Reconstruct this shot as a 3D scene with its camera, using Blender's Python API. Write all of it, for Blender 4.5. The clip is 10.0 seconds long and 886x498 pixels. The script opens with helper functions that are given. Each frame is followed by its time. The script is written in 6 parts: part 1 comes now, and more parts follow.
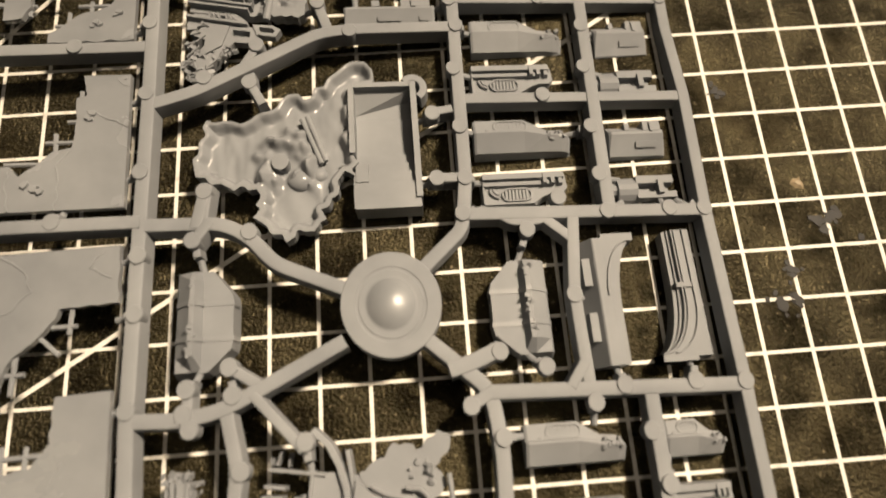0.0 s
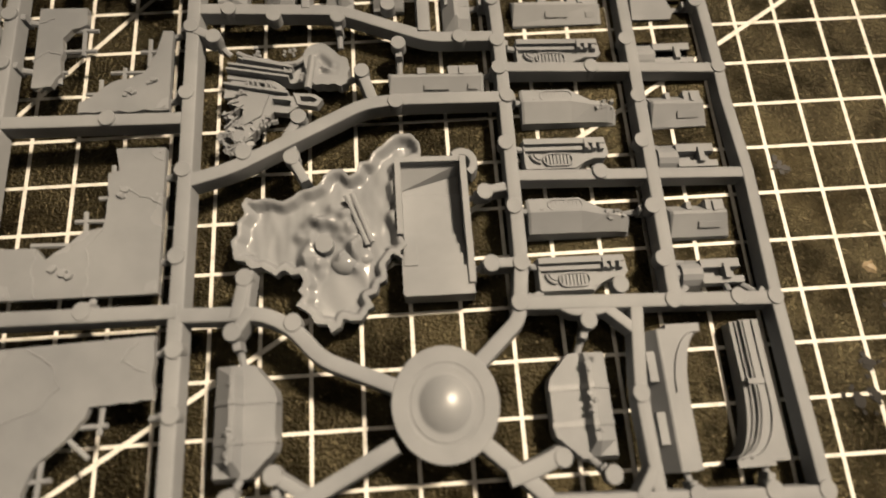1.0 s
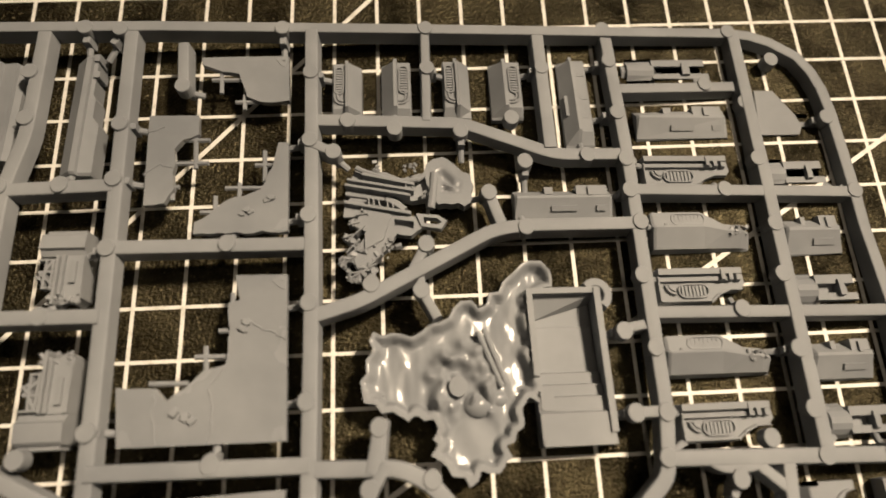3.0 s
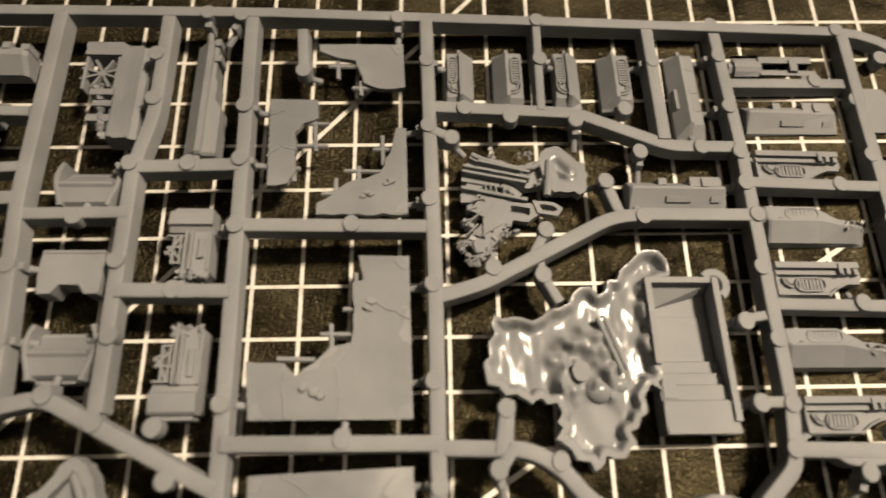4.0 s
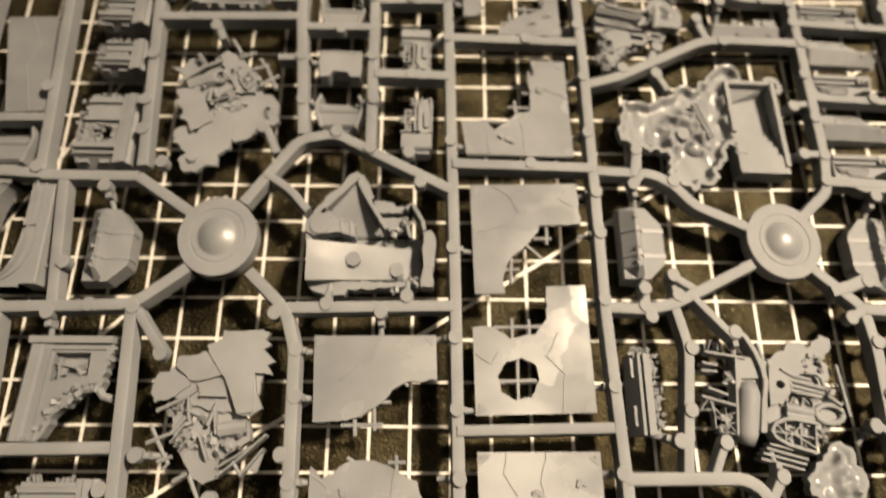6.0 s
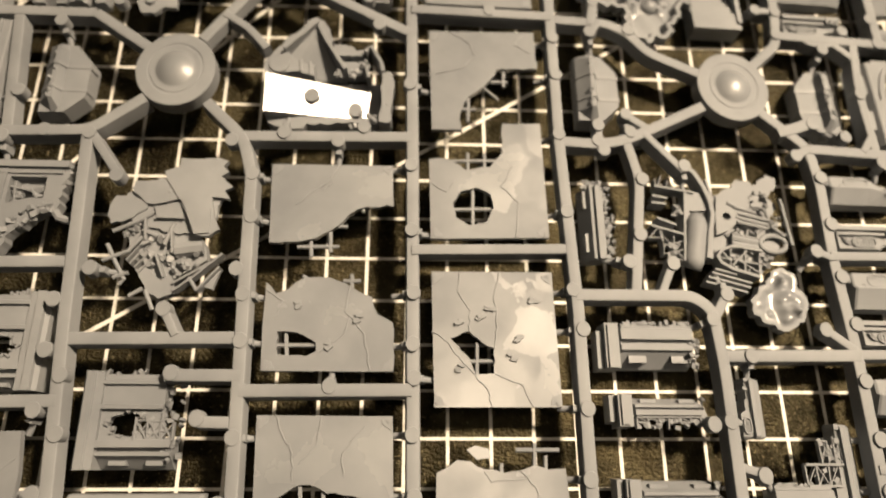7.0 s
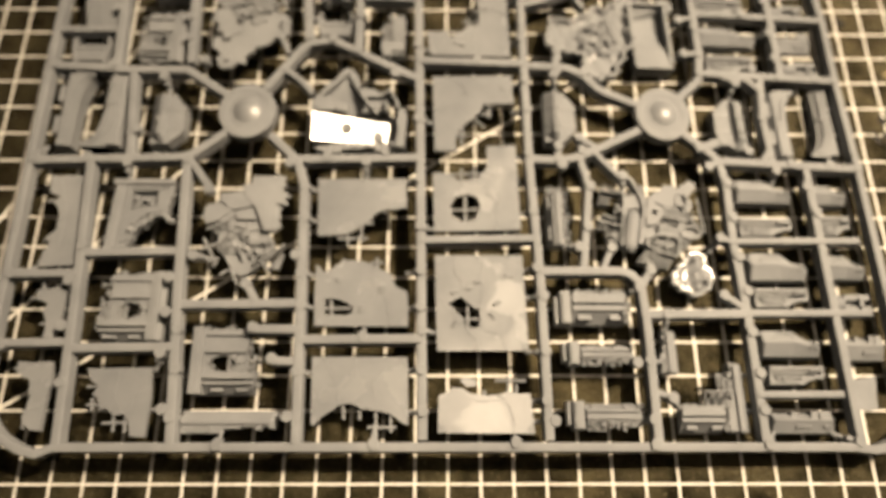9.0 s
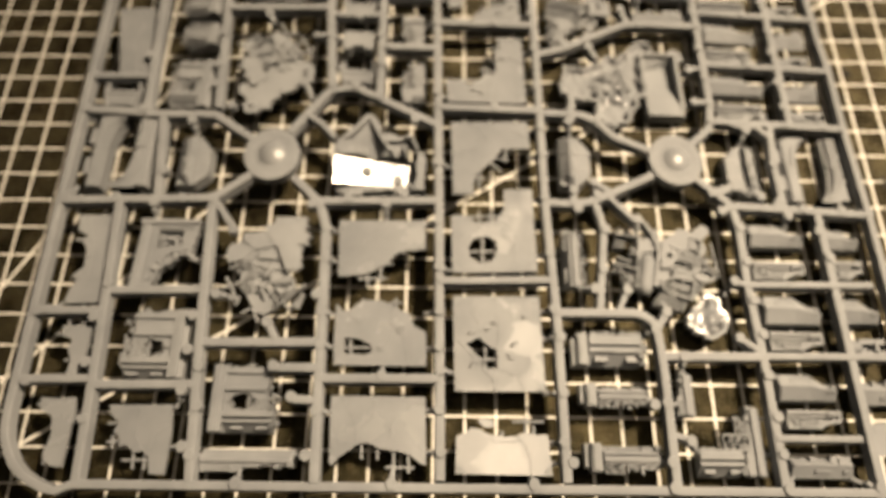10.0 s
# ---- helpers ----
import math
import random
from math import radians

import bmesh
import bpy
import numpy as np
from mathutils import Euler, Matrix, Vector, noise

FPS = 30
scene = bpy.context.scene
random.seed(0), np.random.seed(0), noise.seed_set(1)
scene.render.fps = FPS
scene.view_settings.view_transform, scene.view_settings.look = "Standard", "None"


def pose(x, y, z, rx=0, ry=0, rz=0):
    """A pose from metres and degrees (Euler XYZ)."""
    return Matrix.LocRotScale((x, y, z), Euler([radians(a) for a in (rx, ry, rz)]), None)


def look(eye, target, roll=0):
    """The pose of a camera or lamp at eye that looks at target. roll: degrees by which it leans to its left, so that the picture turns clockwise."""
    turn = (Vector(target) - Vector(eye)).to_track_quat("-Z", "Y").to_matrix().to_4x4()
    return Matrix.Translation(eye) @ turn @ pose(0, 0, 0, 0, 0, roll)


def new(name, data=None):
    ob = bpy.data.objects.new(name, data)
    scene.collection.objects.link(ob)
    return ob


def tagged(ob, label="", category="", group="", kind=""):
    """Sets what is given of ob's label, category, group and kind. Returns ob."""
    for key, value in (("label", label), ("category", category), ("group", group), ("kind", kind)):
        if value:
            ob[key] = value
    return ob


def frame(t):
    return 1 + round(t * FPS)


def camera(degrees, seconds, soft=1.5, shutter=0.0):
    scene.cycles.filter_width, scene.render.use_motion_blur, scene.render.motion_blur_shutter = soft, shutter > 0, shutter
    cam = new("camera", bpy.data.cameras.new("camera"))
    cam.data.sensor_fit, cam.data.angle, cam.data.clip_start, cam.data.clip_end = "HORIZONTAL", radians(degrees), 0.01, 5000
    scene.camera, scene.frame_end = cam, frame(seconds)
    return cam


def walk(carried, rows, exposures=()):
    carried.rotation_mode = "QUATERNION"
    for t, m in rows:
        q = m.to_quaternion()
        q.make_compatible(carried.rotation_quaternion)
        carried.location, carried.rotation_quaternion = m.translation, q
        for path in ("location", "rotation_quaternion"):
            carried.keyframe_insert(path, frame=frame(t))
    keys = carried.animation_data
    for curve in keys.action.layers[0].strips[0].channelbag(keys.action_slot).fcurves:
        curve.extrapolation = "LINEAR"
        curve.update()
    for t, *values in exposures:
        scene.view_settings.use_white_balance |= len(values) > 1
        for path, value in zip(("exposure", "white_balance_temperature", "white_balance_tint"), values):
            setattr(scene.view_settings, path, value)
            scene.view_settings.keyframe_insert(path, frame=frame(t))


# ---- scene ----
cam = camera(68.0, 10.0, soft=1.7, shutter=0.3)
# focus held close, on the far corner of the sprue
cam.data.dof.use_dof = True
cam.data.dof.focus_distance = 0.141
cam.data.dof.aperture_fstop = 8.5
PATH = [
    (0.0, -0.06852, -0.09023, 0.13276, 17.374, -0.773, -4.434),
    (0.5, -0.07037, -0.07926, 0.12986, 18.355, -1.041, -4.128),
    (1.0, -0.07765, -0.07319, 0.12907, 18.604, -0.863, -3.981),
    (1.5, -0.08711, -0.05540, 0.13332, 18.289, -1.634, -3.942),
    (2.0, -0.09272, -0.04603, 0.13491, 18.078, -1.307, -3.540),
    (3.5, -0.11090, -0.04479, 0.12868, 19.509, -1.765, -2.214),
    (4.0, -0.12369, -0.04960, 0.12907, 19.881, -0.850, -0.970),
    (4.5, -0.14460, -0.05598, 0.12918, 19.134, -0.650, 0.301),
    (5.0, -0.16056, -0.06937, 0.14299, 19.337, -0.589, 0.414),
    (5.5, -0.16802, -0.09440, 0.16287, 19.152, -0.661, 0.512),
    (6.0, -0.16388, -0.12160, 0.16703, 19.704, -0.710, 0.275),
    (7.5, -0.15378, -0.16564, 0.15305, 18.692, -3.000, -0.148),
    (8.0, -0.14917, -0.16499, 0.15752, 18.406, -2.607, -0.372),
    (8.5, -0.15026, -0.16893, 0.17499, 18.808, -0.792, -0.239),
    (9.0, -0.15273, -0.18189, 0.21077, 19.099, -0.340, -0.040),
    (9.5, -0.15755, -0.18770, 0.21952, 21.101, 0.468, 0.952),
    (10.0, -0.15662, -0.18347, 0.21437, 22.725, -0.007, 0.629),
]
walk(cam, [(t, pose(*r)) for t, *r in PATH], [(0.0, 0.10, 6500, 10), (2.0, -0.06, 6500, 10), (3.5, -0.05, 6500, 10), (5.0, 0.16, 6600, 10), (6.0, 0.33, 6700, 10), (7.5, 0.38, 6750, 10), (8.0, 0.42, 6850, 10), (9.0, 0.41, 6950, 10), (10.0, 0.41, 6950, 10)])

# ---- world and light ----
world = bpy.data.worlds.new("world")
scene.world = world
world.use_nodes = True
world.node_tree.nodes["Background"].inputs[0].default_value = (1.0, 0.72, 0.42, 1)
world.node_tree.nodes["Background"].inputs[1].default_value = 0.001


def lamp(name, at, aim, size, watts, colour, spread=180):
    data = bpy.data.lights.new(name, "AREA")
    data.shape, data.size, data.energy, data.color = "DISK", size, watts, colour
    data.spread = radians(spread)
    ob = new(name, data)
    ob.matrix_world = look(at, aim)
    return ob


WARM = (1.0, 0.80, 0.575)
# a shaded desk lamp throws a pool of light on the middle of the sprue
lamp("desk_lamp_light", (0.49, 0.31, 1.06), (-0.12, -0.13, 0), 0.16, 2.1, WARM, 42)
lamp("ceiling_lamp_light", (0.06, -0.07, 1.55), (-0.14, -0.10, 0), 0.36, 2.1, WARM)

CM = 0.01
Y_CELL = 1.083
RAIL_TOP = 0.93


# ---- materials ----
def material(name, base, rough, metal=0.0, spec=0.5):
    m = bpy.data.materials.new(name)
    m.use_nodes = True
    b = m.node_tree.nodes["Principled BSDF"]
    b.inputs["Base Color"].default_value = (*base, 1)
    b.inputs["Roughness"].default_value = rough
    b.inputs["Metallic"].default_value = metal
    b.inputs["Specular IOR Level"].default_value = spec
    return m, m.node_tree, b


def noise_tex(nt, scale, detail=4.0, rough=0.55, coord="Object"):
    tc = nt.nodes.new("ShaderNodeTexCoord")
    n = nt.nodes.new("ShaderNodeTexNoise")
    n.inputs["Scale"].default_value, n.inputs["Detail"].default_value, n.inputs["Roughness"].default_value = scale, detail, rough
    nt.links.new(tc.outputs[coord], n.inputs["Vector"])
    return n


def ramp(nt, src, stops):
    r = nt.nodes.new("ShaderNodeValToRGB")
    while len(r.color_ramp.elements) < len(stops):
        r.color_ramp.elements.new(0.5)
    for e, (p, c) in zip(r.color_ramp.elements, stops):
        e.position, e.color = p, (*c, 1)
    nt.links.new(src, r.inputs[0])
    return r


def bump(nt, b, src, strength, dist):
    n = nt.nodes.new("ShaderNodeBump")
    n.inputs["Strength"].default_value, n.inputs["Distance"].default_value = strength, dist
    nt.links.new(src, n.inputs["Height"])
    nt.links.new(n.outputs[0], b.inputs["Normal"])
    return n


def plastic(name, lo, hi, wave, spec=0.5, patch=0.0):
    """Grey styrene: faint flow marks in the colour, an uneven sheen, soft waves and a fine moulded grain."""
    m, nt, b = material(name, (0.20, 0.20, 0.20), 0.35, 0.0, spec)
    big, fine, flow = noise_tex(nt, 60.0), noise_tex(nt, 900.0), noise_tex(nt, 85.0, 1.0, 0.4)
    r = ramp(nt, big.outputs[0], [(0.3, (0.164, 0.175, 0.190)), (0.7, (0.226, 0.238, 0.252))])
    nt.links.new(r.outputs[0], b.inputs["Base Color"])
    sheen = big.outputs[0]
    if patch:
        # patches of different polish, as between the cracks of a slab
        tc = nt.nodes.new("ShaderNodeTexCoord")
        v = nt.nodes.new("ShaderNodeTexVoronoi")
        v.inputs["Scale"].default_value = patch
        warp = nt.nodes.new("ShaderNodeMixRGB")
        warp.inputs[0].default_value = 0.012
        nt.links.new(tc.outputs["Object"], warp.inputs[1])
        nt.links.new(noise_tex(nt, 120.0).outputs[1], warp.inputs[2])
        nt.links.new(warp.outputs[0], v.inputs["Vector"])
        mix = nt.nodes.new("ShaderNodeMixRGB")
        mix.inputs[0].default_value = 0.5
        nt.links.new(big.outputs[0], mix.inputs[1])
        nt.links.new(v.outputs["Color"], mix.inputs[2])
        sheen = mix.outputs[0]
    rr = ramp(nt, sheen, [(0.3, (lo,) * 3), (0.7, (hi,) * 3)])
    nt.links.new(rr.outputs[0], b.inputs["Roughness"])
    soft = bump(nt, b, flow.outputs[0], 1.0, wave)
    grain = nt.nodes.new("ShaderNodeBump")
    grain.inputs["Strength"].default_value, grain.inputs["Distance"].default_value = 0.25, 0.00005
    nt.links.new(fine.outputs[0], grain.inputs["Height"])
    nt.links.new(soft.outputs[0], grain.inputs["Normal"])
    nt.links.new(grain.outputs[0], b.inputs["Normal"])
    return m


def mat_surface():
    """Black vinyl with a leathery, glittering grain; its brown wear also carries the sheen, and the pale specks are
    painted glints.
    """
    m, nt, b = material("black_mat_vinyl", (0.012, 0.011, 0.010), 0.3, 0.0, 0.23)
    b.inputs["Specular Tint"].default_value = (1.0, 0.87, 0.50, 1)
    grain, fine, big, glint = noise_tex(nt, 1250.0, 2.5), noise_tex(nt, 3000.0, 2.0), noise_tex(nt, 22.0, 6.0, 0.65), noise_tex(nt, 800.0, 5.0, 0.65)
    # brown of the lamp's sheen is mixed into the worn base colour
    r = ramp(nt, big.outputs[0], [(0.35, (0.0016, 0.0013, 0.0008)), (0.55, (0.006, 0.0048, 0.0028)), (0.72, (0.034, 0.0272, 0.0145))])
    # glints of the grain, painted as pale specks
    s = ramp(nt, glint.outputs[0], [(0.60, (0, 0, 0)), (0.72, (0.20, 0.17, 0.11))])
    mix = nt.nodes.new("ShaderNodeMixRGB")
    mix.blend_type = "ADD"
    mix.inputs[0].default_value = 1.0
    nt.links.new(r.outputs[0], mix.inputs[1])
    nt.links.new(s.outputs[0], mix.inputs[2])
    nt.links.new(mix.outputs[0], b.inputs["Base Color"])
    rr = ramp(nt, big.outputs[0], [(0.3, (0.34,) * 3), (0.7, (0.50,) * 3)])
    nt.links.new(rr.outputs[0], b.inputs["Roughness"])
    worn = noise_tex(nt, 70.0, 5.0, 0.6)
    gloss = ramp(nt, worn.outputs[0], [(0.36, (0.09,) * 3), (0.62, (0.72,) * 3)])
    nt.links.new(gloss.outputs[0], b.inputs["Specular IOR Level"])
    coarse = nt.nodes.new("ShaderNodeBump")
    coarse.inputs["Strength"].default_value, coarse.inputs["Distance"].default_value = 1.0, 0.0008
    nt.links.new(grain.outputs[0], coarse.inputs["Height"])
    top = bump(nt, b, fine.outputs[0], 1.0, 0.00014)
    nt.links.new(coarse.outputs[0], top.inputs["Normal"])
    return m


def line_paint():
    m, nt, b = material("white_print", (0.75, 0.74, 0.70), 0.55)
    n = noise_tex(nt, 300.0, 6.0, 0.7)
    r = ramp(nt, n.outputs[0], [(0.25, (0.36, 0.34, 0.30)), (0.5, (0.64, 0.63, 0.59))])
    nt.links.new(r.outputs[0], b.inputs["Base Color"])
    return m


def plain(name, a, c, scale, rough, relief=0.002, spec=0.5):
    m, nt, b = material(name, a, rough, 0.0, spec)
    n = noise_tex(nt, scale)
    r = ramp(nt, n.outputs[0], [(0.3, a), (0.7, c)])
    nt.links.new(r.outputs[0], b.inputs["Base Color"])
    bump(nt, b, n.outputs[0], 0.2, relief)
    return m


PLASTIC = plastic("grey_styrene", 0.50, 0.64, 0.0004, 0.15)
SMOOTH = plastic("smooth_grey_styrene", 0.13, 0.30, 0.0003, 0.8, 75.0)
SATIN = plastic("satin_grey_styrene", 0.40, 0.50, 0.0002, 0.28)
GLOSSY = plastic("glossy_grey_styrene", 0.16, 0.25, 0.0003, 0.30)
SHEEN = plastic("worn_grey_styrene", 0.36, 0.44, 0.0001, 0.7)
STAIN = plain("dark_stain", (0.004, 0.004, 0.004), (0.010, 0.009, 0.008), 300.0, 0.45, 0.0003, 0.12)
DRIED = plain("dried_glue", (0.22, 0.17, 0.10), (0.34, 0.27, 0.17), 400.0, 0.6, 0.0001)
MAT = mat_surface()
PAINT = line_paint()
WALL = plain("wall_paint", (0.10, 0.09, 0.08), (0.13, 0.12, 0.105), 6.0, 0.8)
WOOD = plain("table_wood", (0.16, 0.10, 0.055), (0.24, 0.15, 0.085), 14.0, 0.5)


# ---- mesh helpers (lengths in centimetres) ----
def sag(x, y):
    """How far the warped sprue stands above or below its mean height: high at its left side, down on the mat at its far right corner."""
    top = 0.2985 - 0.0698 * x - 0.055 * y - 0.00103 * x * x - 0.00138 * x * y - 0.00153 * y * y
    return max(top, 0.33) - 0.95


def part(name, bm, mat, parent, label="", smooth=False):
    me = bpy.data.meshes.new(name)
    for v in bm.verts:
        if mat in (PLASTIC, SMOOTH, SATIN, GLOSSY):
            v.co.z = max(0.02, v.co.z + sag(v.co.x, v.co.y))
        v.co *= CM
    bmesh.ops.recalc_face_normals(bm, faces=bm.faces)
    bm.to_mesh(me)
    bm.free()
    me.materials.append(mat)
    if smooth:
        for p in me.polygons:
            p.use_smooth = True
    ob = new(name, me)
    ob.parent = parent
    if label:
        ob["label"] = label
    return ob


def prism(bm, pts, z0, z1, taper=0.0):
    """A slab with the outline pts, its top drawn in by taper."""
    n = len(pts)
    cx, cy = sum(p[0] for p in pts) / n, sum(p[1] for p in pts) / n
    low = [bm.verts.new((x, y, z0)) for x, y in pts]
    top = []
    for x, y in pts:
        d = math.hypot(x - cx, y - cy) or 1
        k = max(0.0, 1 - taper / d)
        top.append(bm.verts.new((cx + (x - cx) * k, cy + (y - cy) * k, z1)))
    for i in range(n):
        bm.faces.new((low[i], low[(i + 1) % n], top[(i + 1) % n], top[i]))
    bm.faces.new(top)
    bm.faces.new(low[::-1])


def box(bm, x0, y0, z0, x1, y1, z1, taper=0.0):
    prism(bm, [(x0, y0), (x1, y0), (x1, y1), (x0, y1)], z0, z1, taper)


def disc(bm, x, y, r, z0, z1, n=20, r2=None, sy=Y_CELL):
    r2 = r if r2 is None else r2
    ring = [(math.cos(2 * math.pi * i / n), math.sin(2 * math.pi * i / n) * sy) for i in range(n)]
    low = [bm.verts.new((x + r * c, y + r * s, z0)) for c, s in ring]
    top = [bm.verts.new((x + r2 * c, y + r2 * s, z1)) for c, s in ring]
    for i in range(n):
        bm.faces.new((low[i], low[(i + 1) % n], top[(i + 1) % n], top[i]))
    bm.faces.new(top)
    bm.faces.new(low[::-1])


def bar(bm, pts, w, z0, z1, taper=0.05):
    """A rail of width w along pts with a slightly narrower, bevelled top."""
    rows = []
    n = len(pts)
    for i, (x, y) in enumerate(pts):
        ax, ay = pts[max(i - 1, 0)]
        bx, by = pts[min(i + 1, n - 1)]
        d = Vector((bx - ax, by - ay)).normalized()
        s = Vector((-d.y, d.x))
        e = w / 2 - taper * 0.5
        r = min(0.03, e * 0.4)
        side = [(w / 2, z0), (e, z1 - r), (e - r * 0.13, z1 - r * 0.5), (e - r * 0.5, z1 - r * 0.13), (e - r, z1)]
        sec = [bm.verts.new((x + s.x * o, y + s.y * o, z)) for o, z in [(-o, z) for o, z in side] + side[::-1]]
        rows.append(sec)
    m = len(rows[0])
    for a, b in zip(rows, rows[1:]):
        for k in range(m):
            bm.faces.new((a[k], a[(k + 1) % m], b[(k + 1) % m], b[k]))
    bm.faces.new(rows[0][::-1])
    bm.faces.new(rows[-1])


def arc(cx, cy, r, a0, a1, n, sy=Y_CELL):
    return [(cx + r * math.cos(radians(a0 + (a1 - a0) * i / n)), cy + r * sy * math.sin(radians(a0 + (a1 - a0) * i / n))) for i in range(n + 1)]


# ---- the room around the table ----
def slab(name, x0, y0, z0, x1, y1, z1, mat, kind="structure", label=""):
    bm = bmesh.new()
    box(bm, x0, y0, z0, x1, y1, z1)
    ob = part(name, bm, mat, None)
    return tagged(ob, label or name.replace("_", " ") + " of the room, plain painted", name.split("_")[0], kind=kind)


slab("floor", -220, -220, -83, 220, 220, -75, WOOD, label="dark wooden floor under the table")
slab("ceiling", -220, -220, 170, 220, 220, 178, WALL)
slab("wall_north", -220, 220, -75, 220, 228, 170, WALL)
slab("wall_south", -220, -228, -75, 220, -220, 170, WALL)
slab("wall_east", 220, -228, -75, 228, 228, 170, WALL)
slab("wall_west", -228, -228, -75, -220, 228, 170, WALL)


def table():
    ob = tagged(new("table"), "brown wooden work table under the cutting mat", "table")
    bm = bmesh.new()
    box(bm, -85, -55, -3.3, 55, 45, -0.3)
    part("tabletop", bm, WOOD, ob)
    for x in (-80, 47):
        for y in (-50, 37):
            bm = bmesh.new()
            box(bm, x, y, -75, x + 6, y + 6, -3.3)
            part("leg", bm, WOOD, ob)
    return ob


table()


# ---- cutting mat ----
def cutting_mat():
    ob = tagged(new("cutting_mat"), "worn black vinyl cutting mat with white one centimetre grid", "cutting mat")
    bm = bmesh.new()
    box(bm, -45.5, -30.5 * Y_CELL, -0.3, 14.5, 14.5 * Y_CELL, 0.0, 0.02)
    part("sheet", bm, MAT, ob)
    for i in range(-44, 14):
        bm = bmesh.new()
        w = 0.040
        box(bm, i - w, -29 * Y_CELL, 0.0, i + w, 13 * Y_CELL, 0.004)
        part("grid_line", bm, PAINT, ob)
    for j in range(-29, 14):
        bm = bmesh.new()
        w = 0.037
        box(bm, -44, j * Y_CELL - w, 0.004, 13, j * Y_CELL + w, 0.007)
        part("grid_line", bm, PAINT, ob)
    # angle lines across the grid: 30, 45 and 60 degrees
    for x0, x1, at, slope in ((-44, 12, (-0.6, 1.45), 0.577), (-44, -4.5, (-17.0, 0.0), 1.0), (-40, -23, (-30.7, -9.7), 1.732)):
        bm = bmesh.new()
        ends = [(x, (at[1] + slope * (x - at[0])) * Y_CELL) for x in (x0, x1)]
        d = Vector((ends[1][0] - ends[0][0], ends[1][1] - ends[0][1])).normalized() * 0.05
        prism(bm, [(ends[0][0] + d.y, ends[0][1] - d.x), (ends[1][0] + d.y, ends[1][1] - d.x), (ends[1][0] - d.y, ends[1][1] + d.x), (ends[0][0] - d.y, ends[0][1] + d.x)], 0.007, 0.010)
        part("angle_line", bm, PAINT, ob)
    cu = bpy.data.curves.new("angle_mark", "FONT")
    cu.body, cu.size, cu.extrude, cu.offset = "45\u00b0", 0.0056, 0.00004, 0.00012
    text = new("angle_mark", cu)
    text.parent = ob
    text.matrix_basis = Matrix.Translation((-0.2290, -0.0515, 0.00012)) @ Matrix.Shear("XZ", 4, (0, 0)) @ Matrix.Diagonal((1, 1.1, 1, 1))
    text.data.materials.append(PAINT)
    text["label"] = "printed 45 degree angle mark"
    # dried blobs and dark spills
    rng = random.Random(71)
    for x, y, r, m, name in ((1.54, -3.95, 0.17, DRIED, "glue_blob"), (2.13, -4.86, 0.42, STAIN, "dark_stain"), (0.68, -6.5, 0.36, STAIN, "dark_stain"), (0.25, -1.6, 0.22, STAIN, "dark_stain"), (0.9, -5.9, 0.25, STAIN, "dark_stain"), (2.2, 5.0, 0.3, STAIN, "dark_stain"), (-8.6, -8.9, 0.12, STAIN, "dark_stain")):
        bm = bmesh.new()
        n = 14
        spots = [(x, y, r)] if m is DRIED else [(x + r * rng.gauss(0, 0.6), y + r * rng.gauss(0, 0.5), r * rng.uniform(0.08, 0.38)) for _ in range(16)]
        for k, (sx, sy, q) in enumerate(spots):
            ring = [(sx + q * math.cos(6.283 * i / n) * rng.uniform(0.55, 1.1), sy + q * math.sin(6.283 * i / n) * rng.uniform(0.6, 1.15)) for i in range(n)]
            prism(bm, ring, 0.0, 0.05 if m is DRIED else 0.0108 + 0.0006 * k, 0.08 if m is DRIED else 0.0)
        part(name, bm, m, ob)
    return ob


cutting_mat()

# ---- sprue ----
sprue = tagged(new("model_kit_sprue"), "grey plastic model kit sprue of ruin parts on the mat", "sprue")
RAIL_LOW = 0.58


RAILS = []


def eased(pts, w):
    """The line with its bends rounded, as the runners are moulded."""
    out = [Vector(pts[0])]
    for p, q, n in zip(pts, pts[1:], pts[2:]):
        p, q, n = Vector(p), Vector(q), Vector(n)
        a, b = (p - q), (n - q)
        d = min(0.30, a.length * 0.45, b.length * 0.45)
        a, b = q + a.normalized() * d, q + b.normalized() * d
        out += [a.lerp(q, t).lerp(q.lerp(b, t), t) for t in (0, 0.25, 0.5, 0.75, 1)]
    return [tuple(v) for v in (*out, Vector(pts[-1]))]


def rail(*pts, w=0.33, z0=RAIL_LOW, z1=RAIL_TOP):
    """One straight or bent rail; each is cast a hair higher or lower than the next."""
    RAILS.append(pts)
    k = (len(RAILS) * 7) % 13 * 0.0035
    bm = bmesh.new()
    bar(bm, eased(pts, w) if len(pts) < 12 else pts, w, z0 - k, z1 + k)
    ob = part("runner", bm, PLASTIC, sprue, smooth=True)
    ob.data.set_sharp_from_angle(angle=radians(40))
    return ob


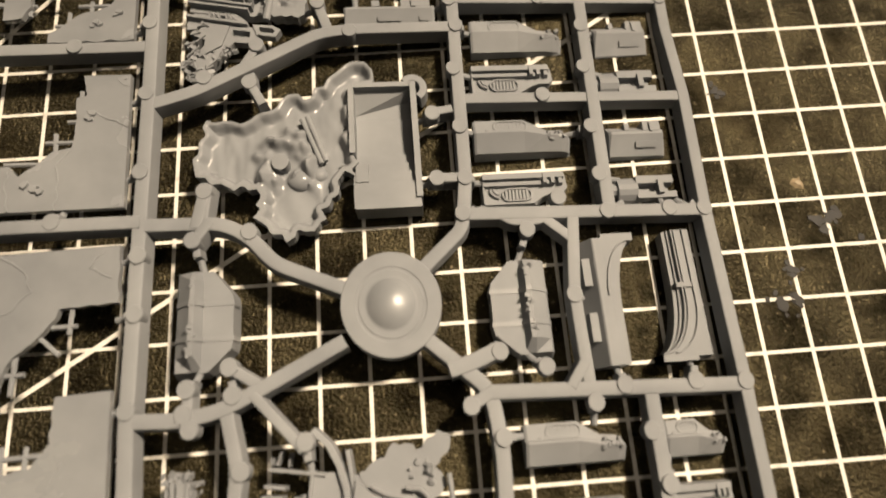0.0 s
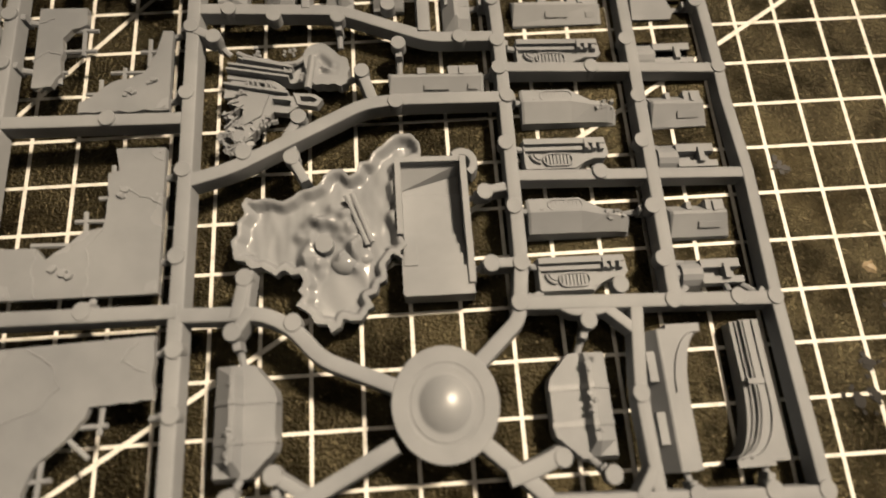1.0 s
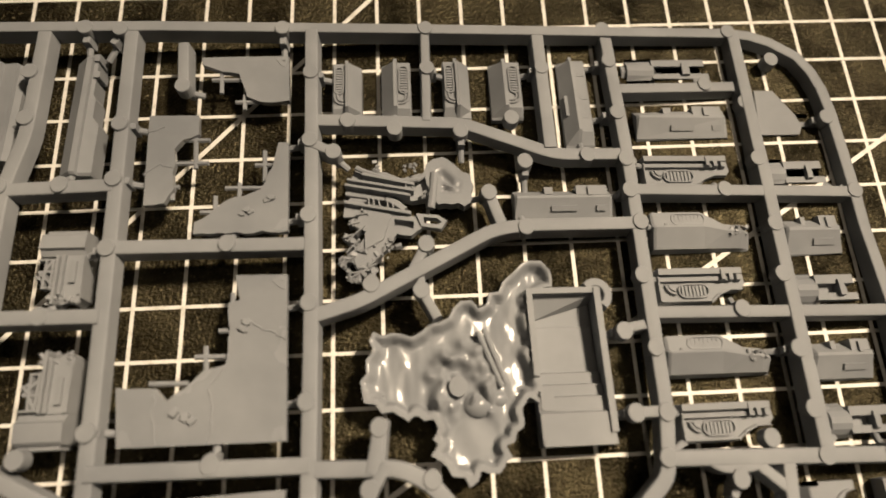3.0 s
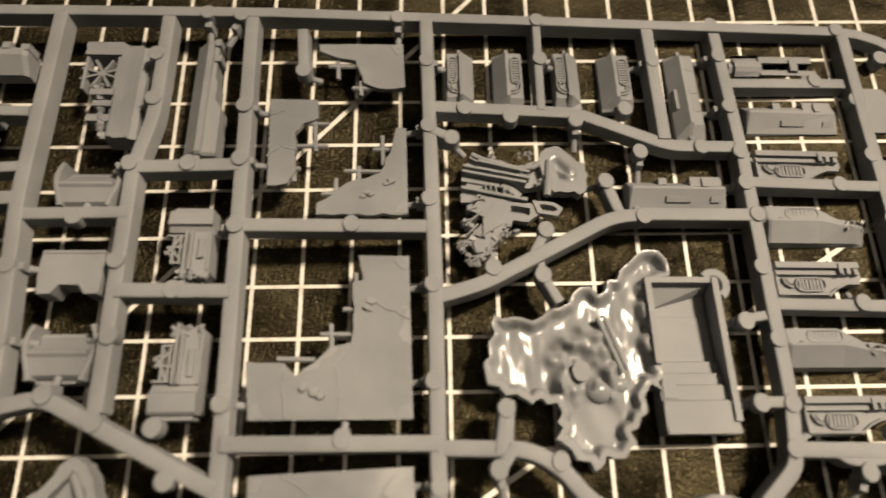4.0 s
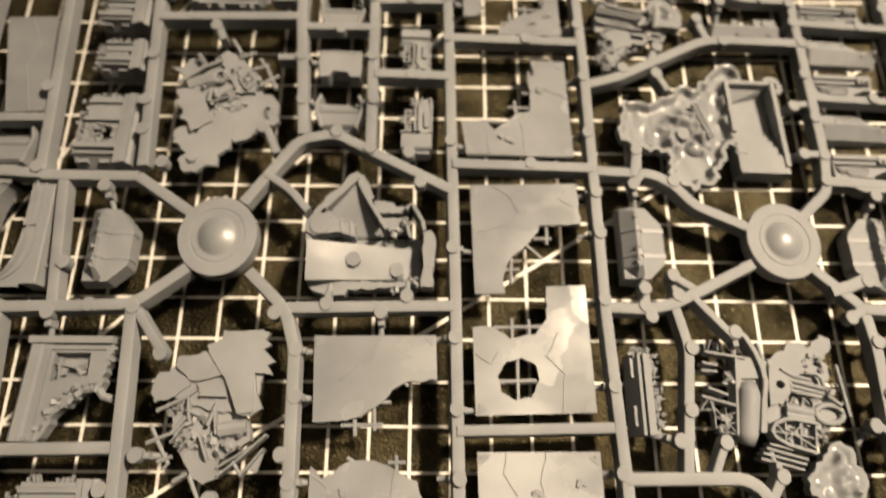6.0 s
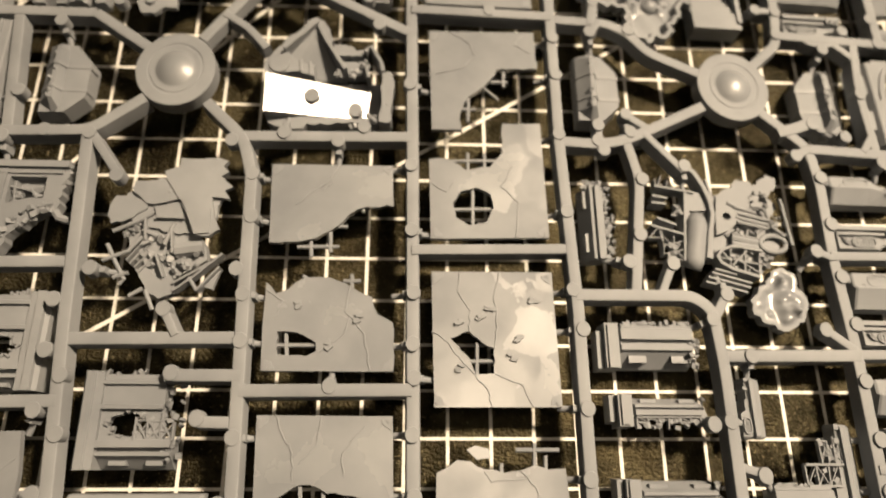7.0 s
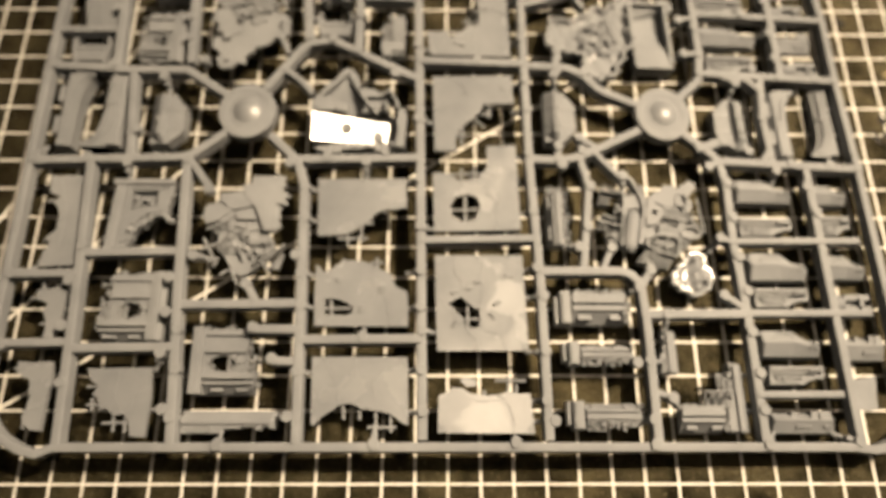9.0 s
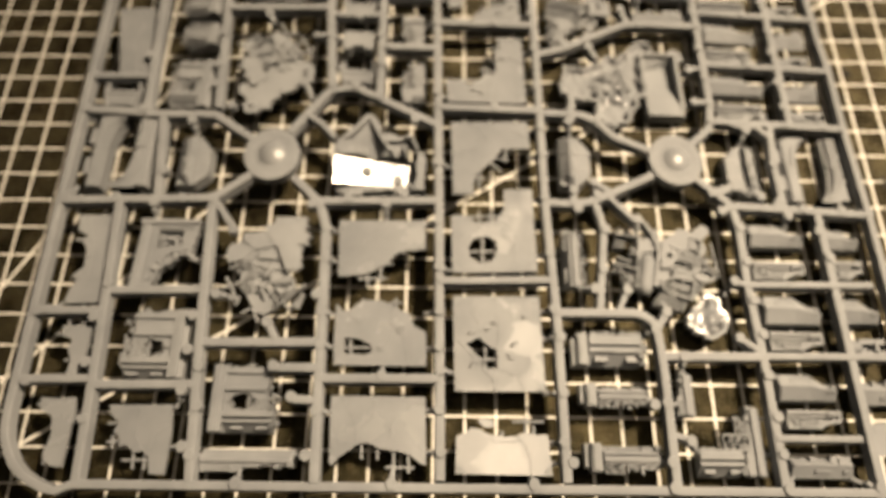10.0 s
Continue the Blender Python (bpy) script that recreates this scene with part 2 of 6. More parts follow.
# outer rim
rail((-17.93, 4.97), (-15.76, 5.00), (-9.49, 4.98), (-2.89, 4.90), (-2.35, 4.81), (-1.89, 4.62), (-1.33, 4.22), (-1.09, 3.80), (-0.95, 3.34), (-0.88, 2.77), (-0.84, 1.74), (-0.81, 0.80), (-0.83, 0.02), (-0.76, -1.78), (-0.86, -4.63), (-0.84, -8.12), (-0.89, -15.28), (-0.45, -15.47), (-0.52, -15.84), (-0.64, -16.21), (-0.82, -16.53), (-1.06, -16.82), (-1.33, -17.06), (-1.64, -17.25), (-1.98, -17.39), (-2.34, -17.46), (-2.98, -17.38), (-15.49, -17.39), (-26.41, -17.39), (-26.89, -17.58), (-27.28, -17.50), (-27.63, -17.35), (-28.02, -17.13), (-28.31, -16.86), (-28.53, -16.52), (-28.71, -16.14), (-28.80, -15.75), (-28.83, -15.33), (-28.83, -8.29), (-28.87, -4.47), (-28.98, 2.69), (-28.97, 2.79), (-28.92, 3.18), (-28.80, 3.56), (-28.63, 3.90), (-28.40, 4.22), (-28.13, 4.48), (-27.83, 4.69), (-27.48, 4.83), (-27.13, 4.91), (-17.93, 4.97), w=0.31)
# uprights
rail((-16.24, 4.92), (-16.08, -0.11), (-15.91, -8.14), (-15.77, -17.19))
rail((-12.41, 4.92), (-12.28, -1.27), (-12.25, -8.13), (-12.07, -12.28), (-12.03, -17.20))
rail((-18.03, 4.90), (-18.00, 2.31), (-18.23, 1.10), (-18.16, -3.68))
rail((-20.32, 4.88), (-20.29, 0.44), (-19.94, -3.45))
rail((-24.66, 4.86), (-23.98, -4.47))
rail((-27.11, 4.85), (-26.53, -4.64))
rail((-9.91, 4.92), (-9.96, 2.58), w=0.24)
rail((-7.35, 4.86), (-7.36, 1.90))
rail((-5.75, 4.95), (-5.71, 1.76), (-5.80, -3.59), (-5.91, -4.40))
rail((-2.72, 4.92), (-2.73, 1.66), (-2.90, -4.49))
rail((-3.68, -4.57), (-3.88, -6.20), (-3.84, -8.01), w=0.3)
# cross rails
rail((-12.28, 2.61), (-9.20, 2.52), (-7.26, 1.75), (-5.71, 1.76))
rail((-12.24, -1.62), (-11.36, -1.35), (-8.74, 0.04), (-8.05, 0.13), (-5.77, 0.14))
rail((-5.72, 3.41), (-2.94, 3.48), w=0.3)
rail((-5.73, 0.90), (-0.87, 0.80), w=0.3)
rail((-5.76, -1.75), (-0.86, -1.83), w=0.3)
rail((-5.88, -4.45), (-0.85, -4.59))
rail((-16.08, -0.16), (-12.29, -0.17))
rail((-15.98, -4.23), (-12.25, -4.26))
rail((-18.14, 1.09), (-16.17, 1.16))
rail((-18.14, -1.48), (-16.08, -1.50))
rail((-20.30, 0.06), (-18.15, 0.10), w=0.3)
rail((-24.22, 0.26), (-20.37, 0.39))
rail((-26.46, -4.77), (-24.01, -4.77))
rail((-28.82, -4.59), (-26.46, -4.72))
# arms of the right hub
rail((-8.33, -5.86), (-9.67, -5.27), (-10.16, -4.67), (-10.70, -4.38), (-12.16, -4.34))
rail((-6.79, -5.52), (-5.98, -4.76), (-5.90, -4.40))
rail((-8.36, -6.87), (-9.88, -7.64), (-10.63, -8.00), (-11.33, -8.11), (-12.33, -8.06))
rail((-6.80, -6.96), (-5.71, -7.97), (-5.60, -9.00), (-5.67, -11.01), (-5.58, -13.21), (-5.60, -17.30))
rail((-5.70, -8.01), (-0.88, -8.19))
rail((-10.53, -7.95), (-10.29, -9.05), (-10.66, -11.97), w=0.3)
rail((-10.05, -7.74), (-9.14, -8.78), w=0.24)
rail((-2.70, -8.12), (-2.72, -17.30))
# arms of the left hub
rail((-20.96, -7.30), (-19.99, -8.25), (-19.70, -9.20), (-19.62, -11.64), (-19.43, -17.31))
rail((-20.09, -8.20), (-15.96, -8.09))
rail((-22.44, -7.22), (-23.61, -8.15), (-24.99, -8.20), (-28.83, -8.29))
rail((-22.57, -5.76), (-24.01, -4.78))
rail((-21.29, -5.46), (-20.03, -3.61), (-19.10, -3.40), (-17.96, -3.99), (-16.03, -4.97))
rail((-23.64, -8.25), (-23.39, -12.72), (-23.06, -17.31))
rail((-25.53, -8.30), (-25.92, -4.72), w=0.32)
rail((-26.79, -8.36), (-26.50, -13.31), (-26.36, -17.31), w=0.32)
# lower cross rails
rail((-23.39, -13.17), (-19.55, -13.12))
rail((-21.08, -13.94), (-19.50, -13.94), w=0.32)
rail((-20.30, -14.90), (-19.51, -14.92), w=0.3)
rail((-19.51, -14.26), (-15.84, -14.22))
rail((-15.88, -11.02), (-12.14, -10.92), w=0.3)
rail((-12.09, -12.04), (-9.35, -12.01), (-8.90, -12.35), (-8.81, -13.74), (-8.82, -17.31))
rail((-8.81, -13.41), (-5.53, -13.36))
rail((-28.77, -12.21), (-26.59, -12.17), w=0.3)
rail((-28.81, -14.37), (-26.51, -14.34), w=0.3)
rail((-26.63, -11.49), (-23.43, -11.43), w=0.32)
rail((-26.47, -14.53), (-23.25, -14.48), w=0.32)
rail((-28.83, -3.11), (-26.57, -3.07), w=0.3)


def hub(x, y):
    """A thick round flange with a turned profile and a dome in the middle."""
    prof = [(0.97, 0.56), (0.97, 0.95), (0.955, 0.968), (0.93, 0.97), (0.69, 0.97), (0.68, 0.956), (0.63, 0.956), (0.62, 0.97), (0.52, 0.97), (0.48, 0.974)]
    prof += [(r, 0.985 + 0.17 * (1 - (r / 0.46) ** 2)) for r in (0.45, 0.43, 0.40, 0.36, 0.31, 0.25, 0.19, 0.13, 0.08, 0.04)]
    bm = bmesh.new()
    n = 48
    rows = [[bm.verts.new((x + r * math.cos(6.283185 * i / n), y + r * Y_CELL * math.sin(6.283185 * i / n), z)) for i in range(n)] for r, z in prof]
    for a, b in zip(rows, rows[1:]):
        for i in range(n):
            bm.faces.new((a[i], a[(i + 1) % n], b[(i + 1) % n], b[i]))
    tip = bm.verts.new((x, y, 1.155))
    for i in range(n):
        bm.faces.new((rows[-1][i], rows[-1][(i + 1) % n], tip))
    bm.faces.new(rows[0][::-1])
    ob = part("hub", bm, PLASTIC, sprue, "round domed hub joining four runners", True)
    ob.data.materials.append(SHEEN)
    for p in ob.data.polygons:
        if math.hypot(p.center.x / CM - x, (p.center.y / CM - y) / Y_CELL) < 0.46:
            p.material_index = 1
    ob.data.set_sharp_from_angle(angle=radians(28))
    return ob


hub(-7.46, -6.22)
hub(-21.82, -6.39)


# ---- builders for the kit pieces; each is modelled lying flat, lengths in centimetres ----
PIECES = []
SET_DOWN = -0.28  # the pieces hang a little below the tops of the rails


def place(bm, at, turn=0.0, flip=False):
    m = Matrix.Translation((*at, 0)) @ Matrix.Rotation(radians(turn), 4, "Z")
    if flip:
        m = m @ Matrix.Diagonal((1, -1, 1, 1))
    bmesh.ops.transform(bm, matrix=m, verts=bm.verts)


def settle(name, bm, label="", smooth=False, parent=None, mat=None):
    xs, ys = [v.co.x for v in bm.verts], [v.co.y for v in bm.verts]
    for v in bm.verts:
        v.co.z += SET_DOWN
    if parent is None:
        PIECES.append((min(xs), min(ys), max(xs), max(ys)))
    return part(name, bm, mat or PLASTIC, parent or sprue, label, smooth)


def loft(bm, loops, cap=True):
    rows = [[bm.verts.new(p) for p in loop] for loop in loops]
    n = len(rows[0])
    for a, b in zip(rows, rows[1:]):
        for k in range(n):
            bm.faces.new((a[k], a[(k + 1) % n], b[(k + 1) % n], b[k]))
    if cap:
        bm.faces.new(rows[0][::-1])
        bm.faces.new(rows[-1])


def tube(bm, pts, r, n=8):
    rows = []
    pts = [Vector(p) for p in pts]
    for i, p in enumerate(pts):
        d = (pts[min(i + 1, len(pts) - 1)] - pts[max(i - 1, 0)]).normalized()
        s = d.cross(Vector((0, 0, 1)) if abs(d.z) < 0.9 else Vector((1, 0, 0))).normalized()
        u = s.cross(d)
        rows.append([p + s * (r * math.cos(2 * math.pi * k / n)) + u * (r * math.sin(2 * math.pi * k / n)) for k in range(n)])
    loft(bm, rows)


def tilted_box(bm, at, size, rot):
    m = Matrix.Translation(at) @ Euler([radians(a) for a in rot]).to_matrix().to_4x4() @ Matrix.Diagonal((*size, 1))
    bmesh.ops.create_cube(bm, size=1.0, matrix=m)


def slab_with_holes(bm, outline, holes, z0, z1):
    """A plate with the given outline and through holes."""
    faces = {}
    for z in (z0, z1):
        edges, rings = [], []
        for loop in (outline, *holes):
            vs = [bm.verts.new((x, y, z)) for x, y in loop]
            rings.append(vs)
            edges += [bm.edges.new((a, b)) for a, b in zip(vs, vs[1:] + vs[:1])]
        bmesh.ops.triangle_fill(bm, use_beauty=True, edges=edges, normal=(0, 0, 1))
        faces[z] = rings
    for lo, hi in zip(faces[z0], faces[z1]):
        for k in range(len(lo)):
            j = (k + 1) % len(lo)
            bm.faces.new((lo[k], lo[j], hi[j], hi[k]))


def ragged(pts, start, stop, amount, rng, step=0.16):
    """The outline with its edges from index start to stop broken into small uneven steps."""
    out = []
    n = len(pts)
    for i in range(n):
        a, b = Vector(pts[i]), Vector(pts[(i + 1) % n])
        out.append(tuple(a))
        if start <= i < stop:
            d = b - a
            k = max(1, int(d.length / step))
            s = Vector((-d.y, d.x)).normalized()
            for j in range(1, k):
                p = a + d * (j / k) + s * rng.uniform(-amount, amount)
                out.append((p.x, p.y))
    return out


def panel(outline, rough=(0, 0), holes=(), cracks=(), rods=(), corners=(), studs=(), seed=1, top=0.98, thick=0.15, mat=None):
    """A broken wall slab: plate, raised crack edges, reinforcing rods, corner plates and studs."""
    rng = random.Random(seed)
    bm = bmesh.new()
    slab_with_holes(bm, ragged(list(outline), *rough, 0.035, rng), [ragged(list(h), 0, len(h), 0.02, rng, 0.12) for h in holes], top - thick, top)
    ob = settle("wall_panel", bm, "broken concrete wall slab with cracks", mat=mat or SMOOTH)
    for c in cracks:
        bm = bmesh.new()
        pts = []
        for a, b in zip(c, c[1:]):
            for k in range(4):
                t = k / 4
                pts.append((a[0] + (b[0] - a[0]) * t + rng.uniform(-0.03, 0.03), a[1] + (b[1] - a[1]) * t + rng.uniform(-0.03, 0.03)))
        pts.append(c[-1])
        bar(bm, pts, 0.040, top - 0.02, top + 0.016, 0.012)
        settle("crack_ridge", bm, parent=ob)
    for a, b in rods:
        bm = bmesh.new()
        tube(bm, [(*a, top - 0.12), (*b, top - 0.12)], 0.05, 6)
        settle("reinforcing_rod", bm, parent=ob)
    for (x, y), q in corners:
        bm = bmesh.new()
        r = 0.26
        ring = [(px + rng.uniform(-0.03, 0.03), py + rng.uniform(-0.03, 0.03)) for px, py in arc(x, y, r, q + 8, q + 82, 4)]
        prism(bm, [(x, y), *ring], top - 0.02, top + 0.012, 0.006)
        cx, cy = x + 0.12 * math.cos(radians(q + 45)), y + 0.12 * math.sin(radians(q + 45))
        disc(bm, cx, cy, 0.035, top, top + 0.03, 6)
        settle("corner_plate", bm, parent=ob)
    for x, y in studs:
        bm = bmesh.new()
        for k in range(3):
            a = rng.uniform(0, 6.28)
            px, py = x + 0.07 * math.cos(a), y + 0.07 * math.sin(a)
            h = rng.uniform(0.03, 0.07)
            ring = [(px + rng.uniform(0.06, 0.115) * math.cos(a + b), py + rng.uniform(0.045, 0.085) * math.sin(a + b)) for b in (0.0, 1.1, 2.2, 3.1, 4.2, 5.2)]
            prism(bm, ring, top - 0.02, top + h, 0.012)
        settle("shell_hole", bm, parent=ob)
    return ob


def vent(parent, at, turn, length, width, z, slats=6):
    """An oval grille: a raised ring with cross slats."""
    bm = bmesh.new()
    r = width / 2
    ring = [(length / 2 - r + r * math.cos(a), r * math.sin(a)) for a in (radians(-90 + 22.5 * k) for k in range(9))]
    ring += [(-x, -y) for x, y in ring]
    bar(bm, [*ring, ring[0]], 0.045, z - 0.03, z + 0.035, 0.01)
    pitch = (length - 0.1) / slats
    for k in range(slats):
        x = (k + 0.5) * pitch - (length - 0.1) / 2
        box(bm, x - pitch * 0.36, -r + 0.02, z - 0.03, x + pitch * 0.36, r - 0.02, z + 0.022, 0.006)
    place(bm, at, turn)
    return settle("vent", bm, "oval ribbed grille", parent=parent)


def elbow_pipes(parent, at, turn, flip, size, z):
    bm = bmesh.new()
    for r in (size, size * 0.62):
        tube(bm, [(-r * math.cos(a), -r * math.sin(a) + size, z) for a in (radians(15 * k) for k in range(7))], 0.035, 6)
    place(bm, at, turn, flip)
    return settle("elbow_pipe", bm, parent=parent)


def pod_ridge(x0, y0, x1, y1, z=1.05, turn=0, vent_at=0.38):
    """An engine casing lying with its sloped flank up: flank, narrow top ledge with grille, broken nose."""
    L, w = x1 - x0, y1 - y0
    bm = bmesh.new()
    def sec(x, k, drop=0.0):
        m = 0.60 + (k - 1) * 0.35
        return [(x, 0, 0.5), (x, 0.04, z - 0.22 - drop), (x, w * (m - 0.05), z - drop), (x, w * m, z - 0.01 - drop), (x, w * (m + 0.02), z - 0.09 - drop), (x, w * max(k, m + 0.04), z - 0.12 - drop), (x, w * max(k, m + 0.05), 0.5)]
    loft(bm, [sec(0, 0.98, 0.03), sec(0.05, 1.0), sec(L * 0.52, 1.0), sec(L * 0.74, 0.66), sec(L * 0.90, 0.62, 0.02), sec(L * 0.97, 0.5, 0.08), sec(L, 0.4, 0.2)])
    place(bm, (x0, y0))
    ob = settle("engine_casing", bm, "casing piece with sloped flank and grille")
    vent(ob, (x0 + L * vent_at, y0 + w * 0.80), 0, L * 0.34, w * 0.30, z - 0.12, 7)
    bm = bmesh.new()
    rng = random.Random(int(abs(x0 * 37 + y0 * 91)))
    for k in range(16):
        q = rng.uniform(0.03, 0.07)
        tilted_box(bm, (x0 + L * rng.uniform(0.76, 0.96), y0 + w * rng.uniform(0.34, 0.58), z - 0.05 + rng.uniform(-0.03, 0.02)), (q * rng.uniform(1, 1.8), q, q), [rng.uniform(0, 90) for _ in range(3)])
    tagged(settle("broken_edge", bm, "chipped shiny edge", parent=ob, mat=SATIN), kind="stuff")
    elbow_pipes(ob, (x0 + L * 0.16, y0 + w * 0.68), 90, False, w * 0.14, z - 0.10)
    return ob


def pod_face(x0, y0, x1, y1, z=0.95):
    """An engine casing lying face up: flat plate with a raised rim, grille, pipes and a notched nose."""
    L, w = x1 - x0, y1 - y0
    bm = bmesh.new()
    out = [(0, 0), (L * 0.60, 0), (L * 0.70, w * 0.22), (L * 0.80, w * 0.34), (L * 0.93, w * 0.34), (L, w * 0.55), (L * 0.98, w), (0, w)]
    prism(bm, out, 0.55, z - 0.1, 0.02)
    box(bm, 0.02, w * 0.80, z - 0.12, L * 0.95, w * 0.98, z + 0.06, 0.02)
    box(bm, 0.02, w * 0.62, z - 0.12, L * 0.80, w * 0.74, z + 0.0, 0.02)
    bar(bm, [(0.06, 0.05), (L * 0.58, 0.05), (L * 0.68, w * 0.25), (L * 0.80, w * 0.38), (L * 0.94, w * 0.38)], 0.06, z - 0.12, z - 0.03, 0.02)
    bar(bm, [(0.05, 0.05), (0.05, w * 0.8)], 0.06, z - 0.12, z - 0.02, 0.02)
    for k in range(3):
        box(bm, L * (0.70 + 0.09 * k), w * 0.60, z - 0.1, L * (0.75 + 0.09 * k), w * 0.95, z + 0.09 - 0.03 * k, 0.02)
    place(bm, (x0, y0))
    ob = settle("engine_casing", bm, "casing piece lying face up with grille and pipes")
    vent(ob, (x0 + L * 0.40, y0 + w * 0.36), 0, L * 0.33, w * 0.38, z - 0.08, 7)
    elbow_pipes(ob, (x0 + L * 0.20, y0 + w * 0.28), 0, False, w * 0.26, z - 0.06)
    return ob


def pod_block(x0, y0, x1, y1, z=1.05):
    """A casing with a plain sloped flank and a raised rectangular plate."""
    L, w = x1 - x0, y1 - y0
    bm = bmesh.new()
    def sec(x, d=0.0):
        return [(x, 0, 0.5), (x, 0.03, z - 0.25), (x, w * 0.62, z - d), (x, w * 0.7, z - d), (x, w * 0.98, z - 0.25), (x, w, 0.5)]
    loft(bm, [sec(0, 0.05), sec(0.05), sec(L * 0.97), sec(L, 0.08)])
    box(bm, L * 0.30, w * 0.76, 0.6, L * 0.40, w * 1.03, z - 0.05, 0.02)
    box(bm, L * 0.62, w * 0.72, 0.6, L * 0.96, w * 1.05, z - 0.02, 0.02)
    box(bm, L * 0.74, w * 0.66, 0.6, L * 0.80, w * 1.00, z + 0.03, 0.02)
    place(bm, (x0, y0))
    ob = settle("engine_casing", bm, "casing piece with a plain sloped flank")
    lean = math.degrees(math.atan2(0.25, w * 0.59))
    for u, q in (((0.50, 0.26), (0.88, 0.10)) if L > 1.6 else ((0.66, 0.38),)):
        bm = bmesh.new()
        tilted_box(bm, (x0 + L * u, y0 + w * 0.34, z - 0.12), (L * q, w * 0.17, 0.075), (lean, 0, 0))
        settle("raised_plate", bm, parent=ob)
    return ob


def pod_rail(x0, y0, x1, y1, z=0.98):
    """A short round casing end with two rails running from it."""
    L, w = x1 - x0, y1 - y0
    bm = bmesh.new()
    prof = [(w * 0.5 - w * 0.5 * math.cos(a), 0.5 + (z - 0.5) * math.sin(a)) for a in (radians(20 * k) for k in range(10))]
    loft(bm, [[(x, y, h) for y, h in prof] for x in (0, L * 0.33)])
    box(bm, L * 0.30, w * 0.12, 0.6, L, w * 0.34, z - 0.06, 0.02)
    box(bm, L * 0.30, w * 0.60, 0.6, L * 0.96, w * 0.88, z - 0.02, 0.02)
    box(bm, L * 0.30, w * 0.2, 0.55, L * 0.9, w * 0.8, z - 0.22, 0.01)
    box(bm, L * 0.66, w * 0.22, 0.6, L * 0.76, w * 0.74, z + 0.04, 0.02)
    place(bm, (x0, y0))
    ob = settle("bracket", bm, "half round bracket with two rails")
    bm = bmesh.new()
    tube(bm, [(x0 - 0.12, y0 + w * 0.5, 0.75), (x0 + 0.02, y0 + w * 0.5, 0.75)], 0.16, 10)
    settle("peg", bm, parent=ob)
    return ob


def pod_upright(x0, y0, x1, y1, flip, z=1.02, plain=False):
    """A casing standing across the bay: sloped flank with a hipped end on one side, a lower face with grille and pipes on the other."""
    w, L = x1 - x0, y1 - y0
    s = [(0, 0.45), (0.0, z - 0.14), (0.03, z - 0.10), (w * 0.45, z - 0.08), (w * 0.47, z + 0.02), (w * 0.58, z + 0.03), (w * 0.99, z - 0.27), (w, 0.45)]
    if flip:
        s = [(w - x, h) for x, h in s][::-1]
    bm = bmesh.new()
    loft(bm, [[(x, y, min(h, top)) for x, h in s] for y, top in ((0, z - 0.30), (L * 0.03, z - 0.24), (L * 0.15, z + 0.05), (L * 0.96, z + 0.05), (L, z - 0.10))])
    box(bm, w * 0.42, L * 0.98, 0.6, w * 0.56, L + 0.12, z - 0.1, 0.02)
    place(bm, (x0, y0))
    ob = settle("engine_casing", bm, "casing piece with flank, grille and bent pipes")
    u = w * (0.24 if not flip else 0.76)
    if plain:
        bm = bmesh.new()
        box(bm, x0 + w * 0.10, y0 + L * 0.34, z - 0.5, x0 + w * 0.24, y0 + L * 0.58, z - 0.12, 0.01)
        settle("slot_plate", bm, parent=ob, mat=GLOSSY)
        for k in (0.30, 0.52, 0.80):
            bm = bmesh.new()
            box(bm, x0 + w * 0.62, y0 + L * k, z - 0.3, x0 + w * 0.92, y0 + L * (k + 0.06), z - 0.08, 0.02)
            settle("lug", bm, parent=ob)
        return ob
    vent(ob, (x0 + u, y0 + L * 0.66), 90, L * 0.50, w * 0.30, z - 0.075, 9)
    bm = bmesh.new()
    k = 1 if not flip else -1
    for q in (0.0, 0.07):
        r = 0.10 + q
        cx, cy = x0 + u + k * 0.07, y0 + L * 0.36
        tube(bm, [(cx - k * r, y0 + L * 0.45, z - 0.09)] + [(cx - k * r * math.cos(radians(a)), cy - r * 1.1 * math.sin(radians(a)), z - 0.07) for a in (0, 30, 60, 90)] + [(cx + k * w * 0.12, cy - r * 1.1, z - 0.09)], 0.03, 6)
    settle("bent_pipe", bm, parent=ob)
    return ob


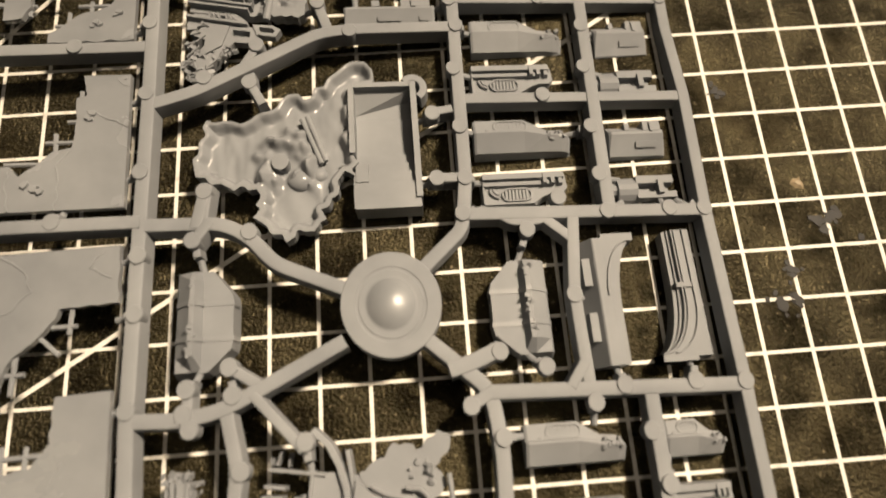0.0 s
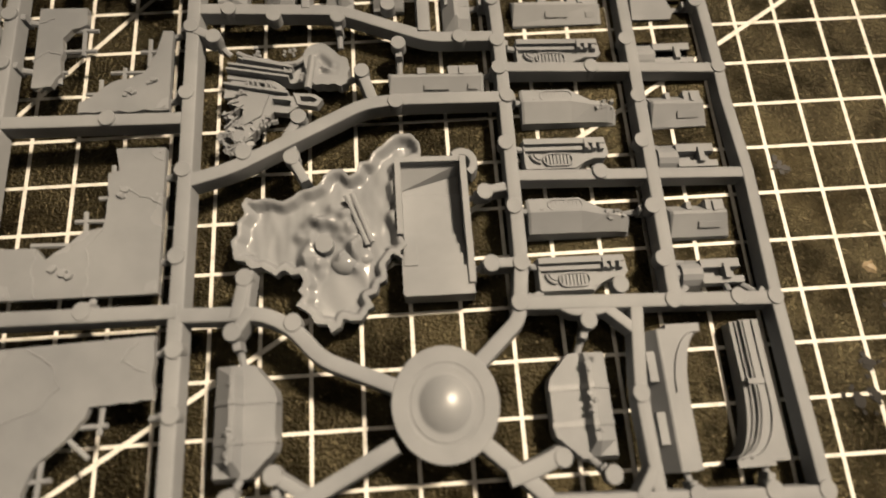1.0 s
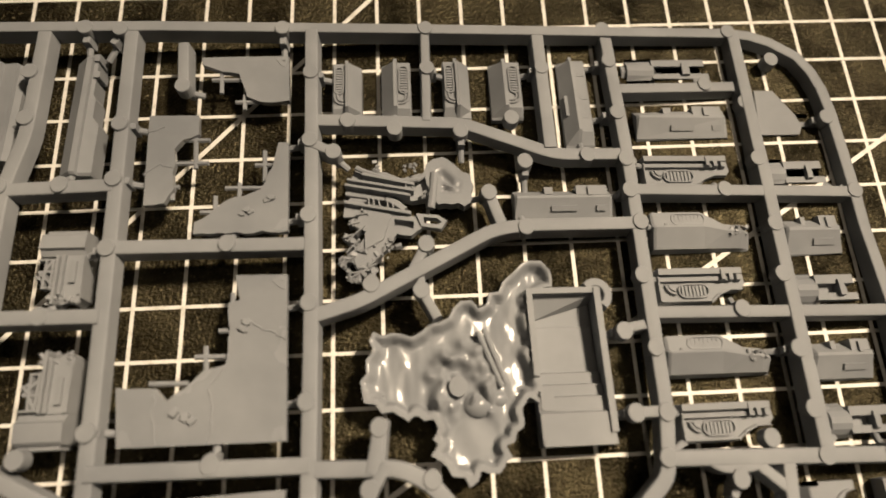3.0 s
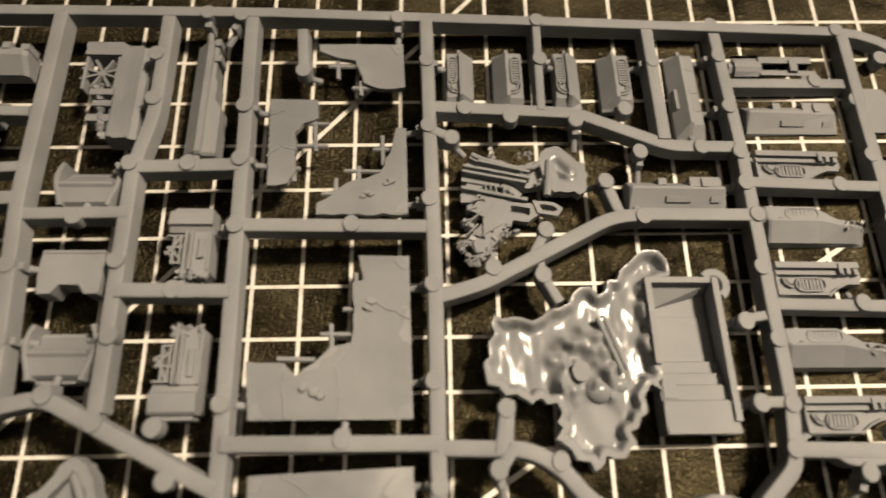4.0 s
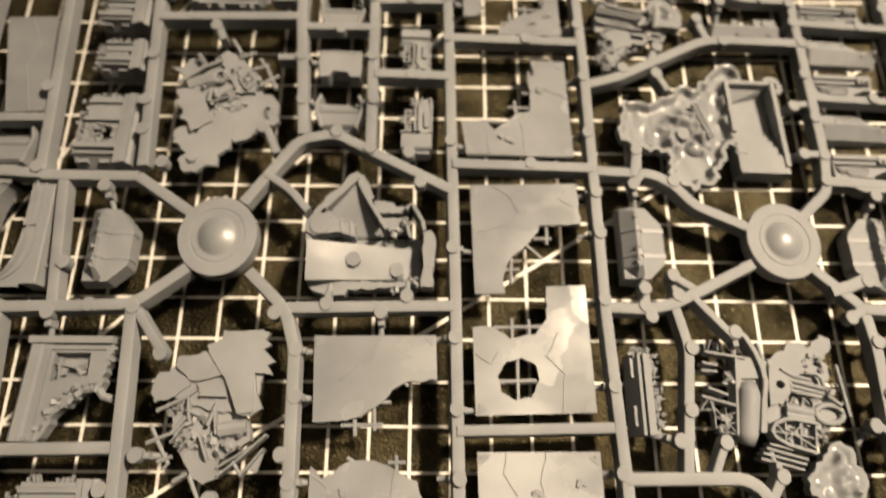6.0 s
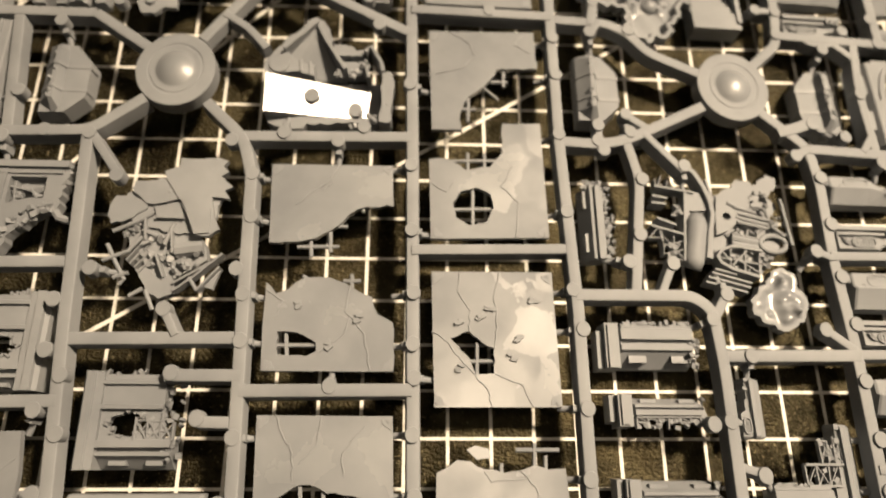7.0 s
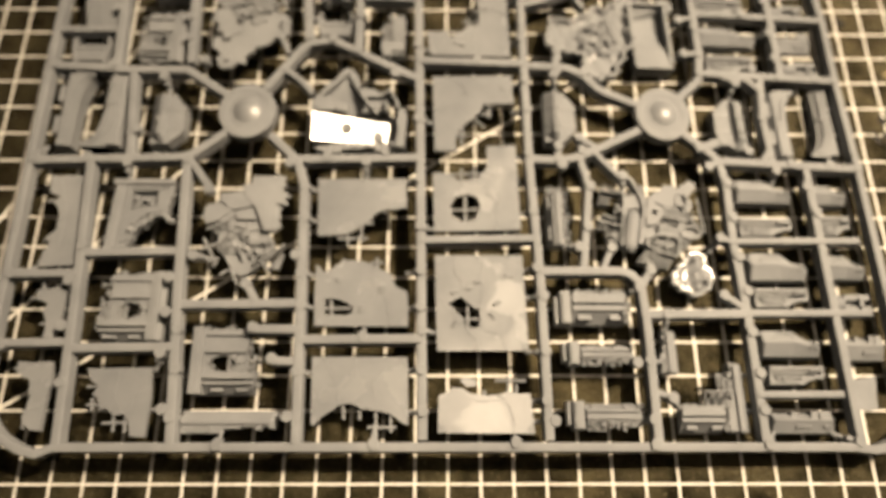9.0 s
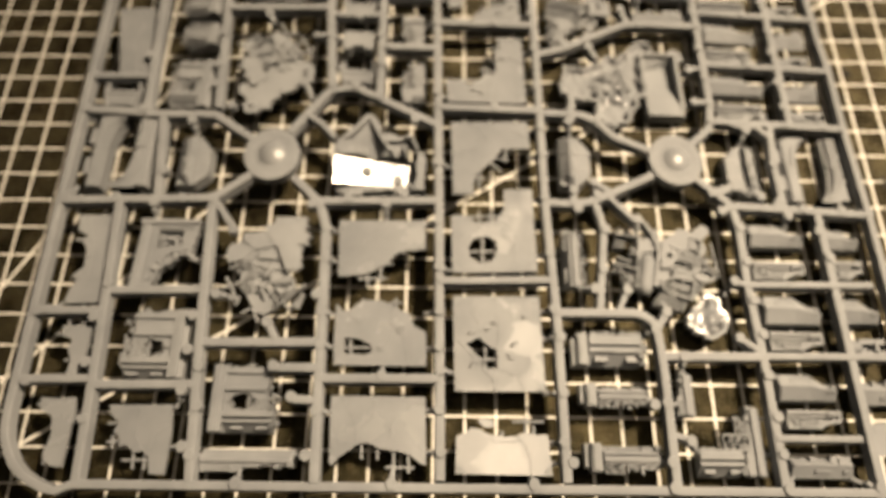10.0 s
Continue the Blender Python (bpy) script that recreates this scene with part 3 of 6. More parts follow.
def lattice(bm, x0, y0, x1, y1, z, seed, w=0.045, bite=0.45):
    """A small broken truss: booms, uprights and crossed diagonals, bitten away unevenly towards its far edge."""
    rng = random.Random(seed)
    n = max(3, round((x1 - x0) / 0.26))
    bar(bm, [(x0, y0), (x1, y0)], w * 1.5, z - 0.16, z, 0.01)
    tops = [y0 + (y1 - y0) * rng.uniform(bite, 1.0) for _ in range(n + 1)]
    for k in range(n + 1):
        x = x0 + (x1 - x0) * k / n
        bar(bm, [(x, y0), (x + rng.uniform(-0.02, 0.02), tops[k])], w, z - 0.14, z - 0.02, 0.01)
        if k < n:
            xa = x0 + (x1 - x0) * (k + 1) / n
            t = min(tops[k], tops[k + 1])
            bar(bm, [(x, y0), (xa, t)], w * 0.8, z - 0.15, z - 0.045, 0.01)
            if rng.random() < 0.7:
                bar(bm, [(xa, y0), (x, t)], w * 0.8, z - 0.15, z - 0.035, 0.01)
            if rng.random() < 0.6:
                bar(bm, [(x, t), (xa, t + rng.uniform(-0.03, 0.03))], w, z - 0.15, z - 0.03, 0.01)
    if bite >= 1:
        bar(bm, [(x0, y1), (x1, y1)], w * 1.5, z - 0.16, z, 0.01)
    for k in range(n * (4 if bite < 1 else 2)):
        x = rng.uniform(x0, x1)
        y = y0 + (y1 - y0) * rng.uniform(0.1, 0.85)
        q = rng.uniform(0.03, 0.09)
        tilted_box(bm, (x, y, z - 0.09), (q * 1.5, q, 0.1), (rng.uniform(-25, 25), rng.uniform(-25, 25), rng.uniform(0, 90)))


def gothic(at, length, width, turn=0.0, flip=False, seed=1, pillar=True, z=1.0, share=0.60):
    """A ruined gothic wall: steep plinth with slot plates, mouldings, a pillar at one end, and a broken truss along the other edge."""
    L, w = length, width
    b = w * share
    rng = random.Random(seed)
    bm = bmesh.new()
    loft(bm, [[(x, 0, 0.40), (x, 0.02, z - 0.46), (x, b * 0.42, z - 0.10), (x, b * 0.44, z - 0.02), (x, b * 0.58, z - 0.02), (x, b * 0.60, z - 0.12), (x, b * 0.68, z - 0.12), (x, b * 0.70, z + 0.02), (x, b * 0.97, z + 0.02), (x, b, z - 0.05), (x, b, 0.45)] for x in (0, L * 0.94)])
    place(bm, at, turn, flip)
    ob = settle("ruined_wall", bm, "ruined gothic wall section with plinth and truss")
    for u in (0.10, 0.66):
        bm = bmesh.new()
        box(bm, L * u, b * 0.14, z - 0.45, L * (u + 0.24), b * 0.32, z - 0.17, 0.01)
        place(bm, at, turn, flip)
        settle("slot_plate", bm, parent=ob, mat=GLOSSY)
    bm = bmesh.new()
    lattice(bm, 0.04, b + 0.02, L * 0.93, w, z - 0.04, seed, 0.04, 0.3)
    place(bm, at, turn, flip)
    tagged(settle("broken_truss", bm, parent=ob), kind="stuff")
    bm = bmesh.new()
    for k in range(16):
        tilted_box(bm, (L * rng.uniform(0.90, 1.02), w * rng.uniform(0.05, 0.75), z - 0.14 + rng.uniform(-0.1, 0.08)), (rng.uniform(0.04, 0.14), rng.uniform(0.04, 0.12), rng.uniform(0.04, 0.13)), [rng.uniform(0, 90) for _ in range(3)])
    place(bm, at, turn, flip)
    tagged(settle("broken_edge", bm, parent=ob), kind="stuff")
    if pillar:
        for a, c, top, far in ((-0.40, -0.07, 0.05, 0.95), (-0.34, -0.14, 0.10, 0.9), (-0.56, -0.42, -0.10, 0.8)):
            bm = bmesh.new()
            box(bm, a, -0.04, 0.42, c, w * far, z + top, 0.02)
            place(bm, at, turn, flip)
            settle("pillar", bm, parent=ob)
    return ob


def ruin_block(x0, y0, x1, y1, seed, side=-1, z=1.0, window="hole", up=False):
    """A larger ruined wall: pilaster on one side, steep plinth with slot plates, mouldings, a blasted window and a broken crest."""
    L, w = x1 - x0, y1 - y0
    rng = random.Random(seed)
    p = min(0.46, L * 0.30)
    b = min(0.62, w * 0.40)

    def fit(bm):
        if side > 0:
            bmesh.ops.transform(bm, matrix=Matrix.Translation((L, 0, 0)) @ Matrix.Diagonal((-1, 1, 1, 1)), verts=bm.verts)
        if up:
            bmesh.ops.transform(bm, matrix=Matrix.Translation((0, w, 0)) @ Matrix.Diagonal((1, -1, 1, 1)), verts=bm.verts)
        place(bm, (x0, y0))

    bm = bmesh.new()
    loft(bm, [[(x, 0, 0.40), (x, 0.02, z - 0.44), (x, b * 0.42, z - 0.12), (x, b * 0.45, z - 0.03), (x, b * 0.58, z - 0.03), (x, b * 0.60, z - 0.14), (x, b * 0.70, z - 0.14), (x, b * 0.72, z + 0.03), (x, b * 0.95, z + 0.03), (x, b, 0.45)] for x in (p, L * 0.93)])
    fit(bm)
    ob = settle("ruined_wall", bm, "ruined gothic wall with pilaster and blasted window")
    bm = bmesh.new()
    loft(bm, [[(0, y, 0.40), (0.02, y, z - 0.06), (p * 0.22, y, z), (p * 0.25, y, z + 0.09), (p * 0.62, y, z + 0.09), (p * 0.66, y, z + 0.03), (p, y, z + 0.02), (p, y, 0.40)] for y in (0, w * 0.97)])
    fit(bm)
    settle("pilaster", bm, parent=ob)
    y0f, y1f = b * 0.95, w * 0.60
    if window == "hole":
        bm = bmesh.new()
        cx, cy = (p + L * 0.80) / 2, (y0f + y1f) / 2
        hole = [(cx + (L * 0.80 - p) * 0.36 * math.cos(6.283 * k / 18) * rng.uniform(0.75, 1.1), cy + (y1f - y0f) * 0.40 * math.sin(6.283 * k / 18) * rng.uniform(0.7, 1.1)) for k in range(18)]
        slab_with_holes(bm, ragged([(p - 0.02, y0f), (L * 0.84, y0f), (L * 0.84, y1f), (p - 0.02, y1f)], 1, 2, 0.04, rng, 0.08), [hole], z - 0.26, z - 0.10)
        fit(bm)
        settle("tracery", bm, parent=ob)
        bm = bmesh.new()
        lattice(bm, L * 0.56, y0f, L * 0.93, y1f, z - 0.03, seed + 3, 0.045, 0.4)
        for k in range(14):
            q = hole[k]
            tilted_box(bm, (q[0], q[1], z - 0.12), (rng.uniform(0.04, 0.12), rng.uniform(0.03, 0.07), 0.14), (0, 0, rng.uniform(0, 180)))
        fit(bm)
        tagged(settle("broken_truss", bm, parent=ob), kind="stuff")
    elif window == "panes":
        bm = bmesh.new()
        box(bm, p, y0f, z - 0.34, L * 0.86, y1f, z - 0.22)
        fit(bm)
        settle("wall_field", bm, parent=ob)
        for k in range(2):
            xa = p + 0.06 + (L * 0.80 - p) * k / 2
            xb = xa + (L * 0.80 - p) / 2 - 0.05
            for line in (((xa, y0f), (xa, y1f)), ((xb, y0f), (xb, y1f)), ((xa, y0f), (xb, y1f)), ((xa, y1f), ((xa + xb) / 2, (y0f + y1f) / 2)), (((xa + xb) / 2, y0f), ((xa + xb) / 2, y1f)), ((xa, (y0f + y1f) / 2), (xb, (y0f + y1f) / 2))):
                bm = bmesh.new()
                bar(bm, line, 0.05, z - 0.26, z - 0.06, 0.01)
                fit(bm)
                settle("window_bar", bm, parent=ob)
    else:
        bm = bmesh.new()
        box(bm, p, b * 0.9, 0.60, L * 0.88, y1f, z - 0.12)
        fit(bm)
        settle("wall_field", bm, parent=ob)
        for k in range(2):
            bm = bmesh.new()
            y = y0f + (y1f - y0f) * (k + 0.6) / 2.2
            box(bm, p + 0.10, y - 0.05, z - 0.16, L * 0.80, y + 0.05, z - 0.02, 0.02)
            fit(bm)
            settle("moulding", bm, parent=ob)
    bm = bmesh.new()
    loft(bm, [[(x, w * 0.59, 0.50), (x, w * 0.59, z + 0.02), (x, w * 0.63, z + 0.02), (x, w * 0.64, z - 0.06), (x, w * 0.83, z - 0.06), (x, w * 0.84, z + 0.03), (x, w * 0.88, z + 0.03), (x, w * 0.89, z - 0.04), (x, w * 0.94, z - 0.04), (x, w * 0.94, 0.50)] for x in (p, L * 0.82)])
    fit(bm)
    settle("cornice", bm, parent=ob)
    bm = bmesh.new()
    for k in range(9):
        u = rng.uniform(p, L * 0.85)
        d = rng.uniform(0.05, 0.16)
        tilted_box(bm, (u, w * 0.94 + d / 2, z - 0.12), (rng.uniform(0.03, 0.07), d, 0.12), (0, 0, rng.uniform(-35, 35)))
    for k in range(30):
        tilted_box(bm, (L * rng.uniform(0.82, 0.99), w * rng.uniform(0.05, 0.92), z - 0.14 + rng.uniform(-0.1, 0.08)), (rng.uniform(0.04, 0.13), rng.uniform(0.04, 0.13), rng.uniform(0.04, 0.13)), [rng.uniform(0, 90) for _ in range(3)])
    fit(bm)
    tagged(settle("broken_edge", bm, parent=ob), kind="stuff")
    for u in (0.16, 0.66):
        bm = bmesh.new()
        xa = p + (L * 0.93 - p) * u
        box(bm, xa, b * 0.14, z - 0.45, xa + (L - p) * 0.22, b * 0.30, z - 0.17, 0.01)
        fit(bm)
        settle("slot_plate", bm, parent=ob, mat=GLOSSY)
    return ob


def niche_wall(x0, y0, x1, y1, seed, up=False, z=1.0):
    """A narrow ruined wall: heavy plinth across one end, upright mouldings with a slot, a scrap of truss on its west side and a broken crest."""
    w, L = x1 - x0, y1 - y0
    rng = random.Random(seed)

    def fit(bm):
        if up:
            bmesh.ops.transform(bm, matrix=Matrix.Translation((0, L, 0)) @ Matrix.Diagonal((1, -1, 1, 1)), verts=bm.verts)
        place(bm, (x0, y0))

    bm = bmesh.new()
    prism(bm, ragged([(w * 0.44, L * 0.36), (w * 0.98, L * 0.36), (w, L * 0.93), (w * 0.84, L), (w * 0.66, L * 0.94), (w * 0.44, L * 0.97)], 2, 5, 0.04, rng, 0.07), 0.45, z - 0.06, 0.0)
    fit(bm)
    ob = settle("ruined_wall", bm, "narrow ruined wall with plinth and mouldings")
    for a, b, low, top in ((0.0, 1.0, 0.05, 0.0), (0.04, 0.96, 0.0, -0.12)):
        bm = bmesh.new()
        if low:
            loft(bm, [[(x, L * 0.05, 0.42), (x, L * 0.05, z - 0.06), (x, L * 0.08, z), (x, L * 0.27, z + 0.04), (x, L * 0.29, z - 0.04), (x, L * 0.36, z - 0.10), (x, L * 0.36, 0.42)] for x in (w * 0.06, w * 0.98)])
        else:
            box(bm, w * 0.10, 0, 0.45, w * 0.92, L * 0.06, z + top, 0.01)
        fit(bm)
        settle("plinth", bm, parent=ob)
    for a, b, top in ((0.44, 0.50, 0.02), (0.56, 0.62, 0.03), (0.93, 0.99, -0.02)):
        bm = bmesh.new()
        box(bm, w * a, L * 0.36, 0.5, w * b, L * (1.02 if a < 0.5 else 0.9), z + top, 0.008)
        fit(bm)
        settle("moulding", bm, parent=ob)
    bm = bmesh.new()
    box(bm, w * 0.74, L * 0.44, 0.5, w * 0.86, L * 0.74, z + 0.01, 0.008)
    fit(bm)
    settle("slot_plate", bm, parent=ob, mat=GLOSSY)
    truss = [((0.02, 0.40), (0.44, 0.40)), ((0.06, 0.56), (0.44, 0.56)), ((0.14, 0.78), (0.44, 0.78)), ((0.18, 0.40), (0.16, 0.78)), ((0.32, 0.40), (0.32, 0.80)), ((0.04, 0.56), (0.44, 0.78)), ((0.02, 0.66), (0.20, 0.56)), ((0.16, 0.56), (0.32, 0.40)), ((0.0, 0.62), (0.14, 0.68))]
    for a, b in truss:
        bm = bmesh.new()
        bar(bm, [(w * a[0], L * a[1]), (w * b[0], L * b[1])], 0.055, z - 0.26, z - 0.10, 0.01)
        fit(bm)
        settle("truss_bar", bm, parent=ob)
    bm = bmesh.new()
    for k in range(18):
        q = rng.uniform(0.03, 0.07)
        tilted_box(bm, (w * rng.uniform(0.30, 0.98), L * rng.uniform(0.88, 1.0), z - 0.06), (q, q * 1.6, q), [rng.uniform(0, 90) for _ in range(3)])
    fit(bm)
    tagged(settle("broken_edge", bm, parent=ob, mat=SATIN), kind="stuff")
    return ob


def pier_wall(x0, y0, x1, y1, seed, z=1.0):
    """A ruined wall with a broad grooved pier on its east side, a rose truss, and shelves that break away towards the foot."""
    w, L = x1 - x0, y1 - y0
    rng = random.Random(seed)
    bm = bmesh.new()
    loft(bm, [[(w * 0.52, y, 0.42), (w * 0.52, y, z - 0.12), (w * 0.56, y, z - 0.10), (w * 0.60, y, z + 0.02), (w * 0.66, y, z + 0.02), (w * 0.68, y, z - 0.05), (w * 0.88, y, z - 0.02), (w * 0.90, y, z - 0.10), (w * 0.99, y, z - 0.14), (w, y, 0.42)] for y in (L * 0.03, L * 0.97)])
    place(bm, (x0, y0))
    ob = settle("ruined_wall", bm, "ruined wall with grooved pier and rose truss")
    parts = (("cornice", 0.02, 0.86, 0.60, 1.0, 0.0), ("shelf", 0.18, 0.46, 0.56, 0.52, -0.06), ("shelf", 0.26, 0.34, 0.56, 0.40, -0.04), ("shelf", 0.20, 0.20, 0.56, 0.27, -0.08))
    for name, a, low, b, high, top in parts:
        bm = bmesh.new()
        prism(bm, ragged([(w * a, L * low), (w * b, L * low), (w * b, L * high), (w * a, L * high)], 3, 4, 0.03, rng, 0.06), 0.55, z + top, 0.01)
        place(bm, (x0, y0))
        settle(name, bm, parent=ob)
    cx, cy, r = w * 0.30, L * 0.69, L * 0.15
    for k in range(8):
        bm = bmesh.new()
        a = radians(22.5 + 45 * k)
        bar(bm, [(cx, cy), (cx + r * 1.3 * math.cos(a), cy + r * math.sin(a))], 0.06, z - 0.28, z - 0.09, 0.01)
        place(bm, (x0, y0))
        settle("truss_bar", bm, parent=ob)
    for x in (0.04, 0.54):
        bm = bmesh.new()
        bar(bm, [(w * x, L * 0.52), (w * x, L * 0.88)], 0.07, z - 0.28, z - 0.06, 0.01)
        place(bm, (x0, y0))
        settle("truss_bar", bm, parent=ob)
    bm = bmesh.new()
    for k in range(34):
        q = rng.uniform(0.04, 0.09)
        v = rng.uniform(0.05, 0.6)
        tilted_box(bm, (w * (0.50 - v * 0.55 + rng.uniform(-0.02, 0.3) * v), L * v, z - 0.12), (q * 1.5, q, q), [rng.uniform(0, 90) for _ in range(3)])
    place(bm, (x0, y0))
    tagged(settle("broken_edge", bm, parent=ob, mat=SATIN), kind="stuff")
    return ob


def corner_ruin(x0, y0, x1, y1, seed, z=1.0):
    """The corner of a ruined wall: a pilaster and a head band meet round a sunk niche, and the rest is blasted away along a slant."""
    w, L = x1 - x0, y1 - y0
    rng = random.Random(seed)
    slant = [(0.30, 0.01), (0.40, 0.13), (0.46, 0.26), (0.60, 0.36), (0.74, 0.46), (0.90, 0.48)]
    niche = [(w * 0.34, L * 0.56), (w * 0.50, L * 0.60), (w * 0.74, L * 0.62), (w * 0.74, L * 0.84), (w * 0.34, L * 0.84)]
    body = ragged([(0.0, 0.03), *((a * w, b * L) for a, b in slant), (w * 0.93, L * 0.70), (w * 0.99, L * 0.86), (w * 0.97, L * 0.97), (w * 0.06, L)], 1, 8, 0.05, rng, 0.09)
    bm = bmesh.new()
    slab_with_holes(bm, body, [niche], 0.62, z - 0.06)
    place(bm, (x0, y0))
    ob = settle("ruined_wall", bm, "blasted corner of a wall with pilaster and niche")
    bm = bmesh.new()
    box(bm, w * 0.32, L * 0.54, 0.55, w * 0.76, L * 0.86, z - 0.30)
    place(bm, (x0, y0))
    settle("niche_back", bm, parent=ob)
    bm = bmesh.new()
    loft(bm, [[(w * a, y, 0.42), (w * a + 0.02, y, z - 0.04), (w * a + 0.10, y, z + 0.04), (w * (a + 0.15), y, z + 0.04), (w * (a + 0.17), y, z - 0.03), (w * (a + 0.26), y, z - 0.01), (w * (a + 0.27), y, 0.42)] for y, a in ((L * 0.01, 0.0), (L * 0.92, 0.05))])
    place(bm, (x0, y0))
    settle("pilaster", bm, parent=ob)
    for a, b, low, high, top in ((0.04, 0.99, 0.93, 1.0, 0.05), (0.10, 0.92, 0.87, 0.91, -0.01)):
        bm = bmesh.new()
        box(bm, w * a, L * low, 0.5, w * b, L * high, z + top, 0.015)
        place(bm, (x0, y0))
        settle("cornice", bm, parent=ob)
    for a, b in (((0.42, 0.58), (0.40, 0.80)), ((0.36, 0.74), (0.58, 0.70)), ((0.66, 0.62), (0.58, 0.72))):
        bm = bmesh.new()
        bar(bm, [(w * a[0], L * a[1]), (w * b[0], L * b[1])], 0.06, z - 0.32, z - 0.08, 0.01)
        place(bm, (x0, y0))
        settle("truss_bar", bm, parent=ob)
    bm = bmesh.new()
    for k in range(60):
        t = rng.uniform(0, len(slant) - 1.001)
        p, q = slant[int(t)], slant[int(t) + 1]
        f = t - int(t)
        c = (w * (p[0] + (q[0] - p[0]) * f - abs(rng.gauss(0, 0.05))), L * (p[1] + (q[1] - p[1]) * f + abs(rng.gauss(0, 0.05))))
        d = rng.uniform(0.04, 0.13)
        tilted_box(bm, (*c, z - 0.08 + rng.uniform(-0.08, 0.06)), (d * 1.5, d, d), [rng.uniform(0, 90) for _ in range(3)])
    for k in range(14):
        d = rng.uniform(0.05, 0.13)
        tilted_box(bm, (w * rng.uniform(0.36, 0.74), L * rng.uniform(0.56, 0.72), z - 0.2), (d * 1.4, d, d * 1.6), [rng.uniform(0, 90) for _ in range(3)])
    for k in range(7):
        tilted_box(bm, (w * rng.uniform(0.92, 1.02), L * rng.uniform(0.72, 0.98), z - 0.08), (0.16, 0.04, 0.06), (0, rng.uniform(-20, 20), rng.uniform(-40, 40)))
    place(bm, (x0, y0))
    tagged(settle("broken_edge", bm, parent=ob, mat=SATIN), kind="stuff")
    bm = bmesh.new()
    tube(bm, [(x0 + w * 0.84, y0 + L * 0.54, 0.86), (x0 + w * 0.93, y0 + L * 0.43, 0.84), (x0 + w * 1.06, y0 + L * 0.40, 0.82)], 0.10, 8)
    settle("curved_feeder", bm, parent=ob)
    return ob


def plate(ob, pts, top, thick=0.10, name="broken_slab", jag=0.0, seed=1, holes=()):
    """A flat broken plate with the outline pts, its edges chipped by jag."""
    rng = random.Random(seed)
    bm = bmesh.new()
    slab_with_holes(bm, ragged(list(pts), 0, len(pts), jag, rng, 0.10) if jag else list(pts), [list(h) for h in holes], top - thick, top)
    return settle(name, bm, parent=ob)


def sticks(ob, name, r, z, *lines):
    """Round rods, one object each, along the given lines."""
    for k, line in enumerate(lines):
        bm = bmesh.new()
        tube(bm, [(*q, z + 0.012 * (k % 3)) for q in line], r, 8)
        settle(name, bm, parent=ob)


def girders(ob, name, w, z0, z1, *lines):
    """Square bars, one object each, along the given lines."""
    for k, line in enumerate(lines):
        bm = bmesh.new()
        bar(bm, line, w, z0, z1 + 0.008 * (k % 3), 0.02)
        settle(name, bm, parent=ob)


def crumbs(ob, seed, z, size, *spots):
    """Small broken lumps round the given spots, each spot with its spread and count."""
    rng = random.Random(seed)
    bm = bmesh.new()
    for (x, y), spread, n in spots:
        for _ in range(n):
            q = size * rng.uniform(0.5, 1.5)
            tilted_box(bm, (x + rng.uniform(-spread, spread), y + rng.uniform(-spread, spread), z + rng.uniform(-0.05, 0.05)), (q * rng.uniform(1, 2), q, q), (rng.uniform(-40, 40), rng.uniform(-40, 40), rng.uniform(0, 180)))
    tagged(settle("debris", bm, parent=ob, mat=SATIN), kind="stuff")


def tub(x0, y0, x1, y1, flip, z=1.1):
    """Half of a ribbed bell-shaped casing: a low flange with cut corners, a steep step and a raised back with sloped ends."""
    w, L = x1 - x0, y1 - y0

    def fit(x):
        return w - x if flip else x

    bm = bmesh.new()
    prism(bm, [(fit(x), y) for x, y in ((w * 0.55, L * 0.01), (w * 0.40, L * 0.02), (0.03, L * 0.22), (0, L * 0.28), (0, L * 0.70), (0.03, L * 0.76), (w * 0.36, L * 0.98), (w * 0.55, L * 0.99))], 0.42, z - 0.18, 0.02)
    place(bm, (x0, y0))
    ob = settle("casing_half", bm, "ribbed half of a bell shaped casing")
    bm = bmesh.new()
    rows = []
    for y, top in ((0, 0.55), (L * 0.04, z - 0.24), (L * 0.17, z + 0.04), (L * 0.88, z + 0.05), (L * 0.97, z - 0.1), (L, 0.6)):
        rows.append([(fit(x), y, min(h, top)) for x, h in ((w * 0.46, 0.42), (w * 0.49, z - 0.24), (w * 0.60, z + 0.05), (w * 0.68, z + 0.05), (w * 0.96, z - 0.26), (w, z - 0.36), (w, 0.42))])
    loft(bm, rows)
    place(bm, (x0, y0))
    settle("raised_back", bm, parent=ob)
    for u in (0.33, 0.66):
        bm = bmesh.new()
        row = [(-0.03, z - 0.4), (-0.01, z - 0.168), (w * 0.485, z - 0.165), (w * 0.595, z + 0.068), (w * 0.685, z + 0.068), (w * 0.97, z - 0.24), (w + 0.012, z - 0.36)]
        loop = lambda y: [(fit(x), y, h) for x, h in row] + [(fit(x), y, h - 0.1) for x, h in row[::-1]]
        loft(bm, [loop(L * u - 0.05), loop(L * u + 0.05)])
        place(bm, (x0, y0))
        settle("rib", bm, parent=ob, mat=SATIN)
    rng = random.Random(int(abs(x0 * 53)))
    bm = bmesh.new()
    for k in range(16):
        q = rng.uniform(0.03, 0.07)
        tilted_box(bm, (x0 + fit(w * rng.uniform(0.58, 0.72)), y0 + L * rng.uniform(0.15, 0.9), z + 0.03), (q, q * 1.5, q), (rng.uniform(0, 60), rng.uniform(0, 60), rng.uniform(0, 90)))
    tagged(settle("chipped_edge", bm, "small shiny chips", parent=ob, mat=SATIN), kind="stuff")
    return ob


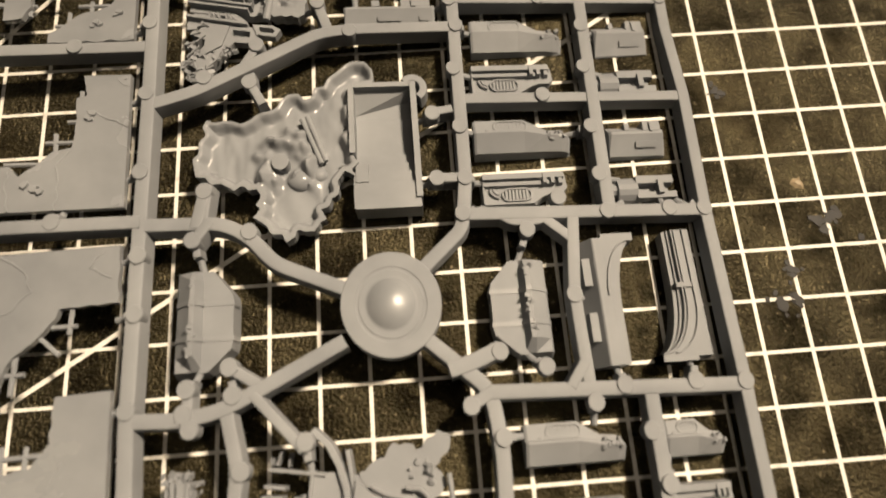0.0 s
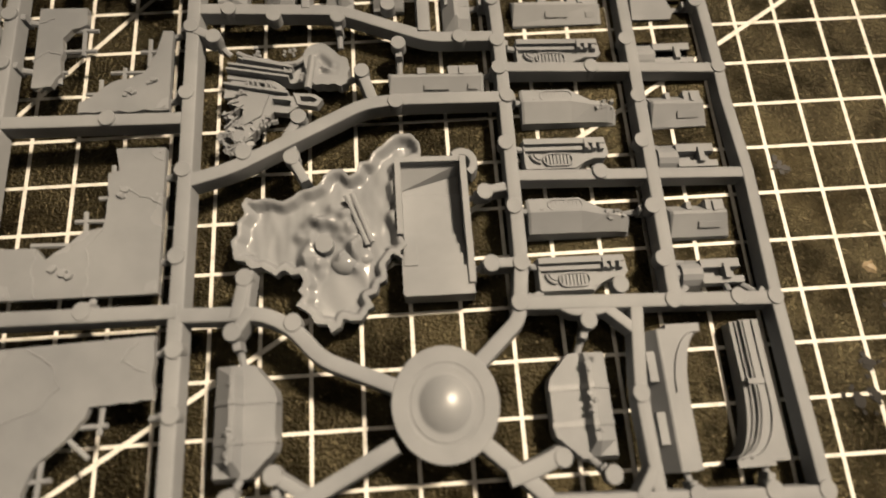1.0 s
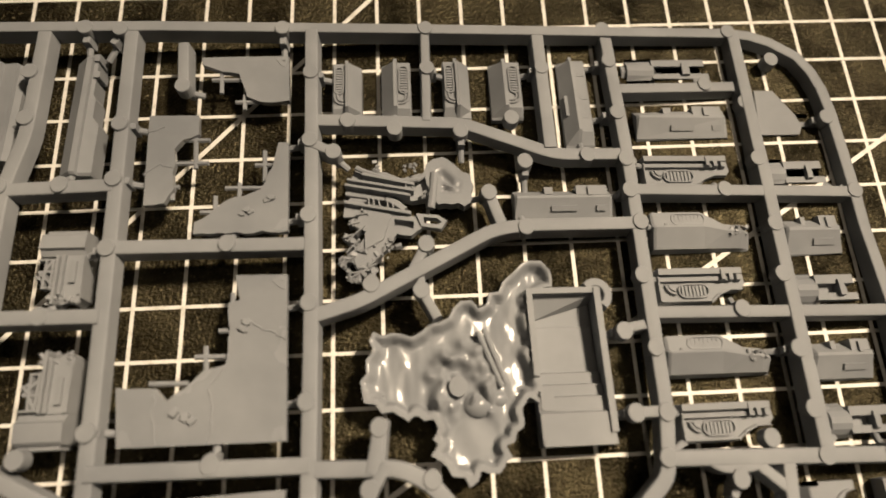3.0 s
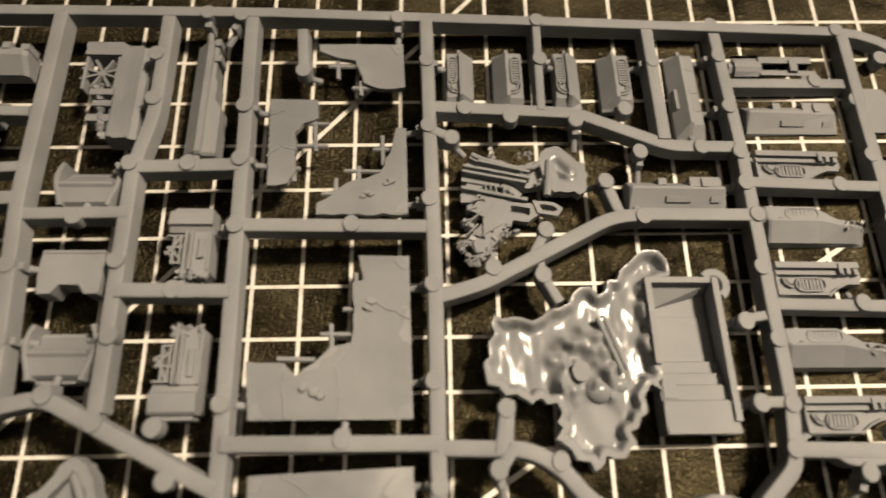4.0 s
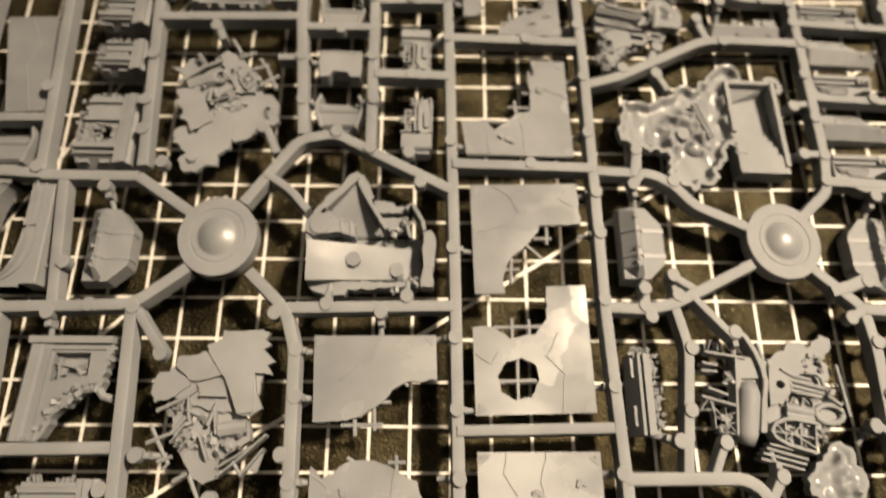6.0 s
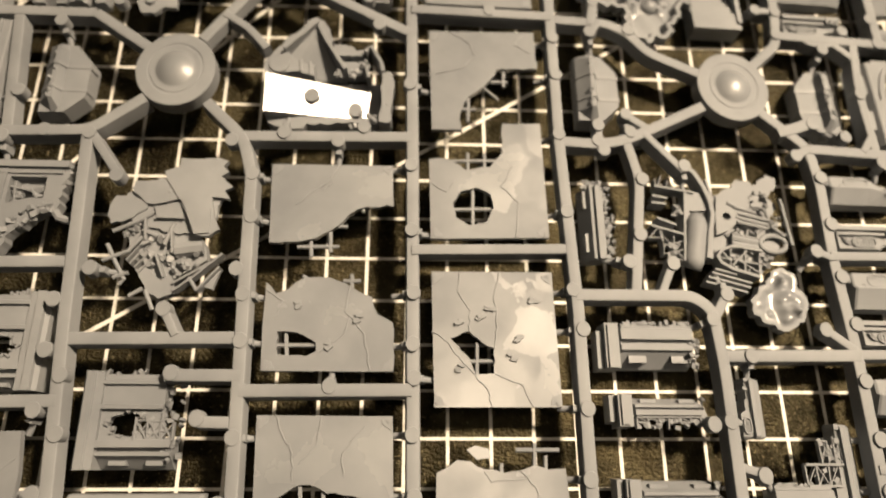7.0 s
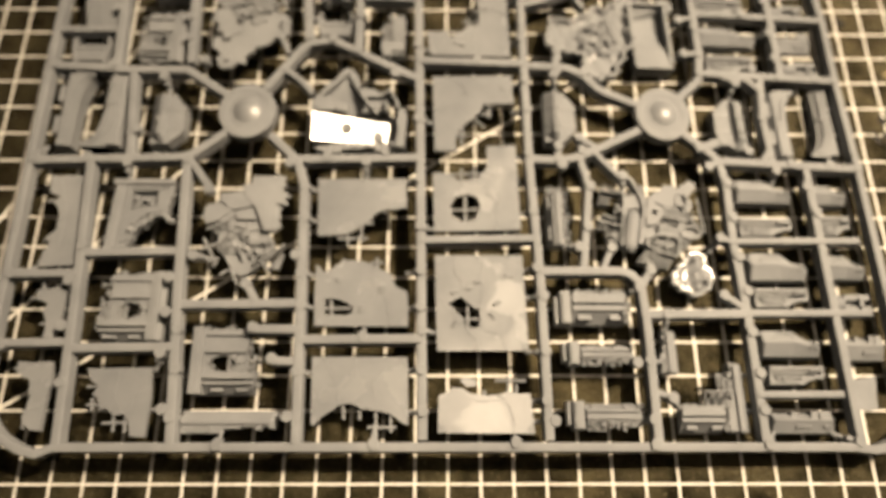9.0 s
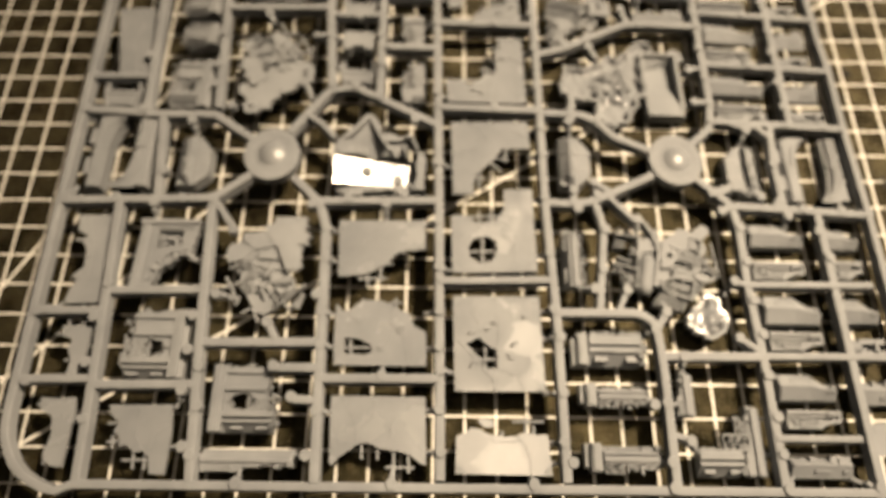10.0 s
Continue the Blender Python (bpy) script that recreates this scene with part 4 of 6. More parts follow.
def arch_half(x0, y0, x1, y1, foot_up, z=1.08, mirror=False):
    """Half of an arch: a sloped outer flank with slot plates, a flat front, and a stepped inner edge that sweeps out into the foot."""
    w, L = x1 - x0, y1 - y0
    flank, jamb = w * (0.10 if mirror else 0.30), w * (0.46 if mirror else 0.54)

    def sweep(a, y):
        return [(a, 0.02), (a, L * y)] + [(a + (w - a) * (1 - math.cos(radians(9 * k))), L * y + (L * 0.94 - L * y) * math.sin(radians(9 * k))) for k in range(1, 11)]

    def fit(bm):
        if mirror:
            bmesh.ops.transform(bm, matrix=Matrix.Translation((w, 0, 0)) @ Matrix.Diagonal((-1, 1, 1, 1)), verts=bm.verts)
        if not foot_up:
            bmesh.ops.transform(bm, matrix=Matrix.Translation((0, L, 0)) @ Matrix.Diagonal((1, -1, 1, 1)), verts=bm.verts)
        place(bm, (x0, y0))

    bm = bmesh.new()
    loft(bm, [[(0, y, 0.42), (0.02, y, z - 0.60), (flank, y, z - 0.04), (flank + 0.03, y, z - 0.02), (jamb, y, z - 0.02), (jamb, y, 0.42)] for y in (0, L * 0.97)])
    fit(bm)
    ob = settle("arch_half", bm, "half of a moulded arch with sloped flank")
    for a, y, top, name in ((jamb - 0.02, 0.52, z - 0.02, "arch_front"), (jamb + 0.06, 0.46, z - 0.06, "moulding"), (jamb + 0.15, 0.42, z - 0.11, "moulding")):
        bm = bmesh.new()
        line = sweep(a, y)
        prism(bm, [(jamb - 0.1, 0.0)] + line + [(w, L), (jamb - 0.1, L)], 0.42, top, 0.0)
        fit(bm)
        settle(name, bm, parent=ob)
    for d, y in (((0.10, 0.52),) if not mirror else ((0.08, 0.52), (0.02, 0.50), (0.26, 0.56))):
        bm = bmesh.new()
        bar(bm, [(p[0] - d, p[1]) for p in sweep(jamb, y)[0 if mirror else 1:]], 0.05, z - 0.06, z + 0.022, 0.02)
        fit(bm)
        settle("moulding", bm, parent=ob)
    if mirror:
        bm = bmesh.new()
        box(bm, jamb - 0.24, L * 0.42, z - 0.1, jamb + 0.10, L * 0.46, z + 0.03, 0.01)
        fit(bm)
        settle("moulding_clasp", bm, parent=ob)
    for u in (0.18, 0.60) if not mirror else ():
        bm = bmesh.new()
        box(bm, flank * 0.35, L * u, z - 0.5, flank * 0.80, L * (u + 0.22), z - 0.10, 0.01)
        fit(bm)
        settle("slot_plate", bm, parent=ob)
    return ob


def trough(x0, y0, x1, y1, z=1.0, saddle=False):
    """A short saddle with flared horns: a waisted plate, with a sloping lip along its near half."""
    w, L = x1 - x0, y1 - y0
    bm = bmesh.new()
    if saddle:
        prism(bm, [(w * 0.04, 0), (w * 0.24, 0), (w * 0.34, L * 0.20), (w * 0.66, L * 0.20), (w * 0.76, 0), (w * 0.96, 0), (w, L * 0.55), (w * 0.97, L), (w * 0.03, L), (0, L * 0.55)], 0.5, z, 0.02)
        place(bm, (x0, y0))
        ob = settle("saddle", bm, "short grey saddle piece with an arched foot")
        bm = bmesh.new()
        bar(bm, [(x0 + w * 0.04, y0 + L * 0.94), (x0 + w * 0.96, y0 + L * 0.94)], 0.07, z - 0.05, z + 0.02, 0.01)
        settle("rim", bm, parent=ob)
        return ob
    prof = [(0.06, 0.45), (0.06, z - 0.20), (0.12, z - 0.10), (0.42, z - 0.03), (0.48, z + 0.02), (0.53, z + 0.02), (0.56, z - 0.07), (0.84, z - 0.36), (0.90, z - 0.38), (0.90, 0.45)]
    loft(bm, [[(x, L * u, h) for u, h in prof] for x in (w * 0.09, w * 0.91)])
    place(bm, (x0, y0))
    ob = settle("trough", bm, "short grey trough piece with flared ends")
    # horns that swell outwards at the middle and close in again at both ends
    for m in (1, -1):
        line = [(0.14, 0.02), (0.10, 0.22), (0.05, 0.40), (0.02, 0.56), (0.015, 0.72), (0.05, 0.88), (0.10, 1.0)]
        bm = bmesh.new()
        bar(bm, [(x0 + w * (u if m > 0 else 1 - u), y0 + L * v) for u, v in line], 0.13, 0.5, z - 0.02, 0.04)
        settle("end_flare", bm, parent=ob, smooth=True).data.set_sharp_from_angle(angle=radians(40))
    bm = bmesh.new()
    box(bm, x0 + w * 0.16, y0 - 0.01, 0.45, x0 + w * 0.84, y0 + L * 0.07, z - 0.26, 0.02)
    settle("lip", bm, parent=ob)
    return ob


def beam(x0, y0, x1, y1, z=1.0, upright=False, flip=False, grille=True):
    """A long girder casing: sloped flank, narrow ridge, and a ledge that widens at one end to carry a grille."""
    w, L = (y1 - y0, x1 - x0) if not upright else (x1 - x0, y1 - y0)
    if upright:
        at, turn, mirror = ((x1, y0), 90, False) if flip else ((x0, y0), 90, True)
    else:
        at, turn, mirror = ((x0, y1), 0, True) if flip else ((x0, y0), 0, False)
    bm = bmesh.new()

    def sec(x, k, drop=0.0):
        return [(x, 0, 0.45), (x, 0.02, z - 0.26 - drop), (x, w * 0.44, z - drop), (x, w * 0.60, z - drop), (x, w * 0.62, z - 0.08 - drop), (x, w * k, z - 0.10 - drop), (x, w * k, 0.45)]

    loft(bm, [sec(0, 0.97, 0.05), sec(0.05, 1), sec(L * 0.40, 1), sec(L * 0.47, 0.80), sec(L * 0.62, 0.80), sec(L * 0.66, 0.72), sec(L * 0.97, 0.72), sec(L, 0.7, 0.08)])
    place(bm, at, turn, mirror)
    ob = settle("girder_casing", bm, "long girder casing with sloped flank")
    if grille:
        m = Matrix.Translation((*at, 0)) @ Matrix.Rotation(radians(turn), 4, "Z")
        c = m @ Vector((L * 0.21, w * 0.81 * (-1 if mirror else 1), 0))
        vent(ob, (c.x, c.y), turn, L * 0.26, w * 0.26, z - 0.085, 7)
    bm = bmesh.new()
    box(bm, L * 0.80, w * 0.66, 0.6, L * 0.86, w * 0.86, z - 0.04, 0.01)
    box(bm, L * 0.94, w * 0.60, 0.6, L * 1.01, w * 0.80, z - 0.03, 0.02)
    place(bm, at, turn, mirror)
    settle("lug", bm, parent=ob)
    return ob


# ---- engine casings in the right-hand bays ----
pod_rail(-5.26, 3.80, -3.31, 4.45)
pod_block(-5.27, 2.30, -3.18, 3.03)
pod_face(-5.33, 1.10, -3.31, 1.81)
pod_ridge(-5.35, -0.37, -3.24, 0.47)
pod_face(-5.46, -1.52, -3.55, -0.79)
pod_ridge(-5.51, -2.97, -3.39, -2.18)
pod_face(-5.47, -4.20, -3.59, -3.48)
pod_rail(-2.52, 1.08, -1.17, 1.75)
pod_block(-2.46, -0.52, -1.23, 0.29)
pod_rail(-2.51, -1.62, -1.19, -0.91)
pod_block(-2.55, -3.15, -1.31, -2.40)
pod_rail(-2.53, -4.25, -1.24, -3.58)
pod_upright(-11.98, 2.83, -11.35, 4.21, False)
pod_upright(-10.92, 2.83, -10.26, 4.26, True)
pod_upright(-9.55, 2.86, -8.94, 4.29, False)
pod_upright(-8.49, 2.86, -7.78, 4.29, True)
pod_block(-8.20, 0.37, -6.12, 1.06)
pod_upright(-6.90, 2.10, -6.26, 4.33, True, 1.05, True)
pod_ridge(-5.15, -9.42, -3.24, -8.63)
pod_ridge(-2.49, -9.45, -1.32, -8.75)
pod_face(-5.28, -10.65, -3.38, -10.01)
pod_ridge(-5.12, -12.19, -3.21, -11.26)
pod_face(-5.16, -13.09, -3.29, -12.46)
pod_ridge(-5.12, -14.69, -3.26, -13.86)
pod_face(-5.10, -15.55, -3.24, -14.96)
pod_block(-5.21, -16.99, -3.32, -16.36)
pod_face(-2.61, -10.57, -1.36, -9.89)
pod_ridge(-2.59, -12.12, -1.24, -11.31)
pod_rail(-2.60, -13.24, -1.28, -12.55)
pod_block(-2.55, -14.78, -1.24, -14.04)
panel([(-2.42, -15.37), (-1.72, -15.25), (-1.87, -16.27), (-2.49, -16.31)][::-1], (0, 2), seed=37, mat=PLASTIC)

# ---- casing halves and arches beside the hubs ----
tub(-5.52, -7.37, -4.34, -5.36, False)
tub(-11.63, -7.30, -10.49, -5.22, True)
tub(-25.19, -7.56, -24.02, -5.54, True)
arch_half(-3.72, -7.67, -2.48, -4.98, True)
arch_half(-2.28, -7.67, -1.16, -4.97, False, mirror=True)
arch_half(-28.57, -7.66, -27.29, -4.77, True)
arch_half(-27.36, -7.71, -26.00, -4.75, False, mirror=True)

# ---- broken wall slabs ----
panel([(-19.29, -8.82), (-16.38, -8.78), (-16.34, -9.86), (-16.98, -9.88), (-17.39, -10.09), (-17.76, -10.48), (-18.13, -10.71), (-18.44, -10.79), (-19.20, -10.83)][::-1], (0, 6),
      cracks=[[(-17.66, -8.78), (-17.96, -9.32), (-18.40, -9.64), (-18.64, -9.86)], [(-17.83, -9.28), (-18.02, -9.48)]],
      rods=[((-18.56, -10.90), (-17.59, -10.87)), ((-18.27, -10.57), (-18.23, -11.13)), ((-17.82, -10.42), (-17.79, -11.01)), ((-17.76, -10.37), (-17.41, -10.36)), ((-17.08, -9.67), (-17.06, -9.99))],
      corners=[((-19.26, -8.83), 270), ((-16.38, -8.78), 180)], seed=3)
panel([(-19.18, -11.79), (-18.94, -12.06), (-18.67, -11.95), (-18.37, -11.70), (-17.75, -11.66), (-17.29, -11.85), (-16.77, -12.11), (-16.63, -12.51), (-16.29, -12.69), (-16.25, -13.80), (-19.14, -13.80), (-19.18, -12.87)][::-1], (2, 11),
      holes=[[(-18.85, -12.93), (-18.40, -12.95), (-17.98, -13.17), (-17.97, -13.36), (-18.18, -13.47), (-18.81, -13.43)]],
      cracks=[[(-17.29, -11.88), (-17.38, -12.45), (-16.92, -12.96), (-16.76, -13.78)], [(-19.16, -11.96), (-18.77, -12.22), (-18.92, -12.61)], [(-17.88, -13.36), (-17.41, -13.03), (-17.25, -12.58)]],
      rods=[((-18.68, -12.86), (-18.62, -13.52)), ((-18.86, -13.22), (-17.95, -13.21)), ((-17.27, -11.54), (-17.25, -11.92)), ((-17.45, -11.71), (-17.05, -11.70)), ((-18.38, -11.61), (-18.05, -11.80))],
      corners=[((-19.12, -13.80), 0), ((-16.25, -13.80), 90)], studs=[(-17.72, -13.24), (-17.04, -12.63), (-18.48, -12.32)], seed=4)
panel([(-19.14, -14.74), (-16.24, -14.75), (-16.18, -16.76), (-16.53, -16.57), (-16.88, -16.40), (-17.23, -16.35), (-17.57, -16.31), (-17.93, -16.14), (-18.15, -16.15), (-18.48, -16.35), (-18.80, -16.57), (-18.97, -16.78), (-19.06, -16.72)][::-1], (0, 10),
      cracks=[[(-18.73, -14.76), (-18.52, -15.22), (-18.32, -15.51), (-18.30, -16.07)], [(-17.79, -14.78), (-17.86, -15.39), (-18.19, -15.74)], [(-16.83, -14.93), (-17.27, -15.51), (-17.25, -15.96)]],
      rods=[((-18.15, -16.15), (-18.12, -16.60)), ((-17.66, -16.29), (-17.64, -16.60)), ((-17.39, -16.82), (-16.54, -16.82)), ((-17.17, -16.40), (-17.13, -17.05)), ((-16.73, -16.46), (-16.70, -16.97))],
      corners=[((-19.14, -14.75), 270), ((-16.24, -14.76), 180)], seed=5)
panel([(-15.52, -4.74), (-12.69, -4.63), (-12.65, -5.80), (-13.73, -5.86), (-13.89, -6.16), (-14.20, -6.51), (-14.49, -6.74), (-14.64, -7.05), (-14.72, -7.42), (-14.66, -7.71), (-15.43, -7.72)][::-1], (1, 9),
      cracks=[[(-14.95, -4.74), (-14.44, -5.09), (-14.30, -5.49), (-14.68, -5.90), (-15.34, -6.07)], [(-13.00, -4.72), (-13.24, -5.06), (-12.81, -5.29)]],
      rods=[((-13.54, -5.79), (-13.56, -6.34)), ((-13.89, -6.19), (-13.43, -6.18)), ((-14.48, -6.51), (-14.51, -7.42)), ((-14.71, -7.05), (-14.29, -7.04)), ((-14.12, -6.35), (-13.70, -6.73))],
      corners=[((-15.50, -4.76), 270)], seed=6)
panel([(-15.49, -8.57), (-15.01, -8.55), (-14.60, -8.83), (-13.97, -8.73), (-13.66, -8.31), (-13.64, -7.50), (-12.66, -7.45), (-12.59, -10.57), (-15.44, -10.66)][::-1], (3, 8),
      holes=[[(-14.91, -9.74), (-14.69, -9.40), (-14.32, -9.30), (-13.98, -9.48), (-13.92, -9.82), (-14.13, -10.23), (-14.53, -10.29), (-14.83, -10.11)]],
      cracks=[[(-13.41, -8.69), (-13.71, -9.24), (-13.30, -9.68), (-13.40, -10.57)], [(-15.46, -9.19), (-15.08, -9.45), (-14.87, -9.14)]],
      rods=[((-14.94, -9.86), (-13.91, -9.82)), ((-14.42, -9.30), (-14.43, -10.28)), ((-14.98, -8.55), (-13.66, -8.50)), ((-14.53, -8.31), (-14.53, -8.89)), ((-14.11, -8.33), (-14.11, -8.80))],
      corners=[((-15.42, -10.65), 0), ((-12.60, -10.56), 90)], seed=7)
panel([(-15.42, -11.47), (-12.59, -11.44), (-12.51, -14.54), (-15.34, -14.56)][::-1],
      holes=[[(-14.99, -13.04), (-14.55, -12.87), (-14.27, -13.13), (-14.00, -13.25), (-14.01, -13.81), (-14.43, -13.84), (-14.55, -13.50)]],
      cracks=[[(-14.74, -11.47), (-14.80, -11.94), (-14.54, -12.40), (-14.55, -12.86)], [(-13.85, -11.48), (-13.96, -12.12), (-13.91, -12.78), (-13.98, -13.25)], [(-15.38, -12.87), (-15.11, -13.06), (-14.80, -13.44), (-14.43, -13.84), (-14.16, -14.18), (-14.06, -14.55)], [(-13.99, -13.81), (-13.43, -14.05), (-13.14, -14.54)]],
      rods=[((-14.38, -13.12), (-14.39, -13.85)), ((-14.67, -13.54), (-13.98, -13.53))],
      corners=[((-15.36, -14.55), 0), ((-12.53, -14.53), 90), ((-12.60, -11.46), 180), ((-15.41, -11.49), 270)], studs=[(-14.26, -12.59), (-14.06, -12.39), (-13.40, -13.05), (-13.60, -13.45), (-13.05, -12.14), (-14.80, -13.69), (-14.74, -12.71)], seed=8)
panel([(-15.29, -15.91), (-15.03, -15.79), (-14.85, -15.65), (-14.56, -15.68), (-14.26, -15.84), (-13.84, -15.91), (-13.48, -15.86), (-13.18, -15.75), (-12.88, -15.84), (-12.52, -15.82), (-12.43, -17.00), (-15.31, -16.98)][::-1], (2, 11),
      cracks=[[(-13.48, -15.86), (-13.19, -16.19), (-13.03, -16.63), (-13.10, -16.99)], [(-14.26, -15.86), (-14.14, -16.07), (-13.37, -16.02)]],
      rods=[((-13.57, -15.44), (-12.62, -15.44)), ((-13.16, -15.29), (-13.18, -15.79)), ((-12.93, -15.55), (-12.94, -15.87)), ((-13.90, -15.71), (-13.90, -15.94))],
      corners=[((-15.29, -16.97), 0), ((-12.44, -16.98), 90)], seed=9)
panel([(-14.65, -15.44), (-14.46, -15.35), (-14.17, -15.42), (-14.13, -15.61), (-14.44, -15.64), (-14.56, -15.52)], thick=0.2, seed=10)
panel([(-13.76, -0.71), (-12.78, -0.72), (-12.70, -3.83), (-15.61, -3.82), (-15.73, -2.77), (-15.04, -2.81), (-14.83, -3.05), (-14.51, -2.81), (-14.23, -2.52), (-13.84, -2.43), (-13.81, -2.12), (-13.86, -1.26), (-13.65, -1.21)][::-1], (0, 8),
      cracks=[[(-12.74, -1.99), (-13.11, -1.82), (-13.37, -1.65), (-13.61, -1.59)], [(-13.84, -2.45), (-14.11, -2.82), (-14.03, -3.36), (-14.05, -3.83)], [(-15.04, -2.81), (-15.05, -3.28), (-14.95, -3.80)]],
      rods=[((-14.25, -2.05), (-14.21, -2.54)), ((-14.43, -2.25), (-13.85, -2.26)), ((-14.03, -1.77), (-13.78, -1.77)), ((-15.20, -2.71), (-14.51, -2.73)), ((-13.82, -1.04), (-13.79, -1.48))],
      corners=[((-15.60, -3.82), 0), ((-12.71, -3.82), 90), ((-12.79, -0.74), 180)], studs=[(-14.61, -3.24), (-14.42, -3.37), (-13.52, -1.72)], seed=11)
panel([(-14.00, 4.36), (-12.93, 4.38), (-12.87, 3.23), (-13.29, 3.17), (-13.77, 3.33), (-13.88, 3.65), (-13.97, 3.91), (-14.33, 3.97), (-14.76, 4.15), (-14.78, 4.33)][::-1], (0, 7),
      rods=[((-14.56, 3.82), (-13.91, 3.82)), ((-14.39, 4.31), (-14.34, 3.47)), ((-14.03, 3.25), (-12.93, 3.26)), ((-13.85, 3.43), (-13.83, 3.05))], corners=[((-12.94, 4.36), 180)], seed=12)
panel([(-15.73, 2.86), (-14.73, 2.86), (-14.69, 2.41), (-15.00, 2.28), (-15.16, 2.05), (-15.08, 1.15), (-15.25, 0.84), (-15.64, 0.80)][::-1], (0, 5),
      rods=[((-14.97, 2.32), (-14.49, 2.32)), ((-15.20, 1.78), (-14.48, 1.78)), ((-14.79, 2.45), (-14.73, 1.65)), ((-15.19, 1.60), (-15.13, 0.94)), ((-15.32, 1.24), (-15.02, 1.24))],
      cracks=[[(-15.69, 2.45), (-15.39, 2.58)], [(-15.71, 1.50), (-15.42, 1.70), (-15.12, 1.62)]], seed=13)
panel([(-13.06, 2.20), (-12.85, 2.19), (-12.80, 0.18), (-14.63, 0.16), (-14.63, 0.41), (-14.34, 0.59), (-14.03, 0.88), (-13.38, 1.11), (-13.17, 1.59)][::-1], (0, 6),
      rods=[((-14.11, 1.20), (-13.18, 1.19)), ((-13.83, 1.31), (-13.82, 0.96)), ((-13.36, 2.05), (-13.33, 1.33)), ((-13.54, 1.72), (-13.20, 1.72)), ((-14.29, 1.02), (-14.27, 0.61)), ((-14.56, 0.67), (-14.13, 0.66))],
      corners=[((-12.81, 0.19), 90)], studs=[(-13.63, 0.58), (-13.17, 0.85)], seed=14)
panel([(-28.59, 0.28), (-27.23, 0.35), (-26.89, -2.76), (-27.98, -2.83)][::-1], cracks=[[(-27.89, 0.29), (-27.52, -0.67), (-27.74, -1.42), (-27.36, -2.78)]], seed=15)
panel([(-2.37, 3.49), (-1.94, 3.47), (-1.55, 2.84), (-1.45, 2.54), (-1.55, 2.33), (-2.45, 2.35)][::-1], (0, 3), rods=[((-1.62, 2.85), (-1.22, 2.83)), ((-1.67, 2.58), (-1.20, 2.56))], seed=16, mat=PLASTIC)
panel([(-28.17, -8.75), (-27.03, -8.74), (-26.88, -10.39), (-26.84, -11.85), (-27.98, -11.90), (-27.92, -11.40), (-27.72, -11.10), (-27.92, -10.92), (-27.60, -10.60), (-27.70, -9.90), (-27.88, -9.72), (-27.70, -9.50), (-28.05, -9.36)][::-1], (0, 8), rods=[((-28.16, -9.62), (-27.72, -9.60)), ((-28.02, -10.98), (-27.62, -11.00)), ((-27.86, -10.80), (-27.82, -11.22))], cracks=[[(-27.77, -8.79), (-27.42, -9.99), (-27.45, -11.19)]], seed=17)
panel([(-28.02, -14.88), (-27.56, -14.92), (-26.99, -14.88), (-26.90, -15.40), (-26.95, -15.88), (-26.98, -16.92), (-27.28, -16.90), (-27.56, -16.72), (-27.47, -15.96), (-27.60, -15.42), (-27.98, -15.24)][::-1], (0, 5), rods=[((-28.14, -15.08), (-27.72, -15.10)), ((-27.66, -16.52), (-27.40, -16.50)), ((-26.98, -15.62), (-26.78, -15.62)), ((-27.62, -16.30), (-27.58, -16.86))], seed=18)
panel([(-25.88, -15.10), (-23.96, -15.07), (-23.86, -15.95), (-23.90, -17.10), (-24.34, -17.08), (-24.44, -16.62), (-24.62, -16.44), (-24.90, -16.50), (-25.16, -16.28), (-25.36, -16.34), (-25.44, -16.00), (-25.62, -15.88), (-25.48, -15.62), (-25.74, -15.44)][::-1], (0, 9), rods=[((-25.26, -16.70), (-24.48, -16.68)), ((-24.96, -16.36), (-24.90, -16.94)), ((-24.60, -16.40), (-24.56, -16.96)), ((-25.86, -15.64), (-25.44, -15.62)), ((-25.80, -16.18), (-25.32, -16.16)), ((-25.66, -15.98), (-25.62, -16.36))], cracks=[[(-24.89, -15.10), (-24.91, -15.98), (-24.60, -16.44)], [(-23.98, -15.62), (-24.34, -15.92), (-24.46, -16.36)]], seed=19)
panel([(-27.86, -12.66), (-27.40, -12.60), (-26.96, -12.62), (-26.92, -13.20), (-26.97, -13.71), (-27.13, -14.18), (-27.44, -14.14), (-27.38, -13.80), (-27.56, -13.34), (-27.44, -13.10), (-27.80, -12.98)][::-1], (0, 6), rods=[((-28.06, -12.90), (-27.60, -12.90)), ((-27.74, -12.34), (-27.70, -12.80)), ((-27.62, -13.72), (-27.30, -13.72)), ((-27.16, -12.42), (-27.40, -12.70))], seed=20)

# ---- ruined gothic walls ----
gothic((-11.06, -13.65), 1.79, 1.08, seed=21, share=0.85)
gothic((-10.88, -14.28), 1.60, 0.72, flip=True, seed=22)
gothic((-10.85, -16.07), 1.75, 0.85, flip=True, seed=23)
gothic((-11.73, -11.07), 2.04, 0.81, turn=90, flip=True, seed=24, pillar=False)
beam(-8.42, -15.19, -7.81, -13.86, 0.98, True, True)
gothic((-7.96, -16.97), 1.40, 0.84, seed=25, pillar=False, share=0.85)
corner = bmesh.new()
lattice(corner, *(-7.14, -16.19), *(-6.37, -15.74), 0.96, 26, bite=1.0)
lattice(corner, *(-6.73, -15.74), *(-6.25, -15.13), 0.96, 27, bite=0.5)
tagged(settle("ruined_truss", corner, "broken truss of a corner wall"), kind="stuff")
beam(-6.50, -16.95, -5.82, -14.88, 1.0, True, True, False)
